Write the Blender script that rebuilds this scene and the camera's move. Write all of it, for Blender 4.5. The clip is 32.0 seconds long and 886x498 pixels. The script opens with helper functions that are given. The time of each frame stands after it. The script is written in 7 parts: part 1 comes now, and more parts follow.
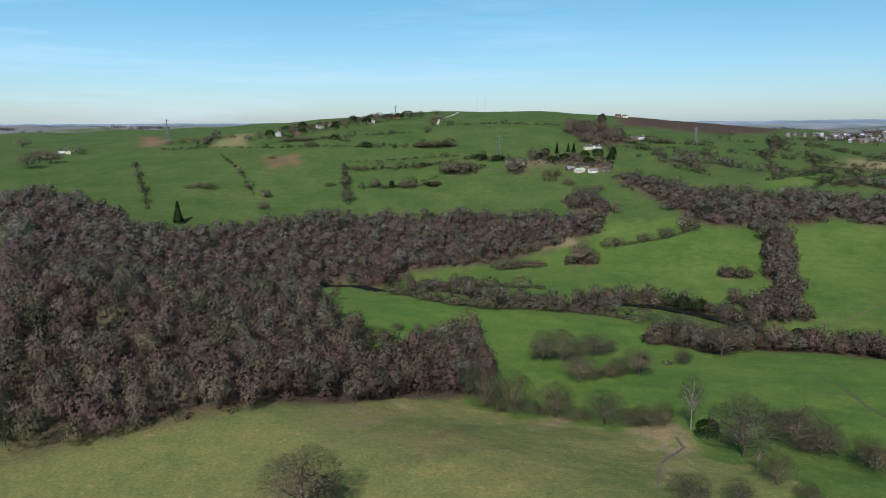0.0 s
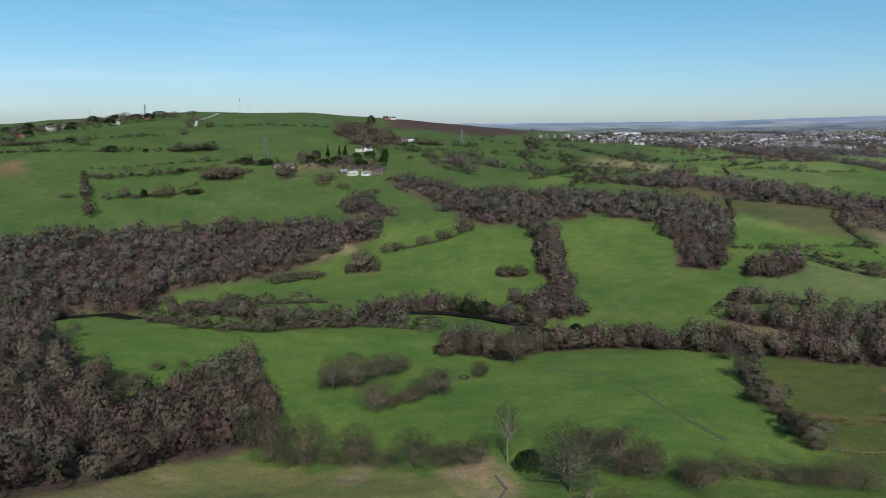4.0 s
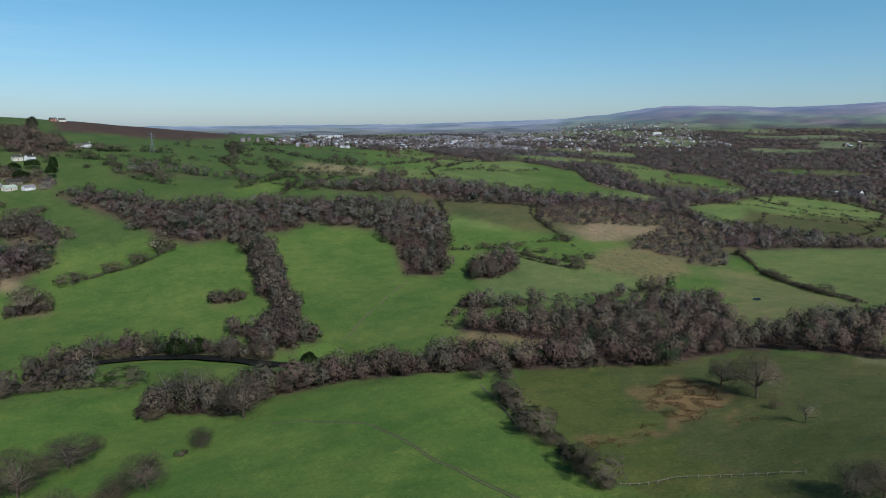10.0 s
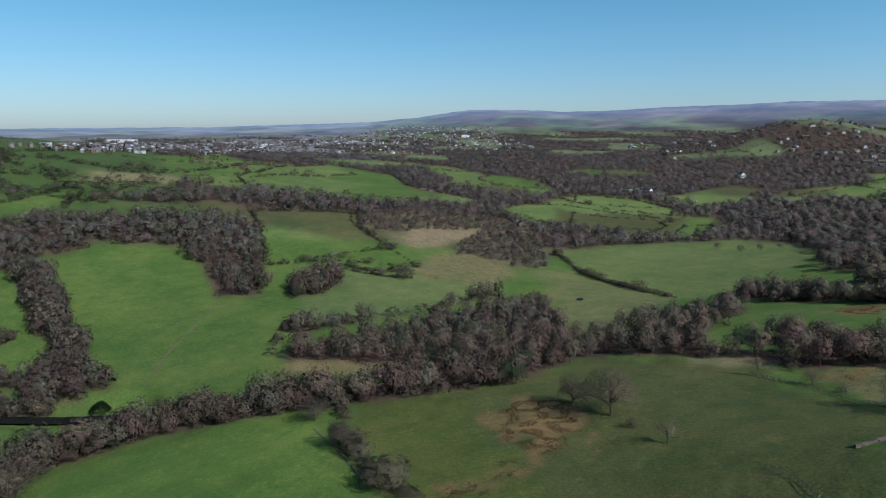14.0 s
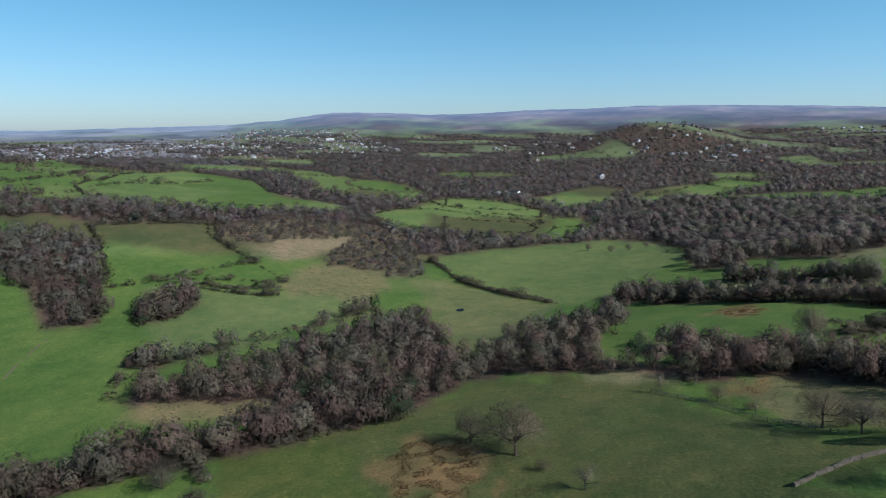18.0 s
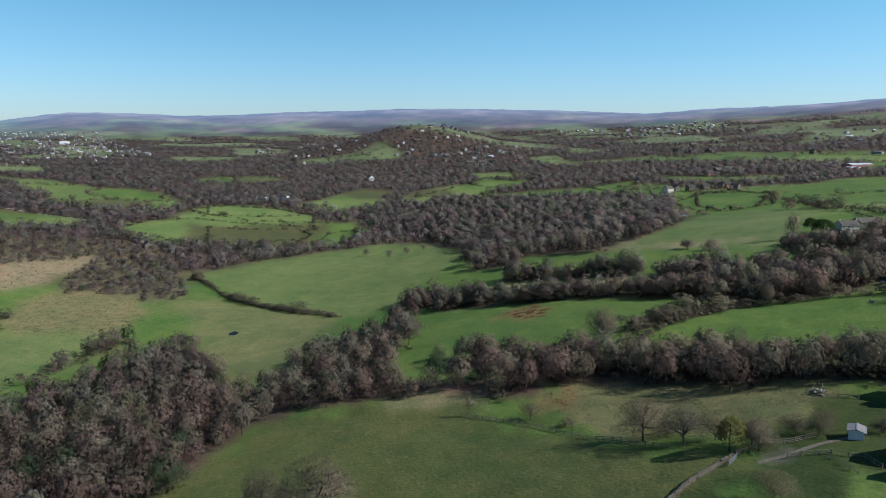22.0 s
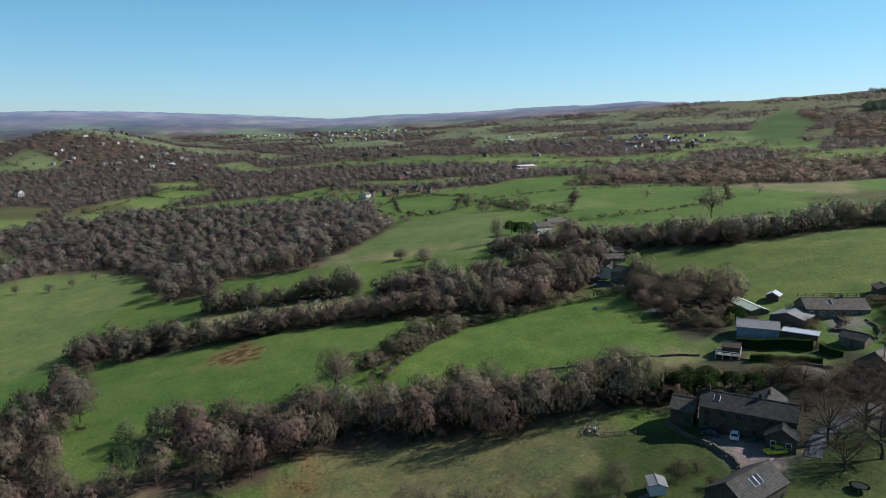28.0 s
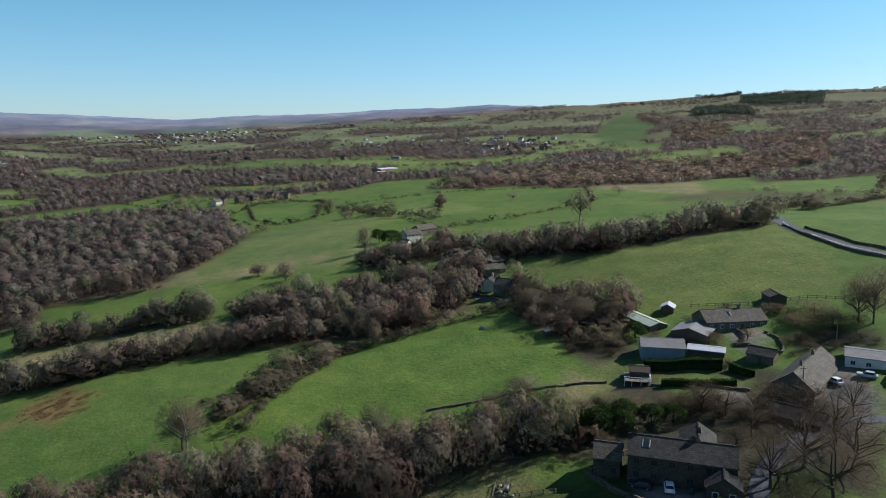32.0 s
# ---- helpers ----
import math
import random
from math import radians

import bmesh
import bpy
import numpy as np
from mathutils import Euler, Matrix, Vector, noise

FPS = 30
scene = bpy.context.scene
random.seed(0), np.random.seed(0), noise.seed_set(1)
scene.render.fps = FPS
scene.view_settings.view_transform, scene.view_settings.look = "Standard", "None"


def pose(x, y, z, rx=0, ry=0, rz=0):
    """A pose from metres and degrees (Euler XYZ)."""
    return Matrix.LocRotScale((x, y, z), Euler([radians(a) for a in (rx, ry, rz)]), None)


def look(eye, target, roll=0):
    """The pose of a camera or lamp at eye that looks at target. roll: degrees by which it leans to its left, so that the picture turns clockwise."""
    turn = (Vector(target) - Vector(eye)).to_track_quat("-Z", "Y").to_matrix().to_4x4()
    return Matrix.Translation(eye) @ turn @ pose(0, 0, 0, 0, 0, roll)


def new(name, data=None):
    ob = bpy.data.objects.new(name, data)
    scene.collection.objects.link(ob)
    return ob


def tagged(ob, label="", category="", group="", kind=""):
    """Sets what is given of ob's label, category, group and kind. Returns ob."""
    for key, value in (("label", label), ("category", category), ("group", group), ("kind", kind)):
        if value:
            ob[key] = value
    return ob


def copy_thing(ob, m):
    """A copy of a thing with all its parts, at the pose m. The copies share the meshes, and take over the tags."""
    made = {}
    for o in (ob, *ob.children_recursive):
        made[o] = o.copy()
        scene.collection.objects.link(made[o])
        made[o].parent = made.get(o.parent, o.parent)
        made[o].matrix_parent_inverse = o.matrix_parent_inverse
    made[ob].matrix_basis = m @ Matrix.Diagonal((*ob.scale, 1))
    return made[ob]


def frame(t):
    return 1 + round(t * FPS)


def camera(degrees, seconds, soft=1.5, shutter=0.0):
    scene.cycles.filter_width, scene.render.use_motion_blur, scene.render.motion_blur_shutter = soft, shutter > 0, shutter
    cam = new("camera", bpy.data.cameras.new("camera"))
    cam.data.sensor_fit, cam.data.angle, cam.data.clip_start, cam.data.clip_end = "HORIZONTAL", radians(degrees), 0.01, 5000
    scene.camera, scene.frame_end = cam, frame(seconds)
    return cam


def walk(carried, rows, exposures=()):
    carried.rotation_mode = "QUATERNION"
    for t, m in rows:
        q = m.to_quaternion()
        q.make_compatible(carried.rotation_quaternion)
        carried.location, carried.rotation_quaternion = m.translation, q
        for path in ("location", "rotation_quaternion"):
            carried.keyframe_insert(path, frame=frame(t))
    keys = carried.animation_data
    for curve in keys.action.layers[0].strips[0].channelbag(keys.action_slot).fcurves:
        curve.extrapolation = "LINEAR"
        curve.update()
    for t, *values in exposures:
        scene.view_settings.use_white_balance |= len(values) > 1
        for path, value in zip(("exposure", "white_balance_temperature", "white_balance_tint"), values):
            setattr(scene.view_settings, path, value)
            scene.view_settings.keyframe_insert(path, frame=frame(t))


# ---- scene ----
cam = camera(65.10, 32.0, soft=1.0)
# seconds, place, heading (clockwise from +y), tilt, roll
PATH = [
    (0, (0.00, 0.00, 130.00), -0.000, -10.452, -0.218),
    (0.5, (-0.18, 4.08, 129.92), 1.948, -10.487, -0.171),
    (1, (-0.27, 8.16, 129.77), 4.695, -10.490, -0.182),
    (1.5, (-0.22, 12.21, 129.51), 7.030, -10.439, -0.190),
    (2, (-0.05, 16.26, 129.49), 8.747, -10.411, -0.177),
    (2.5, (0.21, 20.32, 129.53), 11.692, -10.400, -0.200),
    (3, (0.26, 24.37, 129.52), 14.530, -10.398, -0.095),
    (3.5, (0.42, 28.45, 129.44), 16.908, -10.355, -0.033),
    (4, (0.87, 32.23, 129.35), 18.893, -10.317, -0.016),
    (4.5, (1.44, 36.23, 129.37), 20.959, -10.302, -0.027),
    (6.5, (5.67, 51.39, 129.04), 28.156, -10.234, 0.002),
    (7, (6.74, 54.98, 128.97), 29.699, -10.200, 0.020),
    (7.5, (8.08, 58.62, 129.00), 31.279, -10.201, -0.044),
    (8, (9.64, 62.10, 128.94), 32.713, -10.174, -0.052),
    (8.5, (11.25, 65.60, 128.99), 34.346, -10.144, -0.032),
    (9, (12.96, 68.85, 129.09), 37.038, -10.114, 0.014),
    (9.5, (14.64, 72.43, 129.21), 40.383, -10.083, 0.015),
    (10, (16.35, 75.76, 129.50), 43.017, -10.085, 0.067),
    (10.5, (18.51, 79.17, 129.64), 45.591, -10.038, 0.049),
    (11, (20.96, 82.54, 129.59), 47.842, -9.994, 0.008),
    (11.5, (23.66, 85.86, 129.48), 50.034, -9.954, -0.056),
    (12, (26.11, 89.00, 129.34), 52.040, -9.930, -0.010),
    (12.5, (28.64, 91.87, 129.45), 53.939, -9.888, 0.043),
    (13, (31.17, 94.51, 129.70), 55.472, -9.886, 0.082),
    (13.5, (33.54, 97.15, 129.88), 57.020, -9.847, 0.109),
    (14, (36.12, 99.66, 129.92), 58.345, -9.827, 0.098),
    (14.5, (39.27, 102.15, 129.88), 59.617, -9.768, 0.065),
    (16.5, (52.39, 111.43, 129.56), 64.420, -9.645, 0.042),
    (17, (55.62, 113.47, 129.54), 65.939, -9.634, 0.002),
    (17.5, (58.97, 115.30, 129.70), 67.598, -9.607, 0.005),
    (18, (62.37, 117.31, 129.70), 69.338, -9.578, 0.000),
    (18.5, (65.94, 119.38, 129.62), 70.929, -9.524, 0.015),
    (19, (69.48, 121.23, 129.51), 72.397, -9.480, 0.016),
    (19.5, (73.37, 122.87, 129.40), 74.997, -9.454, 0.046),
    (20, (76.93, 124.58, 129.35), 77.696, -9.421, 0.062),
    (20.5, (80.36, 126.03, 129.21), 80.488, -9.399, 0.062),
    (21, (84.11, 127.33, 129.03), 83.072, -9.392, 0.085),
    (21.5, (87.89, 128.50, 129.08), 85.801, -9.385, 0.072),
    (22, (91.37, 129.80, 129.14), 88.461, -9.383, 0.018),
    (22.5, (95.14, 130.88, 129.19), 91.304, -9.383, 0.044),
    (23, (98.96, 131.64, 129.27), 93.902, -9.356, 0.048),
    (23.5, (102.85, 132.04, 129.18), 96.002, -9.318, 0.039),
    (24, (106.90, 132.35, 129.27), 98.074, -9.291, 0.050),
    (24.5, (110.80, 132.48, 129.39), 100.022, -9.257, 0.018),
    (25, (114.74, 132.46, 129.51), 102.068, -9.220, 0.001),
    (25.5, (118.45, 132.39, 129.66), 104.099, -9.172, -0.039),
    (27.5, (133.31, 130.67, 130.12), 111.543, -9.093, -0.118),
    (28, (137.22, 129.90, 130.27), 113.625, -9.041, -0.172),
    (28.5, (140.82, 129.13, 130.36), 115.529, -9.014, -0.203),
    (29, (144.57, 128.15, 130.59), 117.088, -9.003, -0.184),
    (29.5, (148.01, 127.20, 130.70), 118.442, -8.976, -0.175),
    (30, (151.56, 126.21, 130.81), 119.986, -8.962, -0.149),
    (30.5, (155.05, 124.97, 130.67), 121.446, -8.943, -0.150),
    (31, (158.65, 123.50, 130.57), 122.691, -8.911, -0.104),
    (31.5, (162.11, 121.98, 130.47), 123.896, -8.896, -0.131),
    (32, (165.56, 120.21, 130.52), 125.342, -8.894, -0.177),
]


def aim(eye, heading, tilt, roll):
    h, e = radians(heading), radians(tilt)
    way = Vector((math.sin(h) * math.cos(e), math.cos(h) * math.cos(e), math.sin(e)))
    return look(eye, Vector(eye) + 100 * way, roll)


walk(cam, [(t, aim(eye, h, e, r)) for t, eye, h, e, r in PATH], [(0, 0.34, 5600, 8), (9, 0.12, 5400, 8), (16, 0.28, 5250, 8), (24, 0.55, 5500, 8), (32, 0.5, 5700, 8)])

# ---- light ----
SUN_AZ, SUN_EL = 195.0, 38.0        # where the sun stands, clockwise from +y
world = bpy.data.worlds.new("world")
scene.world = world
world.use_nodes = True
wt = world.node_tree
sky = wt.nodes.new("ShaderNodeTexSky")
sky.sky_type, sky.sun_disc = "NISHITA", False
sky.sun_elevation, sky.sun_rotation = radians(SUN_EL), radians(SUN_AZ)
sky.altitude, sky.air_density, sky.dust_density, sky.ozone_density = 400, 1.0, 0.6, 0.8
tone = wt.nodes.new("ShaderNodeMix")
tone.data_type, tone.blend_type = "RGBA", "MULTIPLY"
tone.inputs[0].default_value = 1.0
# pale and milky low down, clear cyan blue a hand's width above the skyline
spot = wt.nodes.new("ShaderNodeTexCoord")
axes = wt.nodes.new("ShaderNodeSeparateXYZ")
fade = wt.nodes.new("ShaderNodeValToRGB")
fade.color_ramp.elements.new(0.6)
for el, p, c in zip(fade.color_ramp.elements, (0.0, 0.16, 0.6), ((0.84, 0.93, 1.12, 1), (0.74, 1.04, 1.05, 1), (0.50, 0.66, 0.76, 1))):
    el.position, el.color = p, c
wt.links.new(spot.outputs["Generated"], axes.inputs[0])
wt.links.new(axes.outputs[2], fade.inputs[0])
wt.links.new(fade.outputs[0], tone.inputs[7])
# brighter towards the sun
side = wt.nodes.new("ShaderNodeVectorMath")
side.operation = "DOT_PRODUCT"
side.inputs[1].default_value = (math.sin(radians(215)), math.cos(radians(215)), 0)
wt.links.new(spot.outputs["Generated"], side.inputs[0])
spread = wt.nodes.new("ShaderNodeMapRange")
for k, v in enumerate((-1.0, 1.0, 0.0, 1.0), 1):
    spread.inputs[k].default_value = v
wt.links.new(side.outputs["Value"], spread.inputs[0])
glow = wt.nodes.new("ShaderNodeFloatCurve")
curve = glow.mapping.curves[0]
curve.points[0].location, curve.points[1].location = (0.0, 0.45), (1.0, 0.47)
for p, v in ((0.12, 0.48), (0.28, 0.55), (0.5, 0.55), (0.75, 0.48)):
    curve.points.new(p, v)
glow.mapping.update()
wt.links.new(spread.outputs[0], glow.inputs["Value"])
wt.links.new(sky.outputs[0], tone.inputs[6])
power = wt.nodes.new("ShaderNodeMath")
power.operation = "MULTIPLY"
power.inputs[1].default_value = 0.15
wt.links.new(glow.outputs[0], power.inputs[0])
wt.links.new(power.outputs[0], wt.nodes["Background"].inputs[1])
# thin cirrus to the north
north = wt.nodes.new("ShaderNodeVectorMath")
north.operation = "DOT_PRODUCT"
north.inputs[1].default_value = (math.sin(radians(-14)), math.cos(radians(-14)), 0)
wt.links.new(spot.outputs["Generated"], north.inputs[0])
where = wt.nodes.new("ShaderNodeMapRange")
for k, v in enumerate((0.80, 0.97, 0.0, 0.30), 1):
    where.inputs[k].default_value = v
wt.links.new(north.outputs["Value"], where.inputs[0])
lay = wt.nodes.new("ShaderNodeMapping")
lay.inputs["Rotation"].default_value, lay.inputs["Scale"].default_value = (0.0, radians(9), 0.0), (1.8, 1.8, 20.0)
wt.links.new(spot.outputs["Generated"], lay.inputs[0])
wisp = wt.nodes.new("ShaderNodeTexNoise")
wisp.inputs["Scale"].default_value, wisp.inputs["Detail"].default_value, wisp.inputs["Roughness"].default_value = 1.4, 6.0, 0.62
wt.links.new(lay.outputs[0], wisp.inputs["Vector"])
thin = wt.nodes.new("ShaderNodeMapRange")
for k, v in enumerate((0.46, 0.78, 0.0, 1.0), 1):
    thin.inputs[k].default_value = v
wt.links.new(wisp.outputs[0], thin.inputs[0])
veil = wt.nodes.new("ShaderNodeMath")
veil.operation = "MULTIPLY"
wt.links.new(thin.outputs[0], veil.inputs[0])
wt.links.new(where.outputs[0], veil.inputs[1])
cloud = wt.nodes.new("ShaderNodeMix")
cloud.data_type = "RGBA"
wt.links.new(veil.outputs[0], cloud.inputs[0])
wt.links.new(tone.outputs[2], cloud.inputs[6])
cloud.inputs[7].default_value = (9.5, 10.4, 11.4, 1)
wt.links.new(cloud.outputs[2], wt.nodes["Background"].inputs[0])
lamp = bpy.data.lights.new("sun", "SUN")
lamp.energy, lamp.angle, lamp.color = 4.7, radians(0.53), (1.0, 0.91, 0.83)
sun = new("sun", lamp)
h, e = radians(SUN_AZ), radians(SUN_EL)
sun.matrix_world = look((0, 0, 0), (-math.sin(h) * math.cos(e), -math.cos(h) * math.cos(e), -math.sin(e)))


# ---- materials ----
def material(name, rough=0.9):
    m = bpy.data.materials.new(name)
    m.use_nodes = True
    nt = m.node_tree
    b = nt.nodes["Principled BSDF"]
    b.inputs["Roughness"].default_value = rough
    b.inputs["Specular IOR Level"].default_value = 0.12
    return m, nt, b


def node(nt, kind, **values):
    n = nt.nodes.new("ShaderNode" + kind)
    for k, v in values.items():
        n.inputs[k].default_value = v
    return n


def noise_node(nt, scale, detail=4.0, rough=0.6):
    n = node(nt, "TexNoise", Scale=scale, Detail=detail, Roughness=rough)
    g = nt.nodes.new("ShaderNodeNewGeometry")
    nt.links.new(g.outputs["Position"], n.inputs["Vector"])
    return n.outputs[0]


def ramp(nt, fac, *stops):
    r = nt.nodes.new("ShaderNodeValToRGB")
    els = r.color_ramp.elements
    while len(els) < len(stops):
        els.new(0.5)
    for el, (p, c) in zip(els, stops):
        el.position, el.color = p, (*c, 1) if len(c) == 3 else c
    nt.links.new(fac, r.inputs[0])
    return r.outputs[0]


def mix(nt, kind, fac, a, b):
    n = nt.nodes.new("ShaderNodeMix")
    n.data_type, n.blend_type = "RGBA", kind
    for sock, v in ((n.inputs[0], fac), (n.inputs[6], a), (n.inputs[7], b)):
        if isinstance(v, bpy.types.NodeSocket):
            nt.links.new(v, sock)
        else:
            sock.default_value = v
    return n.outputs[2]


def bump(nt, b, fac, strength, distance):
    n = node(nt, "Bump", Strength=strength, Distance=distance)
    nt.links.new(fac, n.inputs["Height"])
    nt.links.new(n.outputs[0], b.inputs["Normal"])


def plain(name, colour, rough=0.8, vary=0.25, scale=1.5, metal=0.0, bumps=0.0, per_object=0.0):
    """A surface of one colour, uneven at two scales; per_object: how far single things differ."""
    m, nt, b = material(name, rough)
    b.inputs["Metallic"].default_value = metal
    lo, hi = [c * (1 - vary) for c in colour], [min(1, c * (1 + vary)) for c in colour]
    c = ramp(nt, noise_node(nt, scale), (0.3, lo), (0.7, hi))
    c2 = ramp(nt, noise_node(nt, scale * 9, 2.0), (0.3, (0.82, 0.82, 0.82)), (0.7, (1.0, 1.0, 1.0)))
    c = mix(nt, "MULTIPLY", 1.0, c, c2)
    if per_object:
        o = nt.nodes.new("ShaderNodeObjectInfo")
        c = mix(nt, "MULTIPLY", 1.0, c, ramp(nt, o.outputs["Random"], (0.0, (1 - per_object,) * 3), (1.0, (1.0, 1.0, 1.0))))
    nt.links.new(c, b.inputs["Base Color"])
    if bumps:
        bump(nt, b, noise_node(nt, scale * 9, 3.0), bumps, 0.05)
    return m


def ground_material():
    """Turf, litter, earth and moor: the cover's own colour, mottled at three scales."""
    m, nt, b = material("turf", 0.95)
    b.inputs["Specular IOR Level"].default_value = 0.1
    a = nt.nodes.new("ShaderNodeAttribute")
    a.attribute_name = "cover"
    big = ramp(nt, noise_node(nt, 0.022, 6.0, 0.65), (0.32, (0.74, 0.84, 0.80)), (0.68, (1.28, 1.13, 1.2)))
    mid = ramp(nt, noise_node(nt, 0.13, 5.0, 0.7), (0.3, (0.78, 0.88, 0.84)), (0.7, (1.26, 1.1, 1.16)))
    fine = ramp(nt, noise_node(nt, 1.1, 4.0, 0.7), (0.3, (0.72, 0.75, 0.72)), (0.7, (1.22, 1.2, 1.15)))
    c = mix(nt, "MULTIPLY", 1.0, a.outputs["Color"], big)
    c = mix(nt, "MULTIPLY", 1.0, c, mid)
    c = mix(nt, "MULTIPLY", 1.0, c, fine)
    tuft = ramp(nt, noise_node(nt, 0.42, 3.0, 0.75), (0.55, (1.0, 1.0, 1.0)), (0.72, (1.5, 1.24, 1.3)))
    c = mix(nt, "MULTIPLY", 1.0, c, tuft)
    dark = ramp(nt, noise_node(nt, 0.24, 5.0, 0.8), (0.26, (0.66, 0.72, 0.66)), (0.42, (1.0, 1.0, 1.0)))
    c = mix(nt, "MULTIPLY", 1.0, c, dark)
    nt.links.new(c, b.inputs["Base Color"])
    bump(nt, b, noise_node(nt, 0.9, 4.0), 0.5, 0.5)
    return m


def twig_material(name, lo, hi, tinted=False, gaps=0.0):
    """Bark and twigs, each stem its own shade, lit round the crown; tinted: times the plant's own colour; gaps: the open share of a spray of twigs."""
    m, nt, b = material(name, 0.9)
    g = nt.nodes.new("ShaderNodeNewGeometry")
    c = ramp(nt, g.outputs["Random Per Island"], (0.0, lo), (1.0, hi))
    if tinted:
        a = nt.nodes.new("ShaderNodeAttribute")
        a.attribute_name = "tint"
        c = mix(nt, "MULTIPLY", 1.0, c, a.outputs["Color"])
    else:
        o = nt.nodes.new("ShaderNodeObjectInfo")
        c = mix(nt, "MULTIPLY", 1.0, c, ramp(nt, o.outputs["Random"], (0.0, (0.75, 0.78, 0.8)), (1.0, (1.15, 1.1, 1.0))))
    nt.nodes.remove(b)
    way = nt.nodes.new("ShaderNodeAttribute")
    way.attribute_name = "outward"
    turn = nt.nodes.new("ShaderNodeVectorTransform")
    turn.vector_type, turn.convert_from, turn.convert_to = "NORMAL", "OBJECT", "WORLD"
    nt.links.new(way.outputs["Vector"], turn.inputs[0])
    front, back, both = nt.nodes.new("ShaderNodeBsdfDiffuse"), nt.nodes.new("ShaderNodeBsdfTranslucent"), nt.nodes.new("ShaderNodeMixShader")
    for s in (front, back):
        nt.links.new(c, s.inputs["Color"])
    nt.links.new(turn.outputs[0], front.inputs["Normal"])
    both.inputs[0].default_value = 0.36
    nt.links.new(front.outputs[0], both.inputs[1])
    nt.links.new(back.outputs[0], both.inputs[2])
    last = both
    if gaps:
        clear, last = nt.nodes.new("ShaderNodeBsdfTransparent"), nt.nodes.new("ShaderNodeMixShader")
        # open between the twigs, in a pattern as fine as they are
        twig = noise_node(nt, 3.6, 3.0, 0.75)
        hole = nt.nodes.new("ShaderNodeMapRange")
        for k, v in enumerate((0.40, 0.60, gaps - 0.32, gaps + 0.36), 1):
            hole.inputs[k].default_value = v
        nt.links.new(twig, hole.inputs[0])
        nt.links.new(hole.outputs[0], last.inputs[0])
        nt.links.new(both.outputs[0], last.inputs[1])
        nt.links.new(clear.outputs[0], last.inputs[2])
    nt.links.new(last.outputs[0], nt.nodes["Material Output"].inputs["Surface"])
    return m


def distance_material():
    """The far skyline, its haze put in as blue emission that grows outward."""
    m, nt, b = material("far_hills", 1.0)
    b.inputs["Specular IOR Level"].default_value = 0.0
    a, haze_glow = nt.nodes.new("ShaderNodeAttribute"), nt.nodes.new("ShaderNodeAttribute")
    a.attribute_name, haze_glow.attribute_name = "cover", "haze_glow"
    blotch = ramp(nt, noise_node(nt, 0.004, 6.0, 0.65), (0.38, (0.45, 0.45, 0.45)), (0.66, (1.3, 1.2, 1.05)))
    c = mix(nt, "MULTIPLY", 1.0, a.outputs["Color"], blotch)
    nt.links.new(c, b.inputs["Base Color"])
    nt.links.new(mix(nt, "MULTIPLY", 1.0, haze_glow.outputs["Color"], (0.105, 0.148, 0.228, 1)), b.inputs["Emission Color"])
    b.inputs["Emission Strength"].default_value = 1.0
    return m


TURF = ground_material()
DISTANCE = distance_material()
TWIGS = twig_material("twigs", (0.125, 0.102, 0.072), (0.225, 0.188, 0.135), gaps=0.32)
BUSH_TWIGS = twig_material("bush_twigs", (0.105, 0.09, 0.055), (0.20, 0.172, 0.108), gaps=0.32)
DARK_TWIGS = twig_material("dark_twigs", (0.060, 0.045, 0.032), (0.12, 0.092, 0.066), gaps=0.32)
PALE_TWIGS = twig_material("pale_twigs", (0.17, 0.15, 0.10), (0.32, 0.285, 0.21), gaps=0.32)
BARK = twig_material("bark", (0.08, 0.066, 0.05), (0.15, 0.125, 0.095))
BIRCH_BARK = twig_material("birch_bark", (0.16, 0.145, 0.12), (0.30, 0.28, 0.25))
EVERGREEN = twig_material("evergreen_leaves", (0.012, 0.024, 0.008), (0.045, 0.075, 0.022))
GORSE = twig_material("gorse_flowers", (0.13, 0.125, 0.045), (0.26, 0.235, 0.06))
WOOD_TWIGS = twig_material("woodland_twigs", (0.78, 0.78, 0.78), (1.0, 1.0, 1.0), tinted=True, gaps=0.57)
WATER = plain("river_water", (0.014, 0.014, 0.012), 0.25, 0.2, 0.2)
WATER.node_tree.nodes["Principled BSDF"].inputs["Specular IOR Level"].default_value = 0.02


# ---- lie of the land: heights in metres on rings round (78, 78), by bearing from -50 degrees in steps of 14 ----
RINGS, TABLE = [], []


def ring(radius, *heights):
    RINGS.append(radius)
    TABLE.append(heights)


ring(0, 62.5, 62.5, 62.5, 62.5, 62.4, 62.5, 62.5, 62.5, 62.5, 62.5, 62.5, 62.5, 62.5, 62.5, 62.5, 62.5, 62.5)
ring(60, 59.4, 57.7, 55.2, 54, 54.3, 54.3, 53.6, 54, 57.3, 62.8, 67.3, 67.4, 66.6, 66.2, 65.8, 64.7, 62.7)
ring(105, 55.2, 50.6, 45.7, 45, 46.7, 47.4, 45.8, 46, 51.8, 61.1, 70.4, 69.9, 69.8, 70.1, 70.4, 68.7, 65.1)
ring(150, 50.1, 38.2, 33.8, 37, 39.3, 40.7, 40.7, 40.9, 47.4, 55.1, 64.5, 69.1, 72.7, 74.2, 76.9, 75.5, 71.1)
ring(210, 52.3, 34.3, 26.5, 27.2, 27.2, 29.5, 34.5, 36.2, 40.9, 44.8, 50.5, 68.9, 76.4, 80.1, 84.8, 82.7, 77)
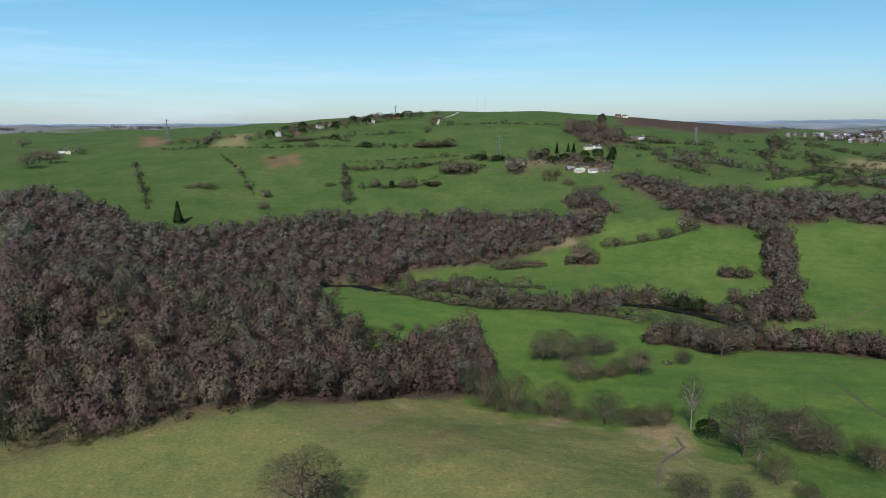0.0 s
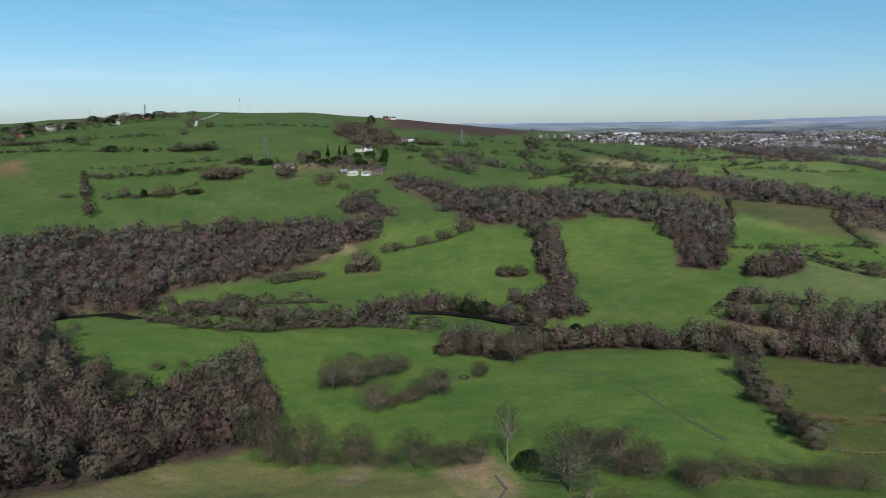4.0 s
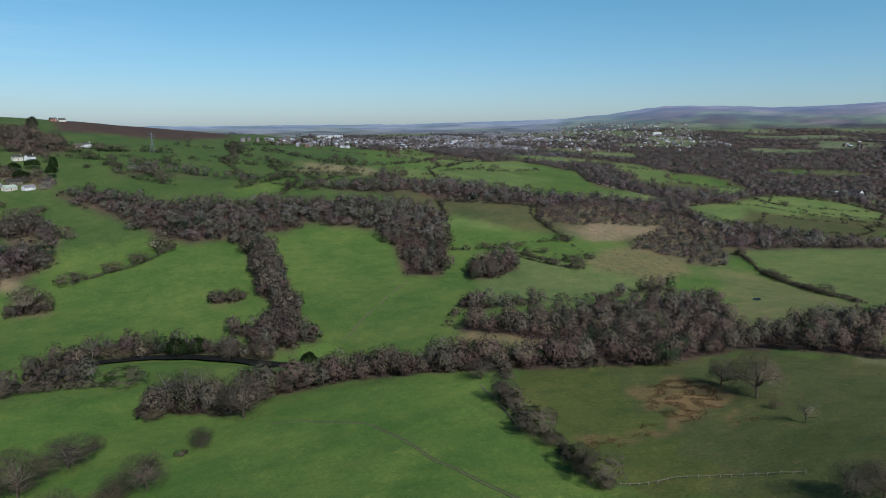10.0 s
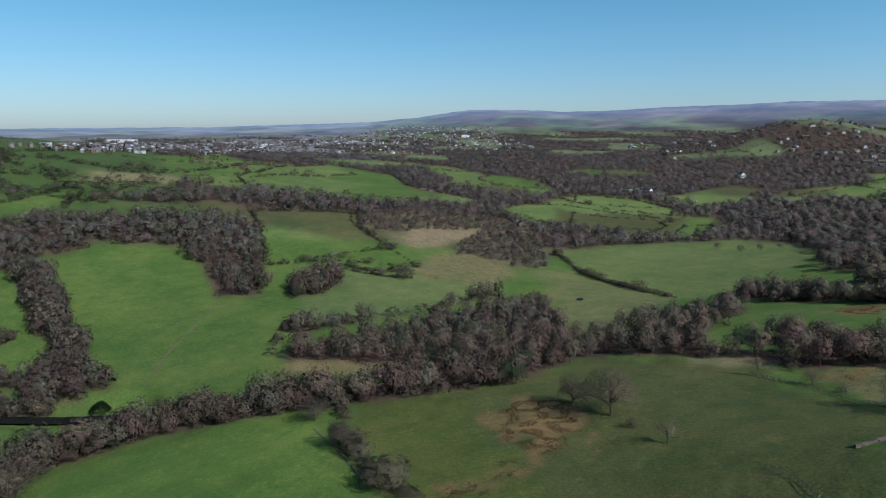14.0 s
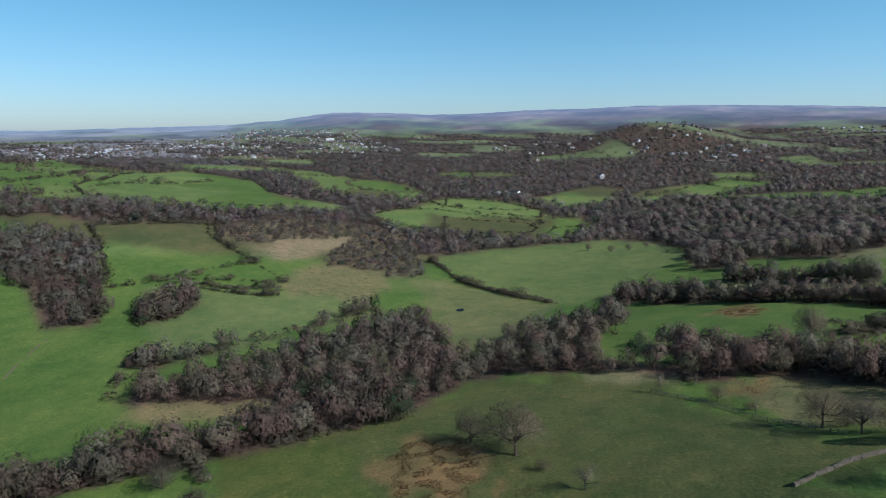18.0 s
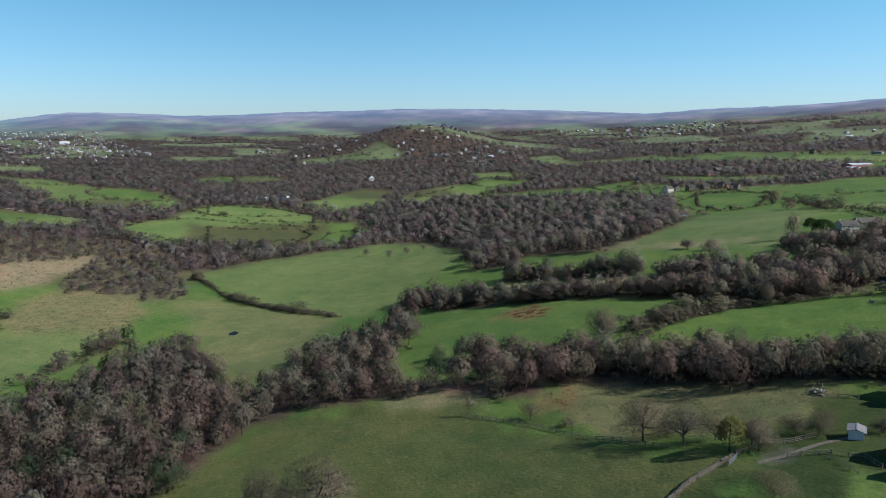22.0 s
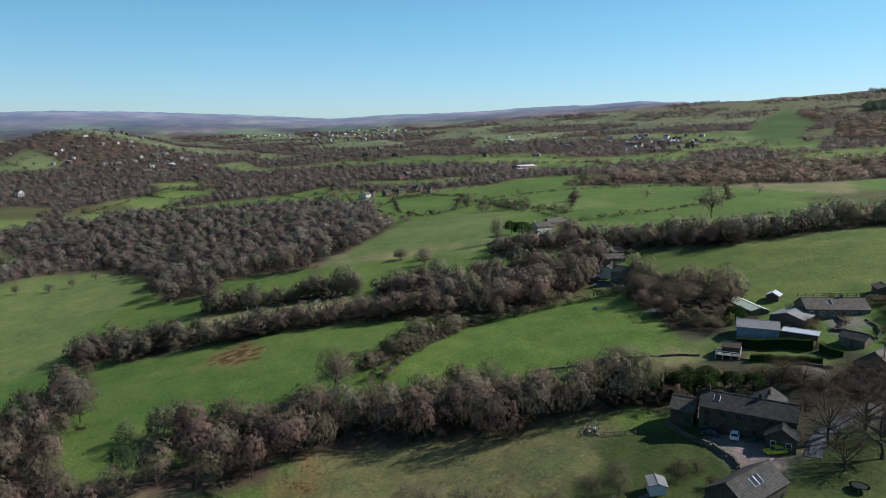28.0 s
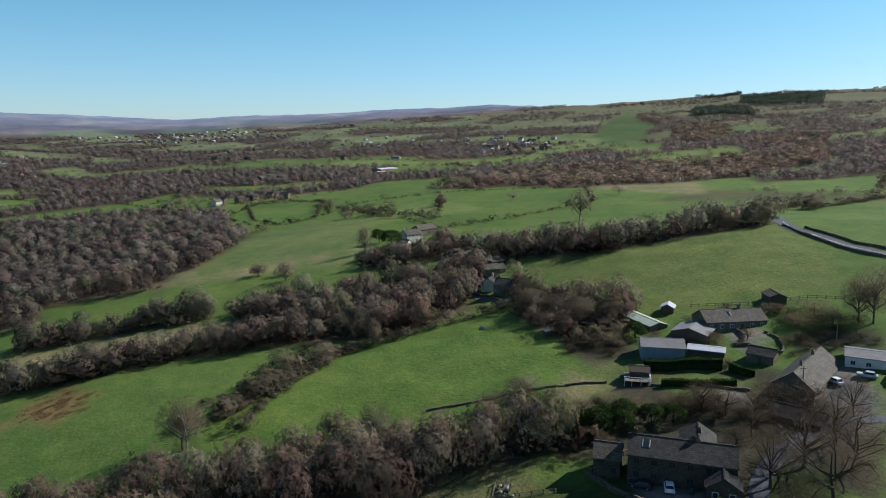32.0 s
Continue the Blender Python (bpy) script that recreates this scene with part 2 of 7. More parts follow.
ring(265, 59.7, 39.8, 27.4, 21.3, 16.7, 19.1, 27.5, 29, 31.3, 41.3, 55.9, 65.6, 77.8, 89.5, 92.6, 87.9, 79.8)
ring(325, 62.1, 41, 27.2, 20.9, 14.1, 15.6, 26.4, 26.1, 24.1, 37.5, 50, 54.9, 80.1, 97.1, 97.5, 90.1, 80.9)
ring(390, 60.2, 33.6, 16.7, 16.8, 16.4, 18.1, 27.6, 26.5, 12.1, 22.7, 44.6, 60.3, 82.4, 95.4, 94.5, 89, 82.7)
ring(460, 53.4, 20.9, -3.9, -0.7, 21.1, 32.1, 25.9, 28.8, 13.7, 18.9, 44.9, 61.8, 74.7, 85.7, 87.9, 87.7, 85.7)
ring(545, 46.4, 18.5, -1.8, 4.6, 31.2, 44.8, 42.8, 36.7, 19.1, 19.3, 44.2, 64.4, 77.4, 84.8, 88, 89.7, 90.4)
ring(650, 46.1, 33, 27.5, 39.2, 57.5, 64.5, 62.4, 47.2, 21, 12.4, 32.7, 62.2, 81.5, 88.4, 92, 95.3, 98.8)
ring(780, 53.6, 56.5, 62.9, 79.5, 89.7, 84.3, 75.2, 57.8, 29.6, 17.1, 32.3, 62.1, 81.5, 89.5, 96.3, 104.5, 113.8)
ring(960, 64.5, 79, 95.2, 121.1, 127.6, 104.6, 80.3, 58.7, 35.9, 23.5, 35.5, 58.9, 77.2, 89.4, 101.6, 118.4, 138.1)
ring(1235, 75.8, 92.8, 114.7, 152.1, 156.4, 121, 85.3, 59.9, 41.4, 32.9, 46.2, 66.7, 85.2, 100.6, 116.8, 143.4, 173.6)
ring(1690, 89.4, 100.6, 114.2, 142.1, 146.8, 119.7, 89.4, 70.1, 58.1, 55.6, 68.1, 88.7, 113.4, 135.8, 157.1, 187.7, 219.7)
ring(2340, 104.9, 107.8, 111.6, 119.2, 117.5, 101.8, 85.9, 81.7, 79.9, 82.3, 93.9, 117.8, 156.2, 196.8, 230.4, 253.2, 273.2)
ring(3000, 121.5, 114.6, 106.3, 95.9, 85.9, 79.1, 81.4, 94.4, 101.8, 107.1, 119.4, 150.3, 206.1, 271.4, 320.2, 328.7, 329.6)
# the far skyline, every 4 degrees of bearing from 0
SKYLINE = (117, 117, 117, 117, 117, 120, 121, 126, 129, 132, 135, 148, 156, 169, 199, 245, 245, 232, 243, 262, 267, 282, 285, 280, 273, 262, 250, 272, 281, 293, 315, 322, 341, 326, 309, 309, 309, 309, 309, 309, 309)
LOG_RINGS = np.log(np.array(RINGS) + 52.0)
TABLE = np.array(TABLE)


def spline(f):
    return ((1 - f) ** 3 / 6, (3 * f ** 3 - 6 * f * f + 4) / 6, (-3 * f ** 3 + 3 * f * f + 3 * f + 1) / 6, f ** 3 / 6)


def polar(x, y):
    dx, dy = np.asarray(x, float) - 78, np.asarray(y, float) - 78
    a = np.degrees(np.arctan2(dx, dy))
    return np.hypot(dx, dy), np.where(a < -117.5, a + 360, a)


# the river's two bends in view: water level, and its line
RIVERS = ((14.2, ((84, 414), (100.1, 429), (117, 431.6), (136.5, 422.5), (153.4, 408.2), (166.4, 390), (179.4, 367.9), (195, 348.4))),
          (-1.4, ((-135.2, 475.8), (-119.6, 507), (-109.2, 535.6), (-93.6, 548.6), (-66.3, 547.3), (-44.2, 525.2), (-26, 513.5))))


def channel(x, y, z):
    """The land with the river's bed cut into it."""
    for level, line in RIVERS:
        d = np.full(np.shape(x), 1e9)
        for (ax, ay), (bx, by) in zip(line, line[1:]):
            t = np.clip(((x - ax) * (bx - ax) + (y - ay) * (by - ay)) / ((bx - ax) ** 2 + (by - ay) ** 2), 0, 1)
            d = np.minimum(d, np.hypot(x - ax - t * (bx - ax), y - ay - t * (by - ay)))
        w = np.clip((15 - d) / 9, 0, 1)
        w = w * w * (3 - 2 * w)
        z = z * (1 - w) + np.minimum(z, level - 1.0) * w
    return z


def height(x, y):
    """Ground height at x, y (numbers or arrays)."""
    r, a = polar(x, y)
    nr, na = TABLE.shape
    u, v = np.interp(np.log(r + 52), LOG_RINGS, np.arange(nr)), np.clip((a + 50) / 14, 0, na - 1)
    iu, iv = np.minimum(u.astype(int), nr - 2), np.minimum(v.astype(int), na - 2)
    bu, bv, z = spline(u - iu), spline(v - iv), 0.0
    for i in range(4):
        for j in range(4):
            z = z + bu[i] * bv[j] * TABLE[np.clip(iu + i - 1, 0, nr - 1), np.clip(iv + j - 1, 0, na - 1)]
    w = np.clip((r - 2700) / 1750, 0, 1)
    w = w * w * (3 - 2 * w)
    z = z + 72 * np.exp(-((np.asarray(x) - 2140) ** 2 + (np.asarray(y) - 255) ** 2) / 230 ** 2)
    return channel(x, y, z * (1 - w) + np.interp(a, np.arange(0, 161, 4), SKYLINE) * w)


# ---- the cover of the land ----
AREAS = []


def area(kind, *corners):
    AREAS.append((kind, np.array(corners, float)))


def inside(x, y, poly):
    hit = np.zeros(x.shape, bool)
    ax, ay = poly[-1]
    for bx, by in poly:
        cut = ((by > y) != (ay > y)) & (x < (ax - bx) * (y - by) / ((ay - by) + 1e-12) + bx)
        hit ^= cut
        ax, ay = bx, by
    return hit


area("lush", (-82, 401), (-84, 532), (7, 398), (114, 365), (107, 329), (151, 299), (209, 268), (171, 213), (144, 158), (93, 146), (8, 217), (-17, 305))
area("wood", (-108, 156), (-91, 165), (-76, 180), (-55, 189), (-33, 205), (-17, 227), (3, 231), (13, 236), (21, 284), (16, 336), (-1, 324), (-24, 294), (-36, 296), (-54, 345), (-60, 367), (-108, 490), (-131, 513), (-121, 406), (-139, 342), (-191, 291), (-299, 325), (-234, 208))
area("wood", (-191, 291), (-139, 342), (-129, 507), (-108, 490), (-102, 544), (-76, 554), (-42, 533), (-26, 581), (36, 578), (85, 584), (117, 599), (143, 616), (147, 626), (150, 692), (116, 658), (26, 701), (-48, 705), (-128, 701), (-168, 677), (-208, 662), (-241, 632), (-280, 626), (-320, 672), (-394, 709), (-433, 679))
area("wood", (183, 761), (201, 705), (218, 644), (220, 607), (234, 591), (261, 582), (311, 573), (332, 579), (358, 554), (370, 533), (355, 494), (315, 434), (338, 418), (381, 463), (411, 493), (454, 553), (423, 599), (381, 626), (321, 654), (276, 675), (244, 714), (215, 750), (185, 764))
area("wood", (385, 702), (429, 651), (493, 623), (508, 588), (574, 547), (580, 548), (518, 651), (437, 680), (382, 694))
area("scrub", (535, 510), (670, 520), (687, 458), (731, 420), (607, 344), (547, 316), (516, 340), (523, 391), (635, 428), (539, 462), (530, 475), (537, 501))
area("wood", (252, 323), (257, 305), (267, 281), (265, 264), (248, 223), (266, 200), (330, 215), (422, 254), (446, 283), (397, 293), (359, 293), (305, 305), (280, 315), (275, 330), (254, 322))
area("wood", (275, 205), (305, 198), (317, 185), (317, 160), (311, 140), (306, 125), (294, 107), (307, 103), (294, 80), (280, 68), (267, 44), (265, 36), (263, 38), (278, 49), (279, 57), (291, 74), (304, 82), (311, 95), (320, 113), (326, 133), (334, 152), (355, 159), (423, 152), (461, 152), (442, 172), (417, 186), (380, 200), (343, 210), (320, 216))
area("wood", (249, 259), (246, 228), (254, 220), (275, 205), (320, 216), (415, 253), (441, 276), (390, 269), (360, 282), (316, 291), (286, 289))
area("wood", (488, 164), (484, 137), (466, 105), (437, 79), (418, 29), (371, -14), (364, -10), (397, 12), (416, 43), (467, 106), (498, 138), (512, 156))
area("wood", (785, 161), (617, 127), (568, 120), (555, 92), (582, 82), (551, 56), (550, 18), (627, -47), (574, -46), (731, -62), (844, -59), (920, -23), (1038, 75), (1093, 149), (970, 226), (865, 193))
area("wood", (454, 25), (441, -1), (401, 1), (380, -28), (370, -37), (404, -68), (401, -81), (405, -56), (421, -36), (439, -15), (430, 18))
area("wood", (450, -86), (401, -84), (378, -96), (358, -110), (340, -124), (328, -168), (320, -157), (349, -154), (349, -116), (367, -102), (398, -80), (452, -84))
area("wood", (356, 142), (306, 95), (296, 77), (282, 63), (272, 47), (262, 32), (254, 23), (258, 14), (267, 28), (278, 39), (299, 47), (310, 65), (317, 78), (324, 91), (339, 109), (349, 128), (355, 141))
area("scrub", (364, -53), (322, -32), (302, -35), (296, -39), (310, -43), (324, -39), (344, -41))
area("wood", (142, 321), (152, 313), (169, 309), (187, 288), (205, 269), (219, 248), (246, 222), (264, 200), (280, 208), (261, 231), (233, 260), (218, 282), (198, 302), (179, 324), (161, 329), (150, 337))
area("wood", (101, 328), (112, 333), (117, 319), (126, 304), (142, 313), (152, 332), (135, 323), (125, 338), (119, 353), (108, 348))
area("wood", (-26, 527), (9, 445), (42, 404), (72, 399), (74, 411), (43, 416), (9, 457), (-27, 539))
area("wood", (83, 422), (98, 434), (124, 434), (156, 412), (181, 376), (186, 385), (160, 421), (127, 444), (100, 444), (85, 432))
area("wood", (364, -53), (322, -32), (301, -34), (292, -37), (302, -49), (312, -46), (334, -43), (376, -63))
area("wood", (467, -83), (401, -84), (376, -95), (356, -108), (339, -122), (326, -164), (335, -179), (350, -136), (368, -122), (389, -108), (415, -96), (482, -93))
area("wood", (454, 25), (438, 0), (389, -6), (378, -27), (370, -37), (383, -46), (392, -35), (403, -13), (453, -6), (469, 20))
area("wood", (484, 164), (481, 137), (461, 106), (434, 79), (415, 30), (369, -13), (381, -19), (427, 26), (447, 77), (474, 105), (494, 137), (497, 165))
area("wood", (468, 146), (460, 124), (438, 87), (420, 46), (433, 42), (451, 85), (473, 124), (481, 146))
area("wood", (512, 103), (498, 78), (468, 33), (481, 29), (511, 76), (525, 102))
area("wood", (223, 468), (242, 480), (242, 509), (258, 543), (259, 571), (263, 580), (262, 552), (246, 518), (247, 489), (228, 477))
area("wood", (191, 409), (212, 423), (234, 441), (239, 450), (217, 432), (195, 418))
area("wood", (180, 416), (188, 403), (195, 386), (204, 371), (211, 382), (201, 397), (194, 415), (185, 428))
area("scrub", (252, 323), (283, 350), (311, 356), (318, 363), (290, 357), (259, 330))
area("olive", (-108, 156), (-75, 179), (-33, 205), (-17, 227), (3, 231), (21, 209), (43, 192), (52, 184), (63, 175), (64, 160), (73, 150), (72, 129), (78, 78), (39, -130), (-260, -130), (-260, 156))
area("horse", (218, 245), (245, 221), (260, 198), (234, 171), (224, 149), (192, 113), (183, 104), (167, 102), (149, 160), (162, 186), (202, 242))
area("knoll", (243, 227), (274, 203), (307, 191), (314, 160), (302, 132), (278, 115), (245, 90), (228, 73), (210, 91), (169, 91), (143, 117))
area("lightgreen", (618, 335), (710, 278), (740, 258), (707, 120), (551, 161), (508, 176), (500, 202), (525, 248))
area("meadow", (358, 230), (512, 286), (513, 324), (548, 311), (542, 276), (493, 204), (393, 207))
area("tan", (519, 445), (572, 464), (650, 434), (634, 419), (545, 410), (511, 417))
area("rough", (448, 385), (526, 398), (535, 350), (486, 316), (458, 324), (436, 357))
area("pale", (402, 447), (435, 386), (454, 318), (444, 308), (316, 323), (329, 379))
area("green", (798, 491), (916, 449), (898, 303), (835, 278), (800, 297), (722, 403))
area("green", (1003, 484), (1038, 410), (947, 308), (873, 303), (909, 407))
area("green", (586, 709), (856, 860), (979, 821), (804, 630), (786, 516), (636, 574), (562, 670))
area("olive2", (427, 767), (516, 713), (570, 790), (488, 836))
area("green", (598, 848), (664, 821), (743, 899), (646, 910))
area("green", (320, 690), (334, 669), (391, 700), (346, 742))
area("green", (367, 728), (386, 692), (406, 705), (383, 747))
area("green", (776, 290), (817, 247), (920, 255), (879, 291))
area("green", (1026, 326), (1153, 258), (1092, 234), (998, 283))
area("green", (1044, 368), (1270, 299), (1198, 217), (1063, 292))
area("green", (961, 452), (1019, 369), (933, 312), (864, 314), (819, 400))
area("green", (1149, 213), (1199, 65), (1258, 43), (1294, 96), (1207, 209))
area("green", (546, 93), (565, 68), (538, 18), (514, -30), (478, -43), (470, 20), (499, 58))
area("pale", (564, 10), (587, -42), (656, -128), (560, -91), (478, -71), (500, -39))
area("green", (696, -77), (900, -143), (866, -213), (731, -175), (676, -137), (663, -90))
area("green", (652, -136), (566, -132), (612, -189), (719, -158))
area("strip", (488, 123), (501, 97), (461, 35), (448, 27), (461, 84), (460, 118))
area("green", (374, 162), (461, 146), (453, 107), (428, 61), (400, 26), (377, 10), (346, 63), (333, 90), (351, 119))
area("bright", (328, 68), (342, 64), (366, 15), (345, -26), (305, -23), (281, -5), (293, 14), (312, 51))
area("tussock", (292, 106), (303, 103), (295, 83), (282, 63), (267, 45), (258, 44), (240, 56), (236, 70), (257, 92), (276, 102))
area("paddock", (224, 75), (240, 57), (258, 44), (252, 27), (233, 33), (228, 50), (220, 61))
area("bigfield", (398, -83), (376, -95), (356, -108), (339, -122), (326, -164), (283, -130), (258, -83), (276, -76), (281, -60), (300, -45), (328, -62), (365, -60))
area("green", (708, -269), (671, -309), (582, -424), (544, -520), (479, -429), (484, -344), (458, -250), (443, -161), (535, -137), (630, -208))
area("green", (727, -161), (689, -249), (568, -160), (698, -152))
area("green", (912, -262), (958, -354), (911, -451), (716, -295), (768, -188))
area("green", (451, -397), (450, -448), (306, -173), (394, -294))
area("olive2", (622, -347), (492, -365), (569, -469), (651, -395))
area("rush", (223, 194), (237, 197), (248, 188), (242, 176), (215, 165), (201, 168), (203, 177))
area("rush", (171, 182), (177, 181), (176, 174), (170, 171), (166, 176))
area("rush", (185, 175), (193, 177), (197, 172), (188, 169), (182, 170))
area("rush", (290, 103), (300, 100), (298, 96), (283, 99), (284, 102))
area("rush", (420, 105), (425, 91), (408, 91), (407, 104))
area("tan", (78, 604), (114, 609), (115, 590), (82, 594))
area("paddock", (221, 71), (240, 57), (249, 44), (251, 28), (240, 3), (205, 37))
area("yard", (270, -22), (258, -32), (226, -36), (210, 1), (224, 16), (253, 9), (268, 0), (274, -10))
area("gravel", (242, 26), (226, 33), (219, 24), (223, 13), (226, 17))
area("gravel", (223, 13), (226, 0), (223, -19), (220, -13), (223, 4), (220, 17))
area("gravel", (269, -47), (264, -53), (261, -52), (258, -41), (260, -38))
area("gravel", (237, -30), (242, -46), (239, -48), (226, -36), (222, -27), (229, -23))
area("gravel", (224, 69), (226, 62), (224, 61), (221, 70))
area("bright", (266, -13), (262, -22), (248, -26), (247, -22), (257, -9), (263, -9))
area("green", (-254, 464), (-285, 530), (-281, 535), (-250, 473))
area("worn", (44, 132), (51, 153), (60, 165), (60, 162), (51, 146), (44, 127))
area("wood", (778, -285), (644, -353), (576, -422), (555, -538), (579, -611), (553, -686), (698, -973), (690, -800), (726, -689), (816, -680), (842, -567), (874, -494), (820, -389))
area("hillgreen", (1159, -959), (1451, -1307), (1730, -1746), (1475, -1507), (1274, -1315), (1080, -1011), (1075, -941))
area("wood", (1422, -1427), (1532, -1569), (1295, -1359), (1239, -1282))
area("wood", (1366, -1456), (1428, -1544), (1365, -1516), (1312, -1437))
area("wood", (1000, -1009), (1193, -1271), (1152, -1330), (1048, -1270), (895, -1023), (929, -986))
area("wood", (796, -930), (856, -1082), (789, -1156), (696, -971), (751, -904))
area("plantation", (1335, -1538), (1484, -1755), (1400, -1812), (1207, -1636), (1136, -1511))
area("plantation", (1810, -2212), (1738, -2404), (1630, -2232))
area("plantation", (1406, -1878), (1561, -2134), (1339, -2243), (1134, -1838), (1246, -1834))
area("green", (995, -820), (1026, -935), (1000, -986), (908, -848), (935, -788))
area("lightgreen", (1413, -934), (1448, -1022), (1367, -1056), (1185, -998), (1208, -923), (1219, -891))
area("green", (1315, -1006), (1310, -1096), (1160, -1004), (1135, -944))
area("fieldbrown", (-229, 883), (-227, 915), (-186, 909), (-172, 866), (-200, 850))
area("fieldbrown", (-437, 1021), (-494, 1153), (-462, 1170), (-414, 1031))
area("olive2", (-321, 985), (-341, 1124), (-302, 1113), (-275, 983))
area("wood", (31, 400), (53, 407), (76, 406), (88, 406), (103, 394), (105, 403), (90, 415), (78, 415), (54, 416), (31, 409))
area("worn", (-19, 222), (-16, 223), (-19, 180), (-19, 156), (-22, 156), (-22, 180))
area("fieldbrown", (2, 169), (3, 184), (7, 187), (8, 175), (5, 166))
area("fieldbrown", (-2, 152), (0, 156), (3, 154), (2, 148), (-1, 147))
area("worn", (26, 203), (31, 203), (36, 194), (34, 188), (27, 191))
area("tussock", (300, 59), (295, 42), (286, 30), (274, 29), (262, 35), (254, 50), (252, 61), (247, 68), (258, 77))
area("paddock", (215, 33), (223, 22), (225, 11), (223, -5), (206, 20), (195, 30))

area("worn", (52, 188), (57, 188), (63, 182), (67, 178), (62, 172), (59, 176), (59, 169), (60, 160), (52, 149), (51, 151), (58, 162), (56, 169), (56, 177))
area("wood", (288, 72), (282, 64), (273, 53), (265, 39), (258, 28), (256, 18), (257, 17), (272, 24), (280, 31), (296, 46), (302, 61), (313, 73), (313, 84), (310, 94), (305, 98))
area("scrub", (332, -29), (309, -20), (293, -15), (291, -23), (292, -36), (301, -36), (322, -45), (341, -50), (352, -43))
area("paddock", (210, 91), (217, 83), (224, 74), (222, 56), (203, 65))
area("wood", (462, 29), (432, 3), (417, -20), (399, -39), (388, -54), (375, -59), (376, -60), (409, -59), (442, -38), (456, -7), (458, 24))
area("wood", (489, -41), (465, -54), (430, -83), (402, -82), (454, -91), (473, -58))
area("wood", (402, -81), (374, -92), (351, -103), (359, -110), (394, -108), (424, -97), (446, -83))
area("wood", (410, 31), (390, 12), (372, -2), (362, -18), (363, -37), (364, -33), (418, -36), (438, -12), (427, 25))
area("scrub", (476, -47), (464, -57), (442, -74), (421, -79), (438, -81), (489, -79), (501, -60))
area("yard", (272, 10), (263, -7), (249, -11), (244, -17), (232, -20), (220, -24), (215, -11), (255, 27))
area("yard", (257, -54), (250, -66), (240, -70), (236, -60), (242, -55), (249, -46))
area("olive2", (287, -5), (278, -9), (270, -4), (270, 5), (272, 10))
area("yard", (306, -23), (296, -27), (283, -28), (275, -19), (281, -12), (289, -9))
area("gravel", (268, -49), (263, -54), (261, -53), (261, -47), (258, -43), (259, -41), (263, -44))
area("gravel", (250, -10), (252, -18), (247, -20), (245, -15))
area("asphalt", (238, -35), (235, -41), (232, -38), (225, -33), (222, -28), (231, -25))
area("gravel", (228, -3), (228, -16), (221, -25), (220, -22), (225, -13), (226, -2))
area("wood", (267, 577), (250, 532), (234, 493), (223, 467), (221, 444), (199, 416), (177, 394), (191, 374), (212, 402), (232, 434), (237, 457), (256, 493), (274, 541), (279, 569))
area("scrub", (98, 540), (121, 529), (118, 554), (104, 558))
area("scrub", (193, 474), (213, 463), (214, 470), (199, 482))
area("wood", (341, 398), (361, 393), (394, 399), (408, 416), (357, 412))
area("wood", (284, 342), (304, 335), (356, 320), (454, 305), (449, 310), (357, 321), (297, 351))
area("rush", (237, 198), (246, 190), (241, 176), (226, 168), (211, 169), (200, 171), (202, 180), (218, 185))
area("rush", (191, 178), (196, 174), (190, 169), (180, 171))
area("rush", (174, 184), (179, 179), (173, 172), (168, 174), (168, 179))
area("rush", (212, 156), (213, 151), (206, 151), (207, 155))
area("rush", (430, 104), (438, 93), (416, 86), (399, 92), (406, 103))
area("olive2", (315, 158), (318, 144), (309, 128), (297, 124), (300, 135), (306, 151))
area("rush", (438, 102), (430, 94), (411, 88), (397, 96), (400, 103), (418, 109))
area("scrub", (100, 826), (134, 826), (161, 810), (188, 782), (199, 822), (156, 862), (112, 856))
area("wood", (175, 980), (196, 897), (243, 920), (253, 1003), (229, 1079), (186, 1029))
area("wood", (249, 806), (295, 798), (332, 767), (362, 707), (361, 725), (326, 787), (282, 821), (250, 810))
area("scrub", (-1, 815), (22, 804), (40, 808), (35, 822), (3, 828))
area("scrub", (69, 809), (92, 801), (102, 826), (84, 832), (74, 826))
area("scrub", (122, 697), (147, 639), (163, 661), (159, 710), (133, 722))
CLEAR = []


def clearing(kind, *corners):
    """A field cut out of the woods."""
    area(kind, *corners)
    CLEAR.append(np.array(corners, float))


clearing("green", (631, 762), (886, 933), (1005, 935), (967, 768), (834, 652), (807, 513), (768, 507), (658, 601), (594, 646), (578, 690))
clearing("green", (762, 479), (856, 477), (893, 446), (883, 397), (866, 293), (811, 294), (762, 356), (740, 425))
clearing("green", (967, 484), (1016, 442), (1016, 383), (967, 315), (894, 303), (907, 375), (946, 451))
clearing("green", (789, 276), (838, 274), (857, 245), (815, 244), (761, 258))
clearing("lightgreen", (618, 336), (680, 306), (775, 214), (761, 163), (643, 122), (579, 147), (549, 166), (504, 167), (485, 192), (505, 214), (549, 266), (588, 317))
clearing("green", (1149, 198), (1267, 116), (1370, 88), (1224, 17), (1193, 59), (1106, 139))
clearing("green", (577, 87), (570, 62), (558, 40), (519, -2), (486, 6), (492, 36), (529, 76), (551, 90))
clearing("olive2", (570, 42), (570, 6), (583, -19), (551, -11), (544, 18))
clearing("green", (1012, 470), (1032, 403), (972, 320), (946, 362), (942, 445))
clearing("green", (833, 405), (856, 312), (833, 292), (767, 301), (744, 373))
clearing("olive2", (574, 24), (607, -36), (640, -81), (608, -112), (532, -77), (526, -35), (531, 1))
clearing("green", (553, 88), (588, 89), (574, 60), (534, 48), (525, 74))
clearing("green", (557, 39), (511, -7), (492, 13), (518, 51))
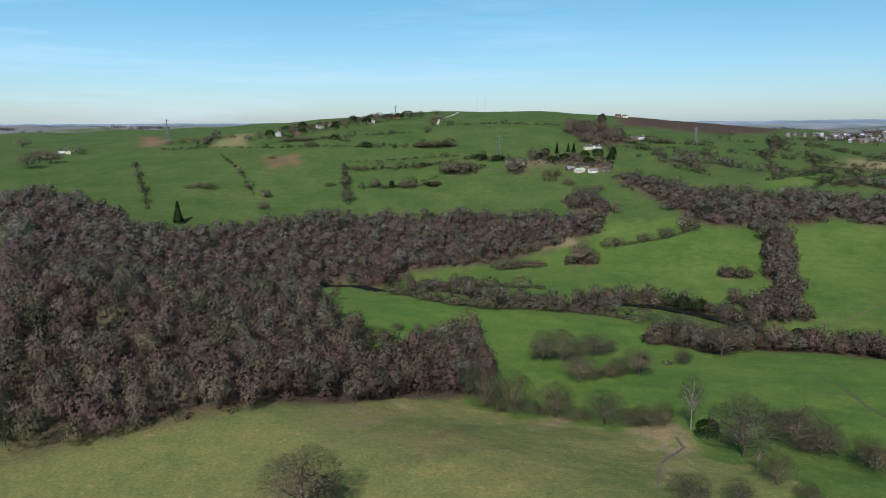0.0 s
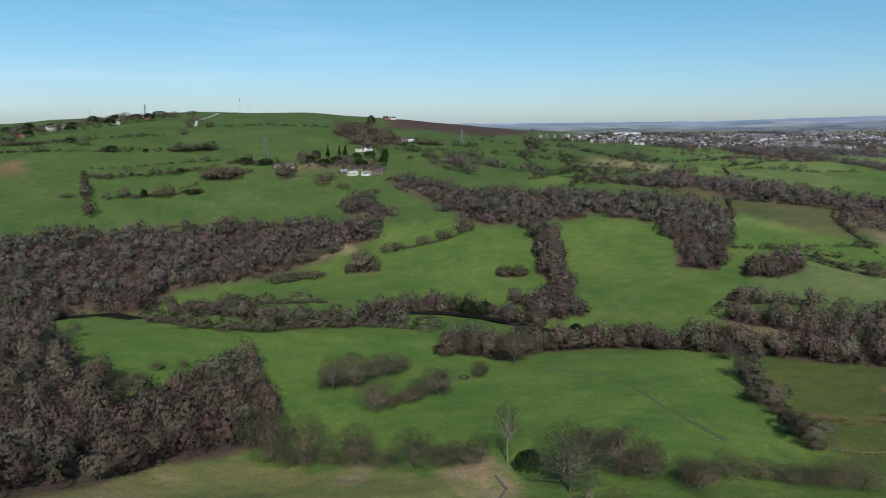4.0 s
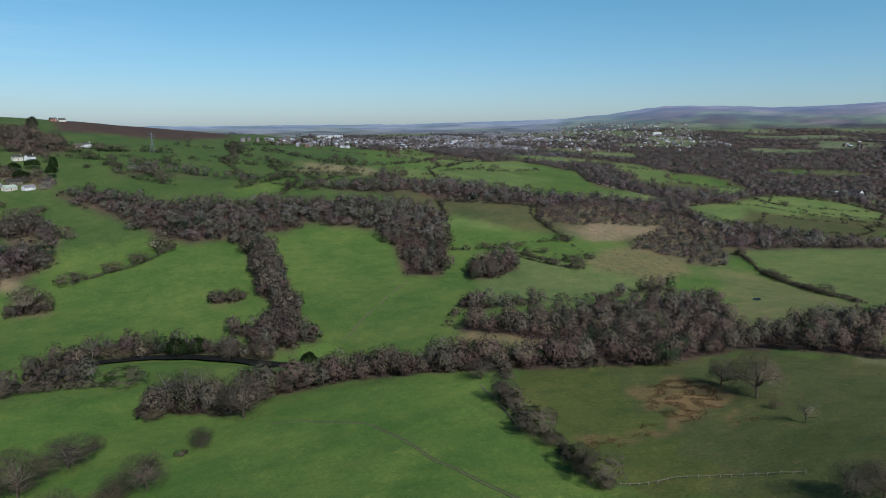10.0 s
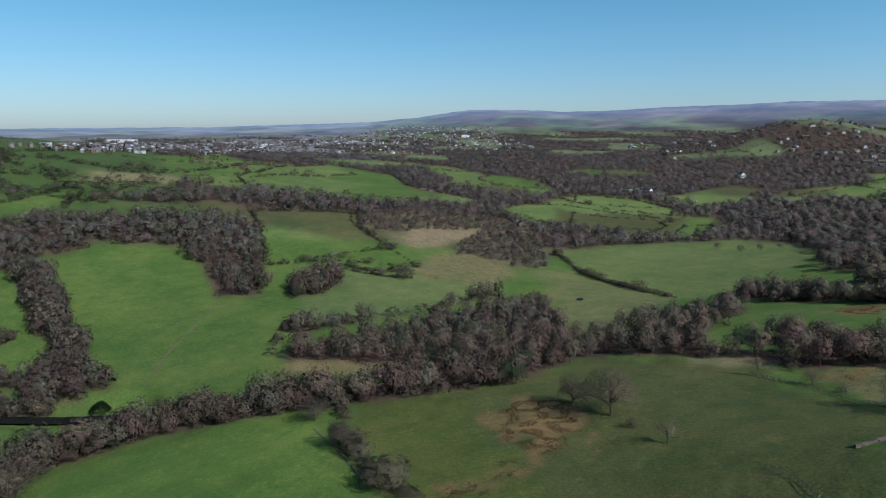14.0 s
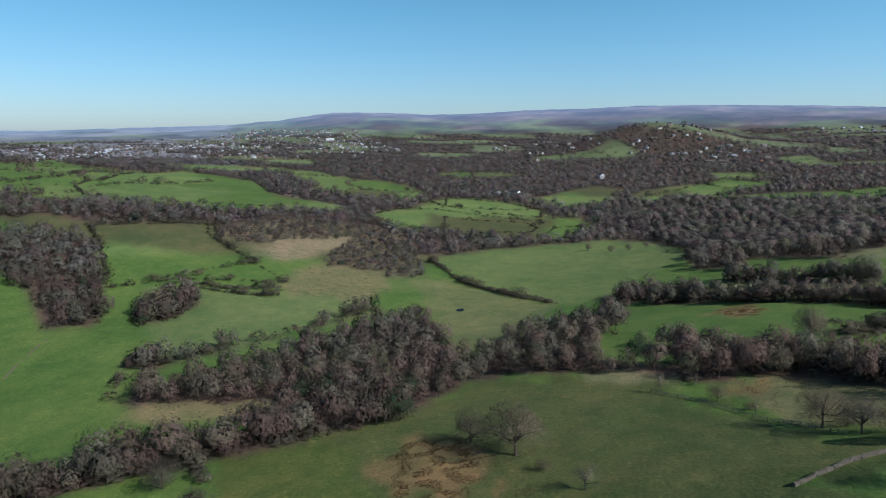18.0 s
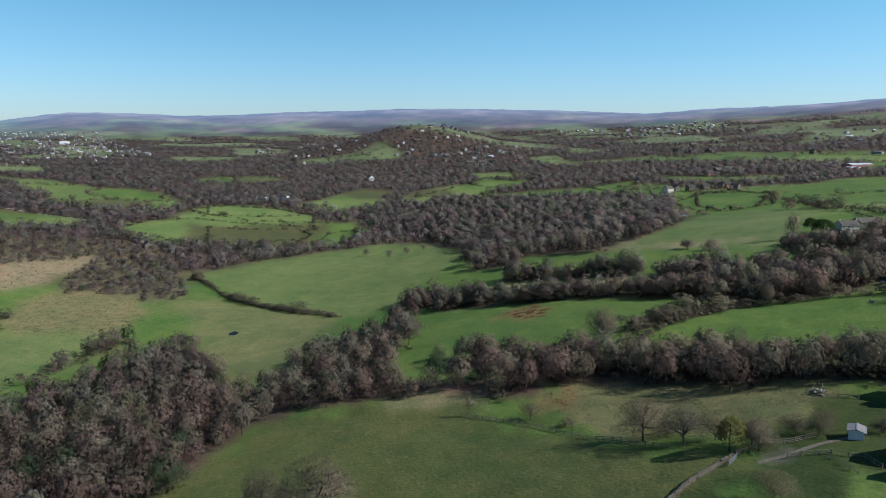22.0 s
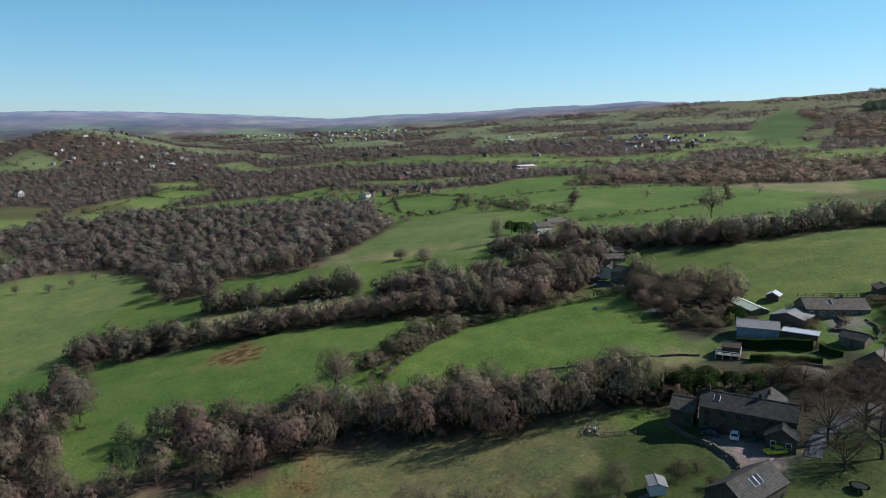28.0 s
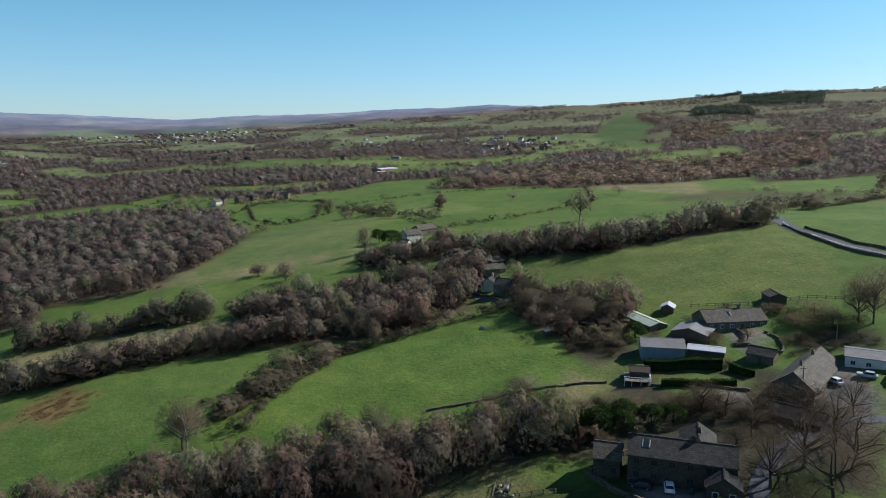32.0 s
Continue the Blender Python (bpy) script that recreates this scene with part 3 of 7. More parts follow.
clearing("green", (740, -168), (735, -213), (703, -277), (620, -365), (528, -276), (523, -196), (531, -150), (532, -138), (613, -155))
clearing("green", (818, -89), (905, -159), (809, -187), (688, -121), (712, -82))
clearing("green", (898, -140), (812, -189), (699, -140), (685, -92), (759, -96))
clearing("pale", (678, -70), (662, -122), (628, -144), (576, -106), (533, -78), (544, -34), (551, -8), (565, 14), (595, -5))
clearing("green", (556, 45), (529, 18), (522, -5), (488, -57), (474, -46), (482, -20), (502, 18), (518, 48))
clearing("green", (552, 91), (565, 81), (553, 63), (531, 64), (532, 90))
clearing("green", (1270, 122), (1297, 66), (1289, 9), (1233, 22), (1210, 85))
clearing("green", (1126, -53), (1177, -140), (1108, -122), (1057, -67))
clearing("green", (1188, -176), (1109, -268), (1095, -334), (1004, -306), (1029, -219), (1112, -161))
clearing("green", (484, 582), (574, 533), (526, 488), (475, 408), (460, 381), (425, 441), (386, 465), (425, 507))
clearing("pale", (346, 390), (401, 394), (422, 360), (461, 319), (430, 316), (367, 319), (330, 332), (302, 341), (315, 362))
clearing("rough", (515, 395), (537, 344), (493, 322), (458, 331), (438, 362), (472, 374))
clearing("meadow", (527, 314), (533, 284), (496, 204), (445, 214), (406, 222), (384, 233), (408, 253), (486, 287))
clearing("tan", (518, 456), (582, 450), (642, 428), (597, 409), (534, 413), (509, 426))
clearing("green", (484, 581), (540, 560), (563, 528), (536, 509), (496, 440), (496, 425), (430, 448), (388, 462))
clearing("rough", (255, 315), (263, 303), (266, 280), (275, 265), (265, 258), (254, 271), (243, 280), (240, 293))

COVER = {
    "lush": (0.092, 0.148, 0.027),
    "green": (0.080, 0.126, 0.026), "bright": (0.089, 0.140, 0.026), "olive": (0.148, 0.158, 0.049),
    "horse": (0.078, 0.096, 0.022), "knoll": (0.073, 0.087, 0.025), "lightgreen": (0.104, 0.138, 0.040),
    "meadow": (0.118, 0.132, 0.046), "tan": (0.20, 0.165, 0.088), "rough": (0.15, 0.138, 0.057),
    "pale": (0.106, 0.138, 0.043), "olive2": (0.17, 0.16, 0.072), "strip": (0.22, 0.19, 0.10),
    "tussock": (0.13, 0.13, 0.05), "bigfield": (0.096, 0.128, 0.031), "yard": (0.050, 0.047, 0.027),
    "wood": (0.072, 0.052, 0.036), "scrub": (0.12, 0.10, 0.055), "moor": (0.13, 0.105, 0.095), "moorgrass": (0.115, 0.118, 0.058),
    # paddock: turf green with the shade of a turned-away slope put into it
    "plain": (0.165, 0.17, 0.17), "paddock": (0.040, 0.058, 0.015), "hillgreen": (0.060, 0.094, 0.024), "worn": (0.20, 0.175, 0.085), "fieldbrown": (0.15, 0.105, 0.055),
    "plantation": (0.03, 0.035, 0.02), "heath": (0.062, 0.043, 0.03), "rush": (0.16, 0.115, 0.045), "asphalt": (0.10, 0.096, 0.09), "gravel": (0.17, 0.15, 0.125),
}
LOOSE = ("lush", "worn", "green", "bright", "olive", "horse", "knoll", "meadow", "tan", "rough", "pale", "olive2", "tussock", "rush", "paddock", "moorgrass", "fieldbrown", "hillgreen", "heath", "plain", "moor")
WOODED = ("wood", "scrub", "plantation")


def soft_noise(x, y, size, seed):
    """Cheap smooth noise in -1 .. 1 from a few crossing waves."""
    rng = np.random.default_rng(seed)
    z = 0.0
    for k in range(7):
        a, p = rng.uniform(0, math.tau), rng.uniform(0, math.tau)
        s = size * rng.uniform(0.6, 1.6)
        z = z + np.sin((x * math.cos(a) + y * math.sin(a)) * math.tau / s + p + 1.3 * np.sin((x * math.sin(a) - y * math.cos(a)) * math.tau / (s * 1.7) + 2 * p))
    return z / 4.0


def far_wood(x, y):
    """Where the countryside beyond the drawn fields is wooded (above 0) or open."""
    r, a = polar(x, y)
    w = soft_noise(x, y, 420, 5) - 0.08 + 0.45 * np.clip((a - 40) / 30, -1, 1)
    w = w - 0.55 * np.clip((r - 1700) / 1400, 0, 1) - 0.36 * np.clip((a - 88) / 20, 0, 1) + 0.12 * np.clip((r - 760) / 200, 0, 1) * np.clip((a - 48) / 15, 0, 1)
    hill = (a < 34) & (r > 560) & (r < 1950)
    w = np.where(hill, -1.0, w)
    return np.where(r < 610, -1.0, w)


def cover_kind(x, y):
    """Index into KINDS for every place."""
    r, a = polar(x, y)
    k = np.full(x.shape, KINDS.index("green"))
    k[far_wood(x, y) > 0] = KINDS.index("wood")
    k[(r > 2900) & (soft_noise(x, y, 700, 8) + (height(x, y) - 190) / 60 > 0.0)] = KINDS.index("moor")
    k[(a > 11) & (a < 24) & (r > 1010) & (r < 1500) & (height(x, y) > 109)] = KINDS.index("heath")
    k[(a < 34) & (r > 560) & (r < 1950) & (k == KINDS.index("green"))] = KINDS.index("hillgreen")
    k[(a > 126) & (r > 1500) & (height(x, y) > 175 + 25 * soft_noise(x, y, 260, 9)) & (k != KINDS.index("moor"))] = KINDS.index("moorgrass")
    # the plain's flat grey: towns and fields, with haze put into the colour
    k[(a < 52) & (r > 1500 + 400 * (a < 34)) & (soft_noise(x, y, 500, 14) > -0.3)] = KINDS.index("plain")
    for kind, poly in AREAS:
        lo, hi = poly.min(0), poly.max(0)
        box = np.nonzero((x > lo[0]) & (x < hi[0]) & (y > lo[1]) & (y < hi[1]))[0]
        hit = box[inside(x[box], y[box], poly)]
        k[hit] = KINDS.index(kind)
    return k


KINDS = list(COVER)


def fields(x, y):
    """The far fields: a number for each one's shade, and the distance to its hedge."""
    u, v = (x * 0.94 + y * 0.34 + 45 * soft_noise(x, y, 330, 21)) / 190, (y * 0.94 - x * 0.34 + 45 * soft_noise(x, y, 330, 22)) / 125
    v = v + 0.5 * (np.floor(u) % 2)
    shade = (np.sin((np.floor(u) * 31 + np.floor(v) * 17) * 12.9898) * 43758.5453) % 1.0
    edge = np.minimum(np.abs(u - np.round(u)) * 190, np.abs(v - np.round(v)) * 125)
    return shade, edge


def mesh_from(name, verts, faces, mats, uneven=None):
    me = bpy.data.meshes.new(name)
    v, f = np.asarray(verts, np.float32), np.asarray(faces, np.int32)
    n = f.shape[1]
    me.vertices.add(len(v))
    me.vertices.foreach_set("co", v.ravel())
    me.loops.add(f.size)
    me.loops.foreach_set("vertex_index", f.ravel())
    me.polygons.add(len(f))
    me.polygons.foreach_set("loop_start", np.arange(0, f.size, n, dtype=np.int32))
    me.polygons.foreach_set("loop_total", np.full(len(f), n, np.int32))
    for m in mats:
        me.materials.append(m)
    if uneven is not None:
        me.polygons.foreach_set("material_index", np.asarray(uneven, np.int32))
    me.update(calc_edges=True)
    return me


def paint(me, name, rgb):
    at = me.color_attributes.new(name, "FLOAT_COLOR", "POINT")
    c = np.ones((len(rgb), 4), np.float32)
    c[:, :3] = rgb
    at.data.foreach_set("color", c.ravel())


def build_ground():
    az = np.radians(np.concatenate([np.arange(-40, 160, 0.34), np.arange(160, 320, 4.0)]))
    rad = np.concatenate([[0.02, 4.0, 9.0, 15.0, 22.0, 30.0, 38.0], np.geomspace(45, 4950, 285)])
    A, R = np.meshgrid(az, rad, indexing="ij")
    x, y = 78 + R * np.sin(A), 78 + R * np.cos(A)
    z = height(x.ravel(), y.ravel())
    xf, yf = x.ravel(), y.ravel()
    z = z + 0.35 * soft_noise(xf, yf, 22, 1) + 0.12 * soft_noise(xf, yf, 7, 2) + np.clip(R.ravel() / 700, 0, 4) * soft_noise(xf, yf, 160, 3)
    jx, jy = xf + 0.8 * soft_noise(xf, yf, 9, 11), yf + 0.8 * soft_noise(xf, yf, 9, 12)
    kind = cover_kind(jx, jy)
    # open ground changes gradually, in tongues
    wide = cover_kind(xf + 7 * soft_noise(xf, yf, 26, 15), yf + 7 * soft_noise(xf, yf, 26, 16))
    loose = np.isin(kind, [KINDS.index(k) for k in LOOSE]) & np.isin(wide, [KINDS.index(k) for k in LOOSE])
    kind = np.where(loose, wide, kind)
    rgb = np.array([COVER[k] for k in KINDS])[kind]
    # every far field its own shade of green
    shade, edge = fields(xf, yf)
    far = (np.hypot(xf - 78, yf - 78) > 560) & (kind == KINDS.index("green"))
    rgb[far] *= (0.8 + 0.5 * shade[far])[:, None]
    rgb[far & (shade > 0.6)] *= np.array([1.2, 1.04, 1.35])
    rgb[far & (shade < 0.22)] *= np.array([1.1, 0.75, 1.3])
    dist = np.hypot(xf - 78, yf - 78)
    # distant greens are blended towards grey, haze put into the colour
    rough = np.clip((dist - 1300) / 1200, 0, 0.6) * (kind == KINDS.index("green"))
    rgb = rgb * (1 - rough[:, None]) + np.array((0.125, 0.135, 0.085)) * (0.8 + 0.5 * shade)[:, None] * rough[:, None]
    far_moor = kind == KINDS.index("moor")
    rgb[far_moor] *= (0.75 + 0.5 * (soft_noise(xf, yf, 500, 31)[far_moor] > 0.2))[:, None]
    na, nr = len(az), len(rad)
    i, j = np.meshgrid(np.arange(na), np.arange(nr - 1), indexing="ij")
    i2 = (i + 1) % na
    quads = np.stack([i * nr + j, i * nr + j + 1, i2 * nr + j + 1, i2 * nr + j], -1).reshape(-1, 4)
    # neighbouring covers run into one another
    soft = rgb.reshape(na, nr, 3)
    soft = (np.roll(soft, 1, 0) + 2 * soft + np.roll(soft, -1, 0)) / 4
    soft[:, 1:-1] = (soft[:, :-2] + 2 * soft[:, 1:-1] + soft[:, 2:]) / 4
    rgb = soft.reshape(-1, 3)
    split = int(np.searchsorted(rad, 3050))
    outer = (quads % nr).min(1) >= split
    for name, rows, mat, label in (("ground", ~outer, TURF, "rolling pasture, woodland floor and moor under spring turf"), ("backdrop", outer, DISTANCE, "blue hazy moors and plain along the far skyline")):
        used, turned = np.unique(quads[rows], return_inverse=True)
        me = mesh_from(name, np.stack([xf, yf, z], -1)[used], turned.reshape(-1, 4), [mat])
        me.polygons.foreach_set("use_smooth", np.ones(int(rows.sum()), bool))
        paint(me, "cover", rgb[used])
        if name == "backdrop":
            # share of haze in the backdrop's own emission, rising with distance
            far_haze = np.clip((dist[used] - 2900) / 1300, 0, 1)
            paint(me, "haze_glow", np.repeat(far_haze[:, None], 3, 1))
        tagged(new(name, me), label, name, kind="structure")


build_ground()


def top_of(x, y):
    """Height of the built ground."""
    x, y = np.asarray(x, float), np.asarray(y, float)
    r = np.hypot(x - 78, y - 78)
    return height(x, y) + 0.35 * soft_noise(x, y, 22, 1) + 0.12 * soft_noise(x, y, 7, 2) + np.clip(r / 700, 0, 4) * soft_noise(x, y, 160, 3)


# ---- trees ----
def tube(points, radii, sides):
    """A tapered tube along points: corners and triangles."""
    p, v, f, out = np.asarray(points, float), [], [], []
    for i, c in enumerate(p):
        d = p[min(i + 1, len(p) - 1)] - p[max(i - 1, 0)]
        d /= np.linalg.norm(d) + 1e-9
        a = np.cross(d, (0.3, 0.9, 0.1))
        a /= np.linalg.norm(a) + 1e-9
        b = np.cross(d, a)
        for k in range(sides):
            t = math.tau * k / sides
            n = a * math.cos(t) + b * math.sin(t)
            v.append(c + radii[i] * n)
            out.append(n)
    for i in range(len(p) - 1):
        for k in range(sides):
            q, w = i * sides + k, i * sides + (k + 1) % sides
            f += [(q, w, w + sides), (q, w + sides, q + sides)]
    return np.array(v), np.array(f), np.array(out)


def slivers(start, way, length, width, rng, out):
    """Thin pointed stems, one triangle each, turned to face outward."""
    n = len(start)
    way = way / (np.linalg.norm(way, axis=1, keepdims=True) + 1e-9)
    side = np.cross(way, rng.normal(size=(n, 3)))
    side /= np.linalg.norm(side, axis=1, keepdims=True) + 1e-9
    tip = start + way * length[:, None] + rng.normal(size=(n, 3)) * 0.06 * length[:, None]
    w = side * width[:, None]
    v = np.stack([start - w, start + w, tip], 1)
    face = np.cross(v[:, 1] - v[:, 0], v[:, 2] - v[:, 0])
    wrong = (face * out).sum(1) < 0
    v[wrong] = v[wrong][:, ::-1]
    return v.reshape(-1, 3), np.arange(3 * n).reshape(-1, 3), np.repeat(out, 3, 0)


def join(parts):
    v, f, o, n = [], [], [], 0
    for a, b, c in parts:
        v.append(a)
        f.append(b + n)
        o.append(c)
        n += len(a)
    return np.concatenate(v), np.concatenate(f), np.concatenate(o)


def tree_shape(seed, kind, twigs, limbs, coarse=1.0, reach=1.5, spread=0.6):
    """A leafless tree one metre high and one metre wide: (trunk and limbs), (twigs)."""
    rng = np.random.default_rng(seed)
    low, flat, lean = {"oak": (0.13, 0.62, 0.5), "birch": (0.22, 0.45, 1.2), "bush": (0.02, 0.5, 0.7), "thorn": (0.12, 0.5, 0.5)}[kind]
    wood, top = [], 0.62 if kind != "birch" else 0.9
    k = 0.022 if kind != "bush" else 0.014
    spine = [(0, 0, -0.06), (rng.normal() * 0.01, rng.normal() * 0.01, low * 0.7), (rng.normal() * 0.03, rng.normal() * 0.03, (low + top) / 2), (rng.normal() * 0.05, rng.normal() * 0.05, top)]
    wood.append(tube(spine, [k * 1.5, k, k * 0.7, k * 0.3], 5))
    starts, ways = [], []
    centre = np.array([0, 0, low + (1 - low) * 0.42])
    half = np.array([0.5, 0.5, (1 - low) * 0.58])
    lumps = rng.normal(size=(9, 3))
    lumps /= np.linalg.norm(lumps, axis=1, keepdims=True)

    def shell(d):
        """Distance of the crown's uneven outline in the direction d."""
        return 0.72 + 0.34 * np.clip((d @ lumps.T).max(1) * 1.8 - 0.85, -0.9, 1)

    tips = [spine[3]]
    for i in range(limbs):
        t = math.tau * (i * 0.381966 + rng.uniform(-0.04, 0.04))
        zdir = rng.uniform(-0.25, 0.95) if kind != "birch" else rng.uniform(-0.5, 0.95)
        d = np.array([math.cos(t) * math.sqrt(max(0, 1 - zdir * zdir)), math.sin(t) * math.sqrt(max(0, 1 - zdir * zdir)), zdir])
        end = centre + half * d * shell(d[None])[0] * 0.9
        z0 = low * rng.uniform(0.6, 1.0) + max(0, (end[2] - low)) * rng.uniform(0.2, 0.6) * (1 if kind != "birch" else 1.3)
        z0 = min(z0, top)
        a = np.array([0, 0, z0])
        m = a + (end - a) * 0.5 + np.array([0, 0, rng.uniform(-0.03, 0.07)]) + rng.normal(size=3) * 0.02
        wood.append(tube([a, m, end], [k * 0.55, k * 0.36, k * 0.1], 4 if limbs > 8 else 3))
        for s in range(3):
            b = m + (end - m) * rng.uniform(0, 0.8)
            d2 = d + rng.normal(size=3) * 0.55
            e2 = b + d2 / np.linalg.norm(d2) * rng.uniform(0.10, 0.22)
            wood.append(tube([b, e2], [k * 0.24, k * 0.07], 3))
            tips += [b, e2]
        tips += [m, end]
    d = rng.normal(size=(twigs, 3))
    d[:, 2] = np.where(rng.random(twigs) < 0.7, np.abs(d[:, 2]), -0.8 * np.abs(d[:, 2]))
    d /= np.linalg.norm(d, axis=1, keepdims=True)
    depth = 1 - 0.6 * rng.random(twigs) ** 2.2
    p = centre + half * d * (shell(d) * depth)[:, None]
    pull = np.array(tips)[rng.integers(len(tips), size=twigs)]
    near = rng.random(twigs) < 0.25
    p = np.where(near[:, None], pull * 0.75 + p * 0.25, p)
    out = p - centre
    out /= np.linalg.norm(out, axis=1, keepdims=True) + 1e-9
    way = out * spread + rng.normal(size=(twigs, 3)) * 0.62 + np.array([0, 0, 0.3 * spread])
    length = rng.uniform(0.06, 0.125, twigs) * reach
    width = rng.uniform(0.0038, 0.0072, twigs) * coarse
    start = p - way / (np.linalg.norm(way, axis=1, keepdims=True)) * length[:, None] * 0.6
    crown = slivers(start, way, length, width, rng, out)
    return join(wood), crown


def clumps(seed, kind, n, size=0.05, near=0.6, out_to=1.0):
    """The dense tangle of small branches inside a crown: ragged overlapping sprays that face outward."""
    rng = np.random.default_rng(seed + 5000)
    low = {"oak": 0.13, "bush": 0.02, "thorn": 0.12, "birch": 0.2}[kind]
    d = rng.normal(size=(n, 3))
    d[:, 2] = np.abs(d[:, 2]) - 0.75 * rng.random(n)
    d /= np.linalg.norm(d, axis=1, keepdims=True)
    lumps = rng.normal(size=(8, 3))
    lumps[:, 2] = np.abs(lumps[:, 2])
    lumps /= np.linalg.norm(lumps, axis=1, keepdims=True)
    bulge = 0.84 + 0.24 * np.clip((d @ lumps.T).max(1) * 1.8 - 0.85, -0.9, 1)
    c = np.array([0, 0, low + (1 - low) * 0.40]) + d * np.array([0.5, 0.5, (1 - low) * 0.55]) * (bulge * rng.uniform(near, out_to, n))[:, None]
    a = np.cross(d, rng.normal(size=(n, 3)))
    a /= np.linalg.norm(a, axis=1, keepdims=True) + 1e-9
    b = np.cross(d, a)
    turn = np.array([0.0, 2.1, 4.2]) + rng.uniform(-0.5, 0.5, (n, 3))
    reach = size * rng.uniform(0.6, 1.5, (n, 3))
    v = c[:, None] + a[:, None] * (np.cos(turn) * reach)[..., None] + b[:, None] * (np.sin(turn) * reach)[..., None] + d[:, None] * (rng.normal(size=(n, 3)) * size * 0.35)[..., None]
    return v.reshape(-1, 3), np.arange(3 * n).reshape(-1, 3), np.repeat(d, 3, 0)


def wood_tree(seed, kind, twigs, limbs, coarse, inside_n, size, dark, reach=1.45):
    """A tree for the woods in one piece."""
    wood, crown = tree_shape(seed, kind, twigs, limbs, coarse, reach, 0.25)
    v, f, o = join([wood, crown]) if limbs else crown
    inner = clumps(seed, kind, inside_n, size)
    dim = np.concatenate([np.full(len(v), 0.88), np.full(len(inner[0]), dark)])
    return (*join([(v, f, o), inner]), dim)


def evergreen_shape(seed, kind, leaves):
    """A dense leafy bush or a tiered conifer, one metre high and wide."""
    rng = np.random.default_rng(seed)
    trunk = tube([(0, 0, -0.05), (0, 0, 0.5), (0, 0, 0.97)], [0.03, 0.02, 0.004], 5)
    if kind == "conifer":
        z = 0.08 + 0.92 * rng.random(leaves) ** 1.3
        tier = 0.75 + 0.25 * np.abs(np.sin(z * 26))
        rad = 0.5 * (1.03 - z) * tier * np.sqrt(rng.uniform(0.25, 1, leaves))
        t = rng.uniform(0, math.tau, leaves)
        p = np.stack([rad * np.cos(t), rad * np.sin(t), z], 1)
        way = np.stack([np.cos(t), np.sin(t), -0.35 + 0 * t], 1) + rng.normal(size=(leaves, 3)) * 0.3
    else:
        d = rng.normal(size=(leaves, 3))
        d[:, 2] = np.abs(d[:, 2]) - 0.35 * rng.random(leaves)
        d /= np.linalg.norm(d, axis=1, keepdims=True)
        lumps = rng.normal(size=(8, 3))
        lumps /= np.linalg.norm(lumps, axis=1, keepdims=True)
        s = 0.72 + 0.26 * np.clip((d @ lumps.T).max(1) * 1.7 - 0.8, -0.6, 1)
        p = np.array([0, 0, 0.42]) + d * np.array([0.5, 0.5, 0.55]) * (s * (1 - 0.35 * rng.random(leaves) ** 2))[:, None]
        way = d + rng.normal(size=(leaves, 3)) * 0.9
    return trunk, slivers(p, way, rng.uniform(0.05, 0.11, leaves), rng.uniform(0.012, 0.024, leaves), rng, p - np.array([0, 0, 0.4]))


SORTS = {
    # trunk and limbs, crown, the shapes' seeds, number of twigs, label, category
    "oak": ("oak", BARK, TWIGS, 5, 1800, "bare spreading broadleaf tree with grey-brown twigs", "tree"),
    "birch": ("birch", BIRCH_BARK, TWIGS, 3, 900, "slender bare birch with a pale trunk", "tree"),
    "bush": ("bush", BARK, BUSH_TWIGS, 5, 1600, "dense rounded hawthorn bush just budding", "bush"),
    "open": ("oak", BARK, DARK_TWIGS, 3, 900, "open-crowned bare tree with visible limbs", "tree"),
    "shrub": ("bush", BARK, DARK_TWIGS, 3, 1500, "dense dark bare shrub in the garden", "bush"),
    "thorn": ("thorn", BARK, PALE_TWIGS, 2, 500, "small pale bare thorn tree", "tree"),
    "pale": ("bush", BARK, PALE_TWIGS, 1, 1300, "pale budding willow bush", "bush"),
    "holly": ("holly", BARK, EVERGREEN, 3, 1500, "dark evergreen holly bush", "bush"),
    "conifer": ("conifer", BARK, EVERGREEN, 1, 1800, "tall dark pointed conifer above the wood", "tree"),
    "gorse": ("holly", BARK, GORSE, 1, 1300, "yellow-green flowering bush beside the fence", "bush"),
    "gorsetall": ("conifer", BARK, GORSE, 1, 900, "narrow golden conifer in the garden", "tree"),
}
MADE, STANDING = {}, []


def plant_mesh(name, v, f, out, mat, tint=None, lift=0.0):
    out = out / (np.linalg.norm(out, axis=1, keepdims=True) + 1e-9) * (1 - lift) + np.array((0, 0, lift))
    me = mesh_from(name, v, f, [mat])
    at = me.attributes.new("outward", "FLOAT_VECTOR", "POINT")
    at.data.foreach_set("vector", (out / (np.linalg.norm(out, axis=1, keepdims=True) + 1e-9)).astype(np.float32).ravel())
    if tint is not None:
        paint(me, "tint", tint)
    return me


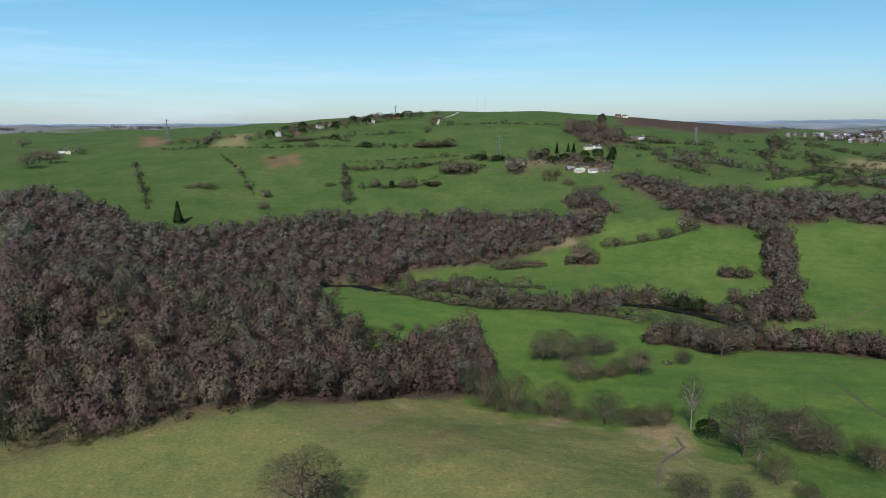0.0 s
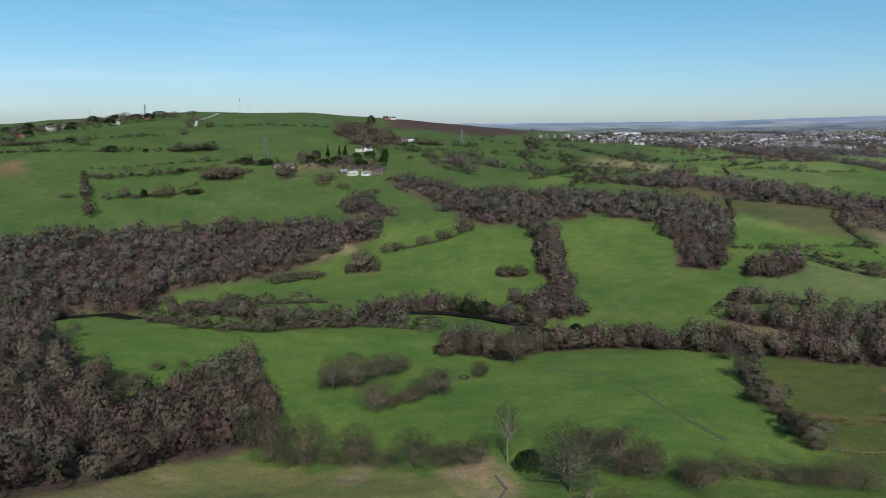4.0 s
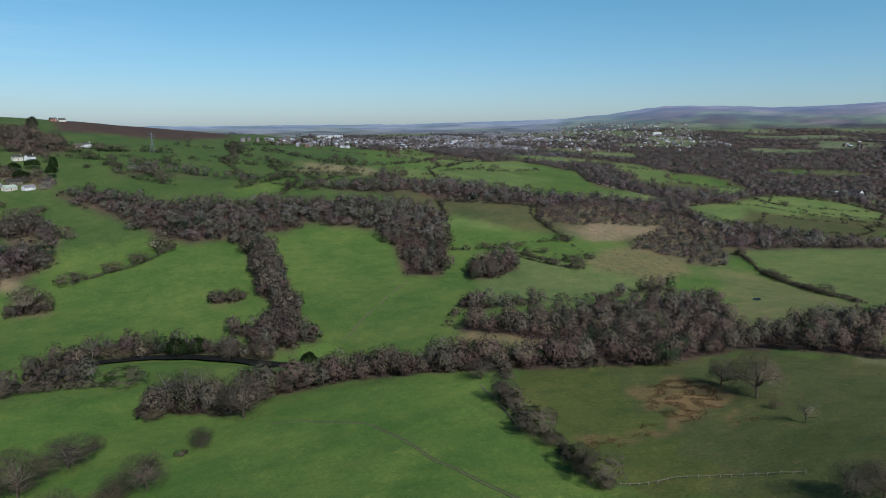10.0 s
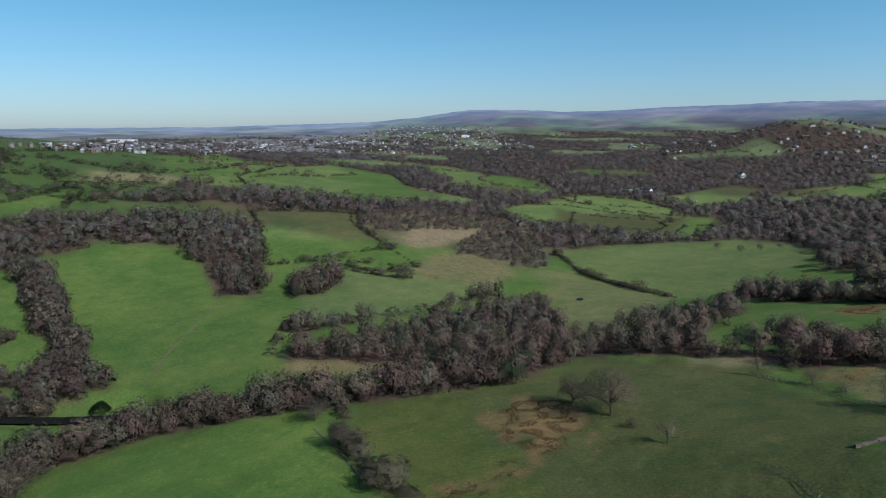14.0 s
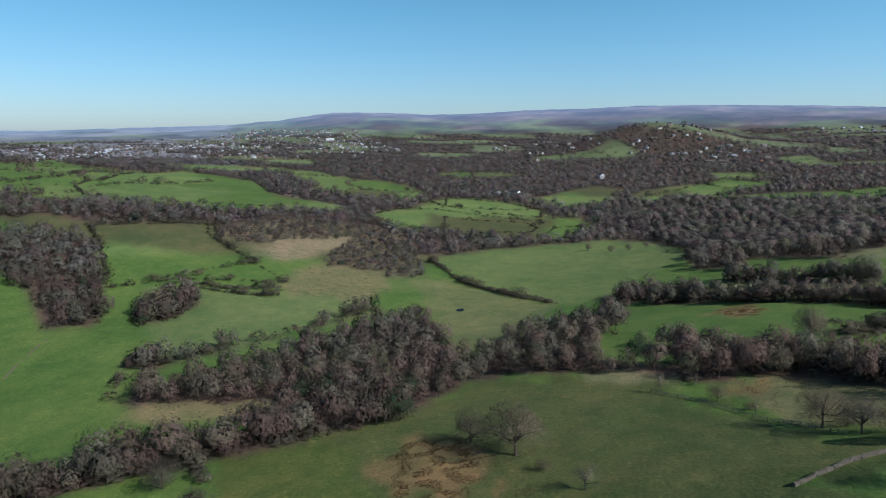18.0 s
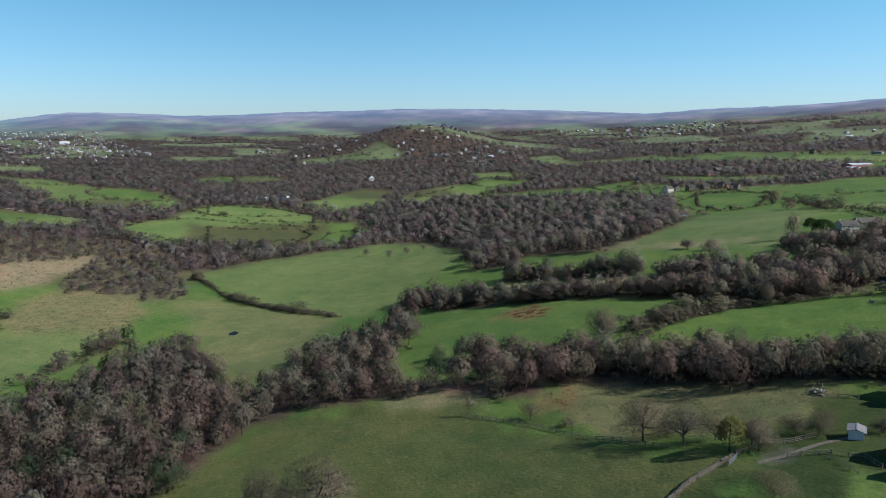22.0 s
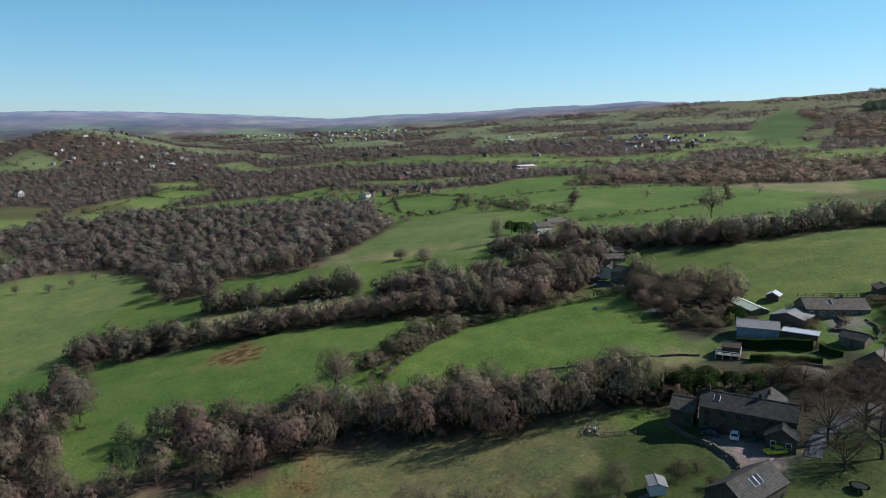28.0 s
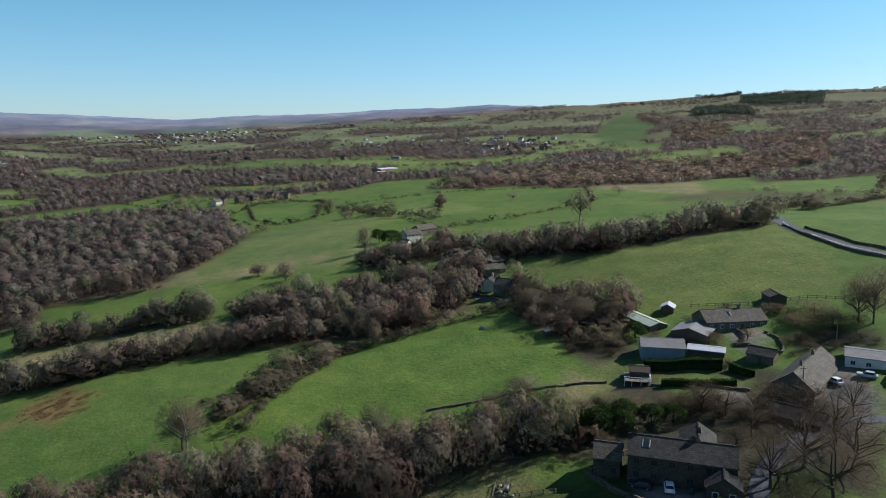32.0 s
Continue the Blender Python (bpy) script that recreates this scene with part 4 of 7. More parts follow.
def tree_template(sort, n, close):
    if (sort, n, close) not in MADE:
        kind, bark, crown, _, twigs, label, cat = SORTS[sort]
        seed = 100 * (1 + list(SORTS).index(sort)) + n
        if kind in ("holly", "conifer"):
            wood, top = evergreen_shape(seed, kind, twigs)
        else:
            fine = (int(twigs * 2.1), 0.62, 1.0) if close else (int(twigs * 0.36), 1.4, 1.4)
            wood, top = tree_shape(seed, kind, fine[0], {"oak": 11, "birch": 12, "bush": 9, "thorn": 8}[kind], *fine[1:])
            if kind != "birch" and sort != "open":
                top = join([top, clumps(seed, kind, 200, 0.024, 0.15, 0.6) if close else clumps(seed, kind, 90, 0.06)])
        MADE[sort, n, close] = (plant_mesh(sort + "_trunk", *wood, bark), plant_mesh(sort + "_crown", *top, crown, lift=0.35))
    return MADE[sort, n, close]


def stand(sort, *trees):
    """Single trees: x, y, height, width of the crown."""
    kind, bark, crown, shapes, _, label, cat = SORTS[sort]
    for x, y, tall, wide in trees:
        n = len(STANDING)
        STANDING.append((x, y))
        a, b = tree_template(sort, n % shapes, math.hypot(x - 78, y - 78) < 340)
        size = "tall " if tall > 11 else "low " if tall < 4.5 else ""
        name = "tree" if cat == "tree" else "bush"
        base = tagged(new(name), size + label, cat, group="field trees and bushes")
        base.matrix_world = Matrix.LocRotScale((x, y, float(top_of(x, y)) - 0.1), Euler((0, 0, n * 2.4)), (wide, wide, tall))
        for part_name, me in (("trunk", a), ("crown", b)):
            o = new(part_name, me)
            o.parent = base


stand("oak", (-27.8, 124.2, 15.6, 18.2), (71.7, 154.5, 15.8, 17.1), (86.4, 158.1, 12.4, 14.4), (42.8, 286.2, 14.2, 14), (51.3, 285.9, 15, 16), (67.4, 298.2, 10.8, 18.4), (51.5, 249.8, 11.9, 15.6), (75.9, 256.8, 11.5, 13.9), (124, 296.6, 17.6, 20.9), (-64.4, 405.5, 9.2, 7.6), (-102.1, 737, 16, 17.9), (110.2, 540.3, 19.3, 22.3), (107.6, 435, 11.7, 11.3), (133.7, 423.7, 10.9, 11.2), (165.5, 392.9, 11.8, 14), (176.8, 380.6, 11.6, 13.8), (218.3, 427.3, 17.1, 18), (229.3, 468.1, 17.8, 21.1), (239.6, 498.5, 18.9, 18.3), (253.4, 541, 15.8, 16.2))
stand("oak", (107.3, 540.4, 17, 18.2), (368.5, 410.2, 14.7, 21.1), (389, 410.9, 17.8, 26), (182.5, 224.7, 10.5, 11.1), (199, 250.2, 8.3, 11.8), (281.1, 787.6, 11.8, 25.5), (163.2, 657, 11.6, 15.3), (232.5, 160.6, 15.4, 20.4), (240.2, 175.9, 10.7, 13.2), (162.4, 112.7, 8.2, 10.6), (164.1, 108.3, 8.2, 9.2), (247.6, 86.7, 10.7, 13.4), (239, 79.8, 9.7, 11.5), (228.5, 68, 6, 8.3), (708.5, 215.8, 7.5, 7.3), (696.2, 193.5, 7.3, 8.1), (701, 178.6, 7.4, 7.2), (720.5, 164.5, 6.5, 8.4), (297.2, 46.1, 10, 10.4), (523.3, -11.5, 7.4, 10.7))
stand("oak", (510.2, -21.4, 7.9, 9.1), (473, -54.5, 6.9, 6.7), (337.5, 78.4, 14.6, 12.5), (365.2, 7.5, 9.4, 7), (383.7, -37.9, 13.2, 10.4), (495.9, -15.2, 8.9, 12.3), (508.8, -68.7, 16.6, 10.1), (466.1, -197.4, 21.3, 16.3), (625, -204.6, 10.7, 11.3), (244.1, -73, 16.2, 12.2), (247.7, -72.6, 12.6, 10.5), (330.6, -32.4, 9.7, 11.3), (319.2, -32.8, 8.6, 10.9), (308, -32.4, 8.3, 10.6), (299.8, -33.2, 7.1, 7.6), (123.7, 856.4, 12.2, 15.9), (107.4, 843.2, 14.7, 15.6), (204.7, 865.3, 15.4, 10.9), (171.3, 804.3, 7.7, 12.5), (176.8, 976.3, 17.3, 22.9))
stand("oak", (190.2, 958.3, 18.6, 22.5), (208, 976.1, 19, 23), (232.8, 1035.2, 20.3, 14.7), (228.7, 958.9, 15.6, 22.7), (238.2, 940.9, 12.3, 17.9), (192.4, 1037.6, 11.7, 16.3), (273.7, 915, 10.6, 17.6), (89.8, 814.5, 16.7, 18.7), (78.3, 806.4, 11.4, 12.3), (129, 677.2, 18.3, 20.8), (142.8, 684.1, 16.3, 21.1), (140.6, 706.9, 14.6, 19.6), (154.2, 710.3, 11.3, 16.5), (282.1, 835.8, 11.1, 20.3), (280.9, 761.7, 11.5, 24.8), (407, 993.9, 13.7, 11.6), (-283.7, 1027.2, 8.9, 15.6), (-242.3, 1053.3, 10, 15.8), (-198.3, 1077.8, 11, 16.1), (-152, 1100.5, 12.1, 16.3))
stand("oak", (-104.3, 1130.2, 13.3, 16.6), (-54.4, 1169.7, 9.8, 17.2), (-640, 1068.4, 14.6, 30.4), (-521.5, 904.3, 15.8, 34), (-493.3, 829.9, 17.8, 31.5), (-500.5, 964, 10.9, 21.2), (-488.7, 871, 16.8, 32.6), (-191.2, 746.7, 10.4, 12.6), (-186.1, 712.7, 10, 15.7), (288.9, -28.3, 4.7, 7), (262.5, -45.6, 3.5, 3.4), (-254.3, 1122.7, 7.5, 13.7), (-236, 1126.8, 10.3, 14.6), (-230.4, 1131.1, 11.3, 19.2), (-211.4, 1134.9, 8.5, 13.7), (-205.5, 1139.1, 9.4, 18.3), (-186.4, 1145.6, 12.3, 19.3), (-179.8, 1146.7, 7.6, 17.5), (-160.4, 1155.7, 10.5, 18.5), (-153.6, 1156.7, 11.4, 16.6))
stand("oak", (-133.4, 1165.3, 8.6, 17.7), (-126.6, 1169.1, 9.6, 15.8), (-105.6, 1177.3, 12.5, 16.9), (-98.8, 1183.9, 7.8, 15.1), (-46.3, 1226.3, 9, 25.3), (-12.7, 1233.1, 10.1, 19.6), (-15.5, 1071.1, 13.9, 16.9), (-22.1, 1007.8, 9.8, 14.3), (-4.2, 1131.2, 9.2, 21.5), (183, 1015.4, 18.5, 19.5), (192.1, 989.2, 19.6, 20.7), (200.9, 950.4, 20.5, 19.9), (223.8, 982.3, 19.6, 19.1), (222, 936.2, 17.2, 19.7), (238, 944.6, 14.2, 20), (183.7, 923.2, 15.3, 17.8), (198, 904.7, 13.5, 17.5), (109.5, 856, 14, 13.6), (160.5, 829, 12.3, 15.9), (184.5, 817.6, 10.8, 13.2))
stand("oak", (84.6, 837.4, 6.8, 17.2), (82.9, 797.5, 16.8, 27.7), (-75.4, 778.7, 12.6, 14.7), (-32.7, 775.9, 10.7, 11), (-90.2, 773.9, 10.1, 6.1), (10.6, 810.8, 14.4, 25.4), (26.9, 813.6, 13.2, 21.7), (231.9, 68, 6.5, 8))
stand("bush", (14.6, 225.1, 16.4, 16), (23.2, 214.3, 13.8, 15.3), (35.1, 202.8, 12.3, 14.7), (46.9, 189.7, 10.8, 13.9), (58, 183, 6.7, 10.3), (89.2, 152, 9.7, 11.6), (69.8, 134, 7.8, 8.3), (47.7, 122.2, 6.3, 10.3), (58.4, 125.4, 4.6, 7.7), (72.9, 126.4, 4.4, 6.7), (95.2, 141.4, 7.8, 9.7), (65.4, 254.2, 5.9, 11.4), (101.5, 279.5, 6.3, 9.2), (104.8, 328.7, 4.9, 8.8), (-22.3, 330.9, 4.1, 7.9), (-12.6, 334.2, 3.5, 6.8), (-108.8, 937.2, 7.8, 15.1), (22.6, 809.6, 14.7, 38.9), (-39.1, 777.8, 7.7, 25), (-9, 778.9, 6.4, 16.2))
stand("bush", (-262.4, 764.3, 6.7, 38.9), (-204.1, 1001, 6.8, 32.8), (5.3, 922.6, 7.6, 29.5), (-30.5, 928.2, 6.1, 22.3), (-98.1, 935.4, 6.2, 18.1), (44.1, 848.6, 5.6, 13.6), (119.6, 541.7, 11.1, 11.6), (75.9, 551.5, 5.6, 18), (65.4, 558.9, 5.6, 18.2), (197.3, 473.2, 9.5, 13.1), (205.3, 466.1, 10.2, 13.7), (123.5, 433.5, 7.6, 13.4), (211.7, 599.7, 10.9, 19.2), (190, 580.9, 7.6, 18.4), (170.1, 577.2, 6.5, 18.1), (147.5, 576.7, 5.5, 15.2), (136.5, 576.1, 4.6, 8.9), (117.3, 541.6, 9.4, 16.6), (56.1, 558.9, 7, 21.2), (73.4, 551.4, 6.9, 20.9))
stand("bush", (43.9, 562.7, 7, 17), (413.6, 452.6, 4.8, 16), (165.2, 198, 7.7, 9.8), (160, 186.7, 4.8, 6.4), (149.4, 168.8, 6.7, 8.5), (144.5, 158.3, 4.2, 5.3), (100.1, 276.3, 5.7, 7.6), (395.4, 669.6, 7.3, 11.9), (221.9, 150.9, 3.1, 5.6), (437.6, 437.8, 4.7, 10.9), (277.7, 110, 5.3, 8.9), (203.2, 76.2, 6.3, 9.4), (267.5, 101.7, 2.6, 4.8), (364.7, -15.4, 6.2, 10.8), (526.5, -11.5, 6.1, 9.9), (704.8, -144.5, 13.5, 12.1), (272.9, 12.4, 4.5, 8.6), (286.1, 21.1, 4.6, 8.9), (268.3, -65.9, 3.1, 6.4), (257.3, -61.4, 4.1, 16.2))
stand("bush", (250.9, -66.2, 4.8, 10.8), (258, -70.1, 4.4, 14.1), (244.9, 914.1, 9, 21.8), (259, 827.6, 8.2, 17.2), (136.7, 748.6, 8.3, 19.6), (163, 724.3, 5.8, 16.9), (126.7, 778.5, 9.9, 21.6), (117.4, 780, 8.6, 18), (288.8, 916.5, 7.6, 36.9), (9.8, 815.6, 16.6, 37.3), (28.8, 812.4, 12.7, 24.8), (-7.8, 919.2, 10.2, 42.3), (-25.9, 924.7, 8.8, 28.4), (59.5, 850.8, 5.4, 26), (46.7, 854.6, 5.4, 19.6), (-270.4, 1037, 10.8, 15.7), (-227.5, 1059.7, 11.8, 15.9), (-182.8, 1083.6, 12.9, 16.1), (-136.5, 1111.6, 9.4, 16.4), (-87.8, 1140.6, 10.6, 16.8))
stand("bush", (-37.1, 1185.4, 11.9, 17.4), (-402.7, 1034.9, 7.5, 18.1), (-387.6, 1043.9, 7.5, 18.1), (-371.2, 1049.9, 7.5, 18.1), (-354.4, 1055.7, 7.5, 18.1), (-337.4, 1061.3, 7.5, 18.1), (-320.2, 1066.7, 7.5, 18.1), (-154, 990.8, 5, 11.4), (-104.4, 936.5, 6.3, 12.3), (-111.4, 840.7, 4.3, 13.8), (-219.3, 894.3, 3.9, 15), (-130.1, 785, 4, 11.7), (250.2, -8, 3.8, 8.6), (254.2, -3.4, 2.9, 7.1), (258.5, 4.9, 3.5, 7), (281.2, -31.1, 2.8, 5.2), (286.3, -22, 3.5, 6.8), (266.2, -37.7, 2.4, 5.1), (281.1, -47.8, 2.2, 5.4), (264.3, 6, 3.5, 8.5))
stand("bush", (266.3, 11.4, 3.5, 7), (-242.1, 1125.5, 9.4, 16.4), (-217.8, 1133.7, 7.5, 15.5), (-192.5, 1141.5, 11.3, 14.7), (-166.8, 1151.7, 9.5, 13.8), (-140.1, 1161.5, 7.6, 19.5), (-112.9, 1176.6, 11.6, 18.7), (-84.4, 1191.1, 9.7, 18), (117.1, 765.1, 10, 20.6), (-5.4, 920.6, 8.2, 14.5), (12.6, 917.5, 6.7, 10.1), (-84.2, 934.6, 3.8, 10.3), (-49.8, 928.2, 4.5, 8.8), (-104.6, 837.3, 5.5, 10.6), (-95.6, 832.3, 6.1, 17.1), (-82.2, 833.9, 4.7, 9.2), (-56.3, 833.2, 4.7, 11.8), (-45.1, 833.9, 5.4, 9.2), (-29.3, 834.7, 4.1, 17), (-12, 844.4, 3.4, 26.5))
stand("bush", (-44.3, 778.4, 3.8, 12.2), (-65, 776.7, 3.8, 9.8), (-125, 784.4, 5.1, 12.5), (-220.7, 1000.8, 6.7, 27.5), (-191.2, 994.9, 5.8, 20.8), (35.3, 816.3, 10.6, 15.4), (-119.8, 844.5, 5.5, 8), (-116.6, 826.3, 5.4, 7.9), (-113.4, 808.2, 5.3, 7.7), (-110.7, 792.9, 5.2, 7.5), (-107.6, 774.7, 5.1, 7.4), (-104.8, 759.4, 5, 7.2), (-102.6, 747, 4.9, 7.1), (-99.9, 731.7, 4.8, 7), (238.4, 73.3, 7.4, 8.7), (234.6, 57.9, 4.9, 7.1), (232.2, 53.7, 4.7, 6.1), (247.6, 81.4, 4.5, 6.5), (237.2, 50.4, 4.1, 6.5))
stand("birch", (68, 178.9, 16.1, 7.8), (112.4, 339, 15.7, 15.2), (120.4, 337.4, 16.4, 15.3), (126.3, 335.3, 15.1, 13.4), (114.5, 436.3, 13.8, 8.1), (333.8, 78.6, 13.2, 9.7))
stand("holly", (69.1, 169.8, 6.4, 6.5), (-57.1, 779.7, 9, 6.3), (148.1, 414.9, 11.5, 11.2), (157.1, 411.4, 10.8, 9.2), (192.5, 361.7, 6.9, 8.6), (509.5, -86.7, 10.6, 13.7), (528.6, -89.7, 9.6, 10.7), (261.2, 20.6, 5, 9.3), (257.4, 16.6, 6.1, 8), (171.8, 844.8, 9.5, 13.2), (187.7, 847.5, 10.9, 14.6), (201.5, 828.5, 17.4, 9.1), (236.9, 1058.9, 15.6, 10.1), (131.8, 836.6, 8, 15.5), (-256.2, 1043.8, 12.6, 15.8), (-213.1, 1068.8, 9.1, 16), (-167.5, 1092.2, 10.2, 16.2), (-120.4, 1119.5, 11.3, 16.5), (-71.2, 1153.8, 12.6, 16.9), (-248.2, 1124.1, 8.5, 18.2))
stand("holly", (-224.1, 1132.4, 12.2, 17.4), (-199.1, 1140.3, 10.4, 16.5), (-173.6, 1150.7, 8.5, 15.7), (-147, 1160.6, 12.4, 14.8), (-119.8, 1172.9, 10.6, 14), (-91.6, 1187.5, 8.7, 19.8), (-61.7, 1252.6, 9.2, 23.9), (242.8, 1073.5, 17.9, 13.9), (127, 862.7, 9.9, 12.3), (145.8, 838, 9.6, 14.7), (171.2, 817.4, 9.5, 15.7), (195.1, 811.8, 14.9, 9.2), (67, 848.2, 6.9, 18.7), (46.2, 852.6, 8.3, 16.1), (116.9, 848.8, 8.3, 12.1), (-27.7, 926.1, 6.8, 13.1), (-16.9, 923.4, 5.2, 11.6), (4.9, 917.6, 8.9, 13), (-101.3, 935.8, 8.4, 14.8), (-63.4, 927.3, 5.3, 7.3))
stand("holly", (-23.6, 838, 6.1, 9.2), (-57.3, 777.4, 8.8, 6.7), (-11.8, 779.7, 5.7, 17.1), (-152.8, 992.7, 6.5, 13.5))
stand("thorn", (70.7, 144.9, 6, 4.4), (92.5, 273.9, 2.3, 3), (-190.3, 744.5, 11.4, 13.6), (-111.2, 789.1, 10.5, 11.5), (166.5, 653.1, 7.8, 10.8), (142.5, 568.8, 2.9, 3.8), (54.4, 562.9, 5.7, 18.3), (431.4, 442.7, 5.9, 8.5), (211.2, 138.8, 7.5, 7.7), (207.4, 591.6, 12, 16.1), (263.7, 100.6, 4.3, 2.6), (287.8, 127.4, 8.1, 3.9), (543.4, -323.3, 9, 14.6), (603.7, -262.1, 8, 12.7), (-953.1, 1597, 9.4, 15.1), (-924.2, 1613.9, 9.4, 15.1), (-768.6, 1614.2, 9, 14.6), (-241.8, 831.5, 8.7, 8.5))
stand("bush", (40.4, 290.4, 5.0, 7.5), (45.9, 290.0, 5.6, 7.7), (52.6, 289.9, 4.4, 8.8), (59.7, 295.8, 7.5, 10.6), (69.0, 299.8, 7.0, 8.0), (77.7, 309.0, 6.1, 8.2), (56.5, 251.5, 4.8, 7.5), (63.6, 255.1, 5.0, 11.2), (69.1, 259.4, 7.2, 10.6), (78.5, 261.5, 7.1, 7.9), (-2.4, 304.1, 5.3, 9.8), (4.0, 307.7, 6.8, 10.8), (10.1, 301.6, 7.4, 7.4), (16.9, 305.4, 6.4, 10.0), (13.0, 279.9, 6.0, 7.8), (19.1, 280.1, 5.9, 7.4), (-34.4, 304.9, 7.6, 10.9), (-26.7, 306.6, 6.2, 8.4), (8.6, 236.9, 7.5, 9.6), (13.9, 220.5, 7.4, 10.8))
stand("bush", (17.9, 214.0, 6.0, 8.9), (23.0, 211.4, 6.4, 8.9), (29.2, 206.8, 4.8, 8.4), (33.9, 203.1, 7.1, 7.2), (40.8, 196.2, 4.4, 9.8), (53.5, 187.9, 5.2, 9.4), (56.3, 187.2, 5.9, 8.5), (62.5, 183.3, 7.8, 7.9), (89.8, 177.4, 5.7, 7.9), (92.4, 171.1, 6.5, 8.2), (88.3, 157.6, 5.5, 10.4), (92.4, 154.9, 5.4, 9.5), (95.9, 146.7, 7.5, 7.5), (100.0, 145.3, 4.4, 8.0), (106.8, 146.2, 7.0, 9.8), (114.0, 143.8, 5.1, 8.5), (119.3, 141.1, 4.8, 9.1), (124.1, 139.6, 4.4, 10.1), (126.6, 136.0, 7.4, 11.3), (132.1, 133.7, 6.8, 11.3))
stand("conifer", (-252.2, 655.7, 21.4, 11.5), (141.8, 868.9, 13.9, 5.4), (156.3, 872.6, 12.6, 5.4), (162.8, 868.2, 12.5, 5.4), (141.6, 869.6, 10, 5.5), (162.5, 872, 10.1, 5.6))
stand("gorse", (230.1, 73.3, 8.5, 6.9), (127.3, 843.5, 5.4, 13))
stand("gorsetall", (253.9, 6.7, 4.8, 1.6))
stand("open", (248.2, -5.4, 7.3, 9.9), (243.2, -6.4, 6.6, 8.4), (223.4, 11, 11.2, 12.1), (223, 1.4, 13, 13.9), (214.1, 9.2, 13.4, 14.2), (214.8, 17.7, 7, 10.2), (223.1, -10, 11, 12), (235.2, -2.7, 6.9, 8), (225.6, -22.4, 8.8, 8.6), (237.5, -7.9, 7.1, 8.3), (234.5, 3.7, 5.3, 6.5), (238.4, -15.1, 6.5, 8.6), (231.1, -15.6, 8.7, 9.8), (216.8, -3.4, 11.8, 11.4))
stand("pale", (284.5, 11.3, 5.3, 9.1))
stand("shrub", (229, 42.8, 3.3, 5.1), (229.4, 38.2, 2.7, 4.2), (223.7, 40, 2.8, 3.4))

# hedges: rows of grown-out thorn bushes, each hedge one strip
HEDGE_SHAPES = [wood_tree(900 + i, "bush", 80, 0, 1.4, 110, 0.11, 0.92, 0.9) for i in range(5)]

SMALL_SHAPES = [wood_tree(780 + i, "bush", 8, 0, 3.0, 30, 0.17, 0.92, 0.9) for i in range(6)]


def scatter(shapes, places, rng, lift=0.04):
    """Many plants in one mesh: places are x, y, height, width and a colour; lift: how far they make one even canopy."""
    vs, fs, cs, ns, n = [], [], [], [], 0
    for i, (x, y, z, tall, wide, rgb) in enumerate(places):
        v, f, o, dim = shapes[i % len(shapes)]
        a = rng.uniform(0, math.tau)
        c, s = math.cos(a) * wide, math.sin(a) * wide
        w = np.empty_like(v)
        w[:, 0], w[:, 1], w[:, 2] = v[:, 0] * c - v[:, 1] * s + x, v[:, 0] * s + v[:, 1] * c + y, v[:, 2] * tall + z
        vs.append(w)
        fs.append(f + n)
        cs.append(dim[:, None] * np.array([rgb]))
        ns.append(np.stack([(o[:, 0] * c - o[:, 1] * s) / wide, (o[:, 0] * s + o[:, 1] * c) / wide, o[:, 2]], 1) * (1 - lift) + np.array((0, 0, lift)))
        n += len(v)
    return np.concatenate(vs), np.concatenate(fs), np.concatenate(ns), np.concatenate(cs)


HEDGES = 0


def hedge(tall, *points):
    global HEDGES
    HEDGES += 1
    rng = np.random.default_rng(HEDGES)
    p, places = np.array(points, float), []
    far = np.hypot(*(p.mean(0) - 78)) > 560
    tall, tone = (tall * 1.35, (0.11, 0.096, 0.064)) if far else (tall, (0.15, 0.128, 0.085))
    for a, b in zip(p[:-1], p[1:]):
        n = max(1, int(np.linalg.norm(b - a) / (tall * 0.75)))
        for k in range(n):
            if rng.random() < (0.5 if far else 0.04):
                continue
            q = a + (b - a) * (k + rng.random()) / n + rng.normal(size=2) * 0.4
            h = tall * rng.uniform(0.6, 1.35) * (2.3 if rng.random() < 0.13 else 1)
            shade = rng.uniform(0.75, 1.1)
            places.append((q[0], q[1], float(top_of(*q)) - 0.15, h, h * rng.uniform(1.3, 2.2), np.array(tone) * shade))
    if places:
        v, f, o, c = scatter(SMALL_SHAPES if far else HEDGE_SHAPES, places, rng)
        me = plant_mesh("hedge", v, f, o, WOOD_TWIGS, c)
        tagged(new("hedge", me), "grown-out bare thorn hedge along a field edge", "hedge", group="field hedges")


hedge(3.6, (346, 66), (358, 53), (367, 35), (372, 19), (368, 13))
hedge(3.1, (368, 13), (362, 1), (358, -14), (351, -26), (346, -36))
hedge(2.4, (95, 277), (91, 275))
hedge(3, (-26, 527), (-8, 513), (27, 490), (69, 462))
hedge(4.2, (-38, 482), (-8, 413), (25, 396), (56, 402), (89, 396), (112, 383))
hedge(3.6, (-20, 535), (2, 514), (28, 505))
hedge(2.6, (61, 258), (73, 262))
hedge(2.4, (-104, 736), (-108, 770), (-118, 821), (-121, 864))
hedge(2.2, (-117, 834), (-84, 838), (-23, 839), (11, 848))
hedge(2.2, (-79, 786), (-53, 782), (-2, 784))
hedge(2.2, (-383, 870), (-330, 760), (-292, 683))
hedge(2.4, (-110, 948), (-63, 940), (12, 927))
hedge(2.4, (-230, 1007), (-155, 1000), (-100, 1010), (-19, 1006))
hedge(3.6, (-280, 758), (-252, 767))
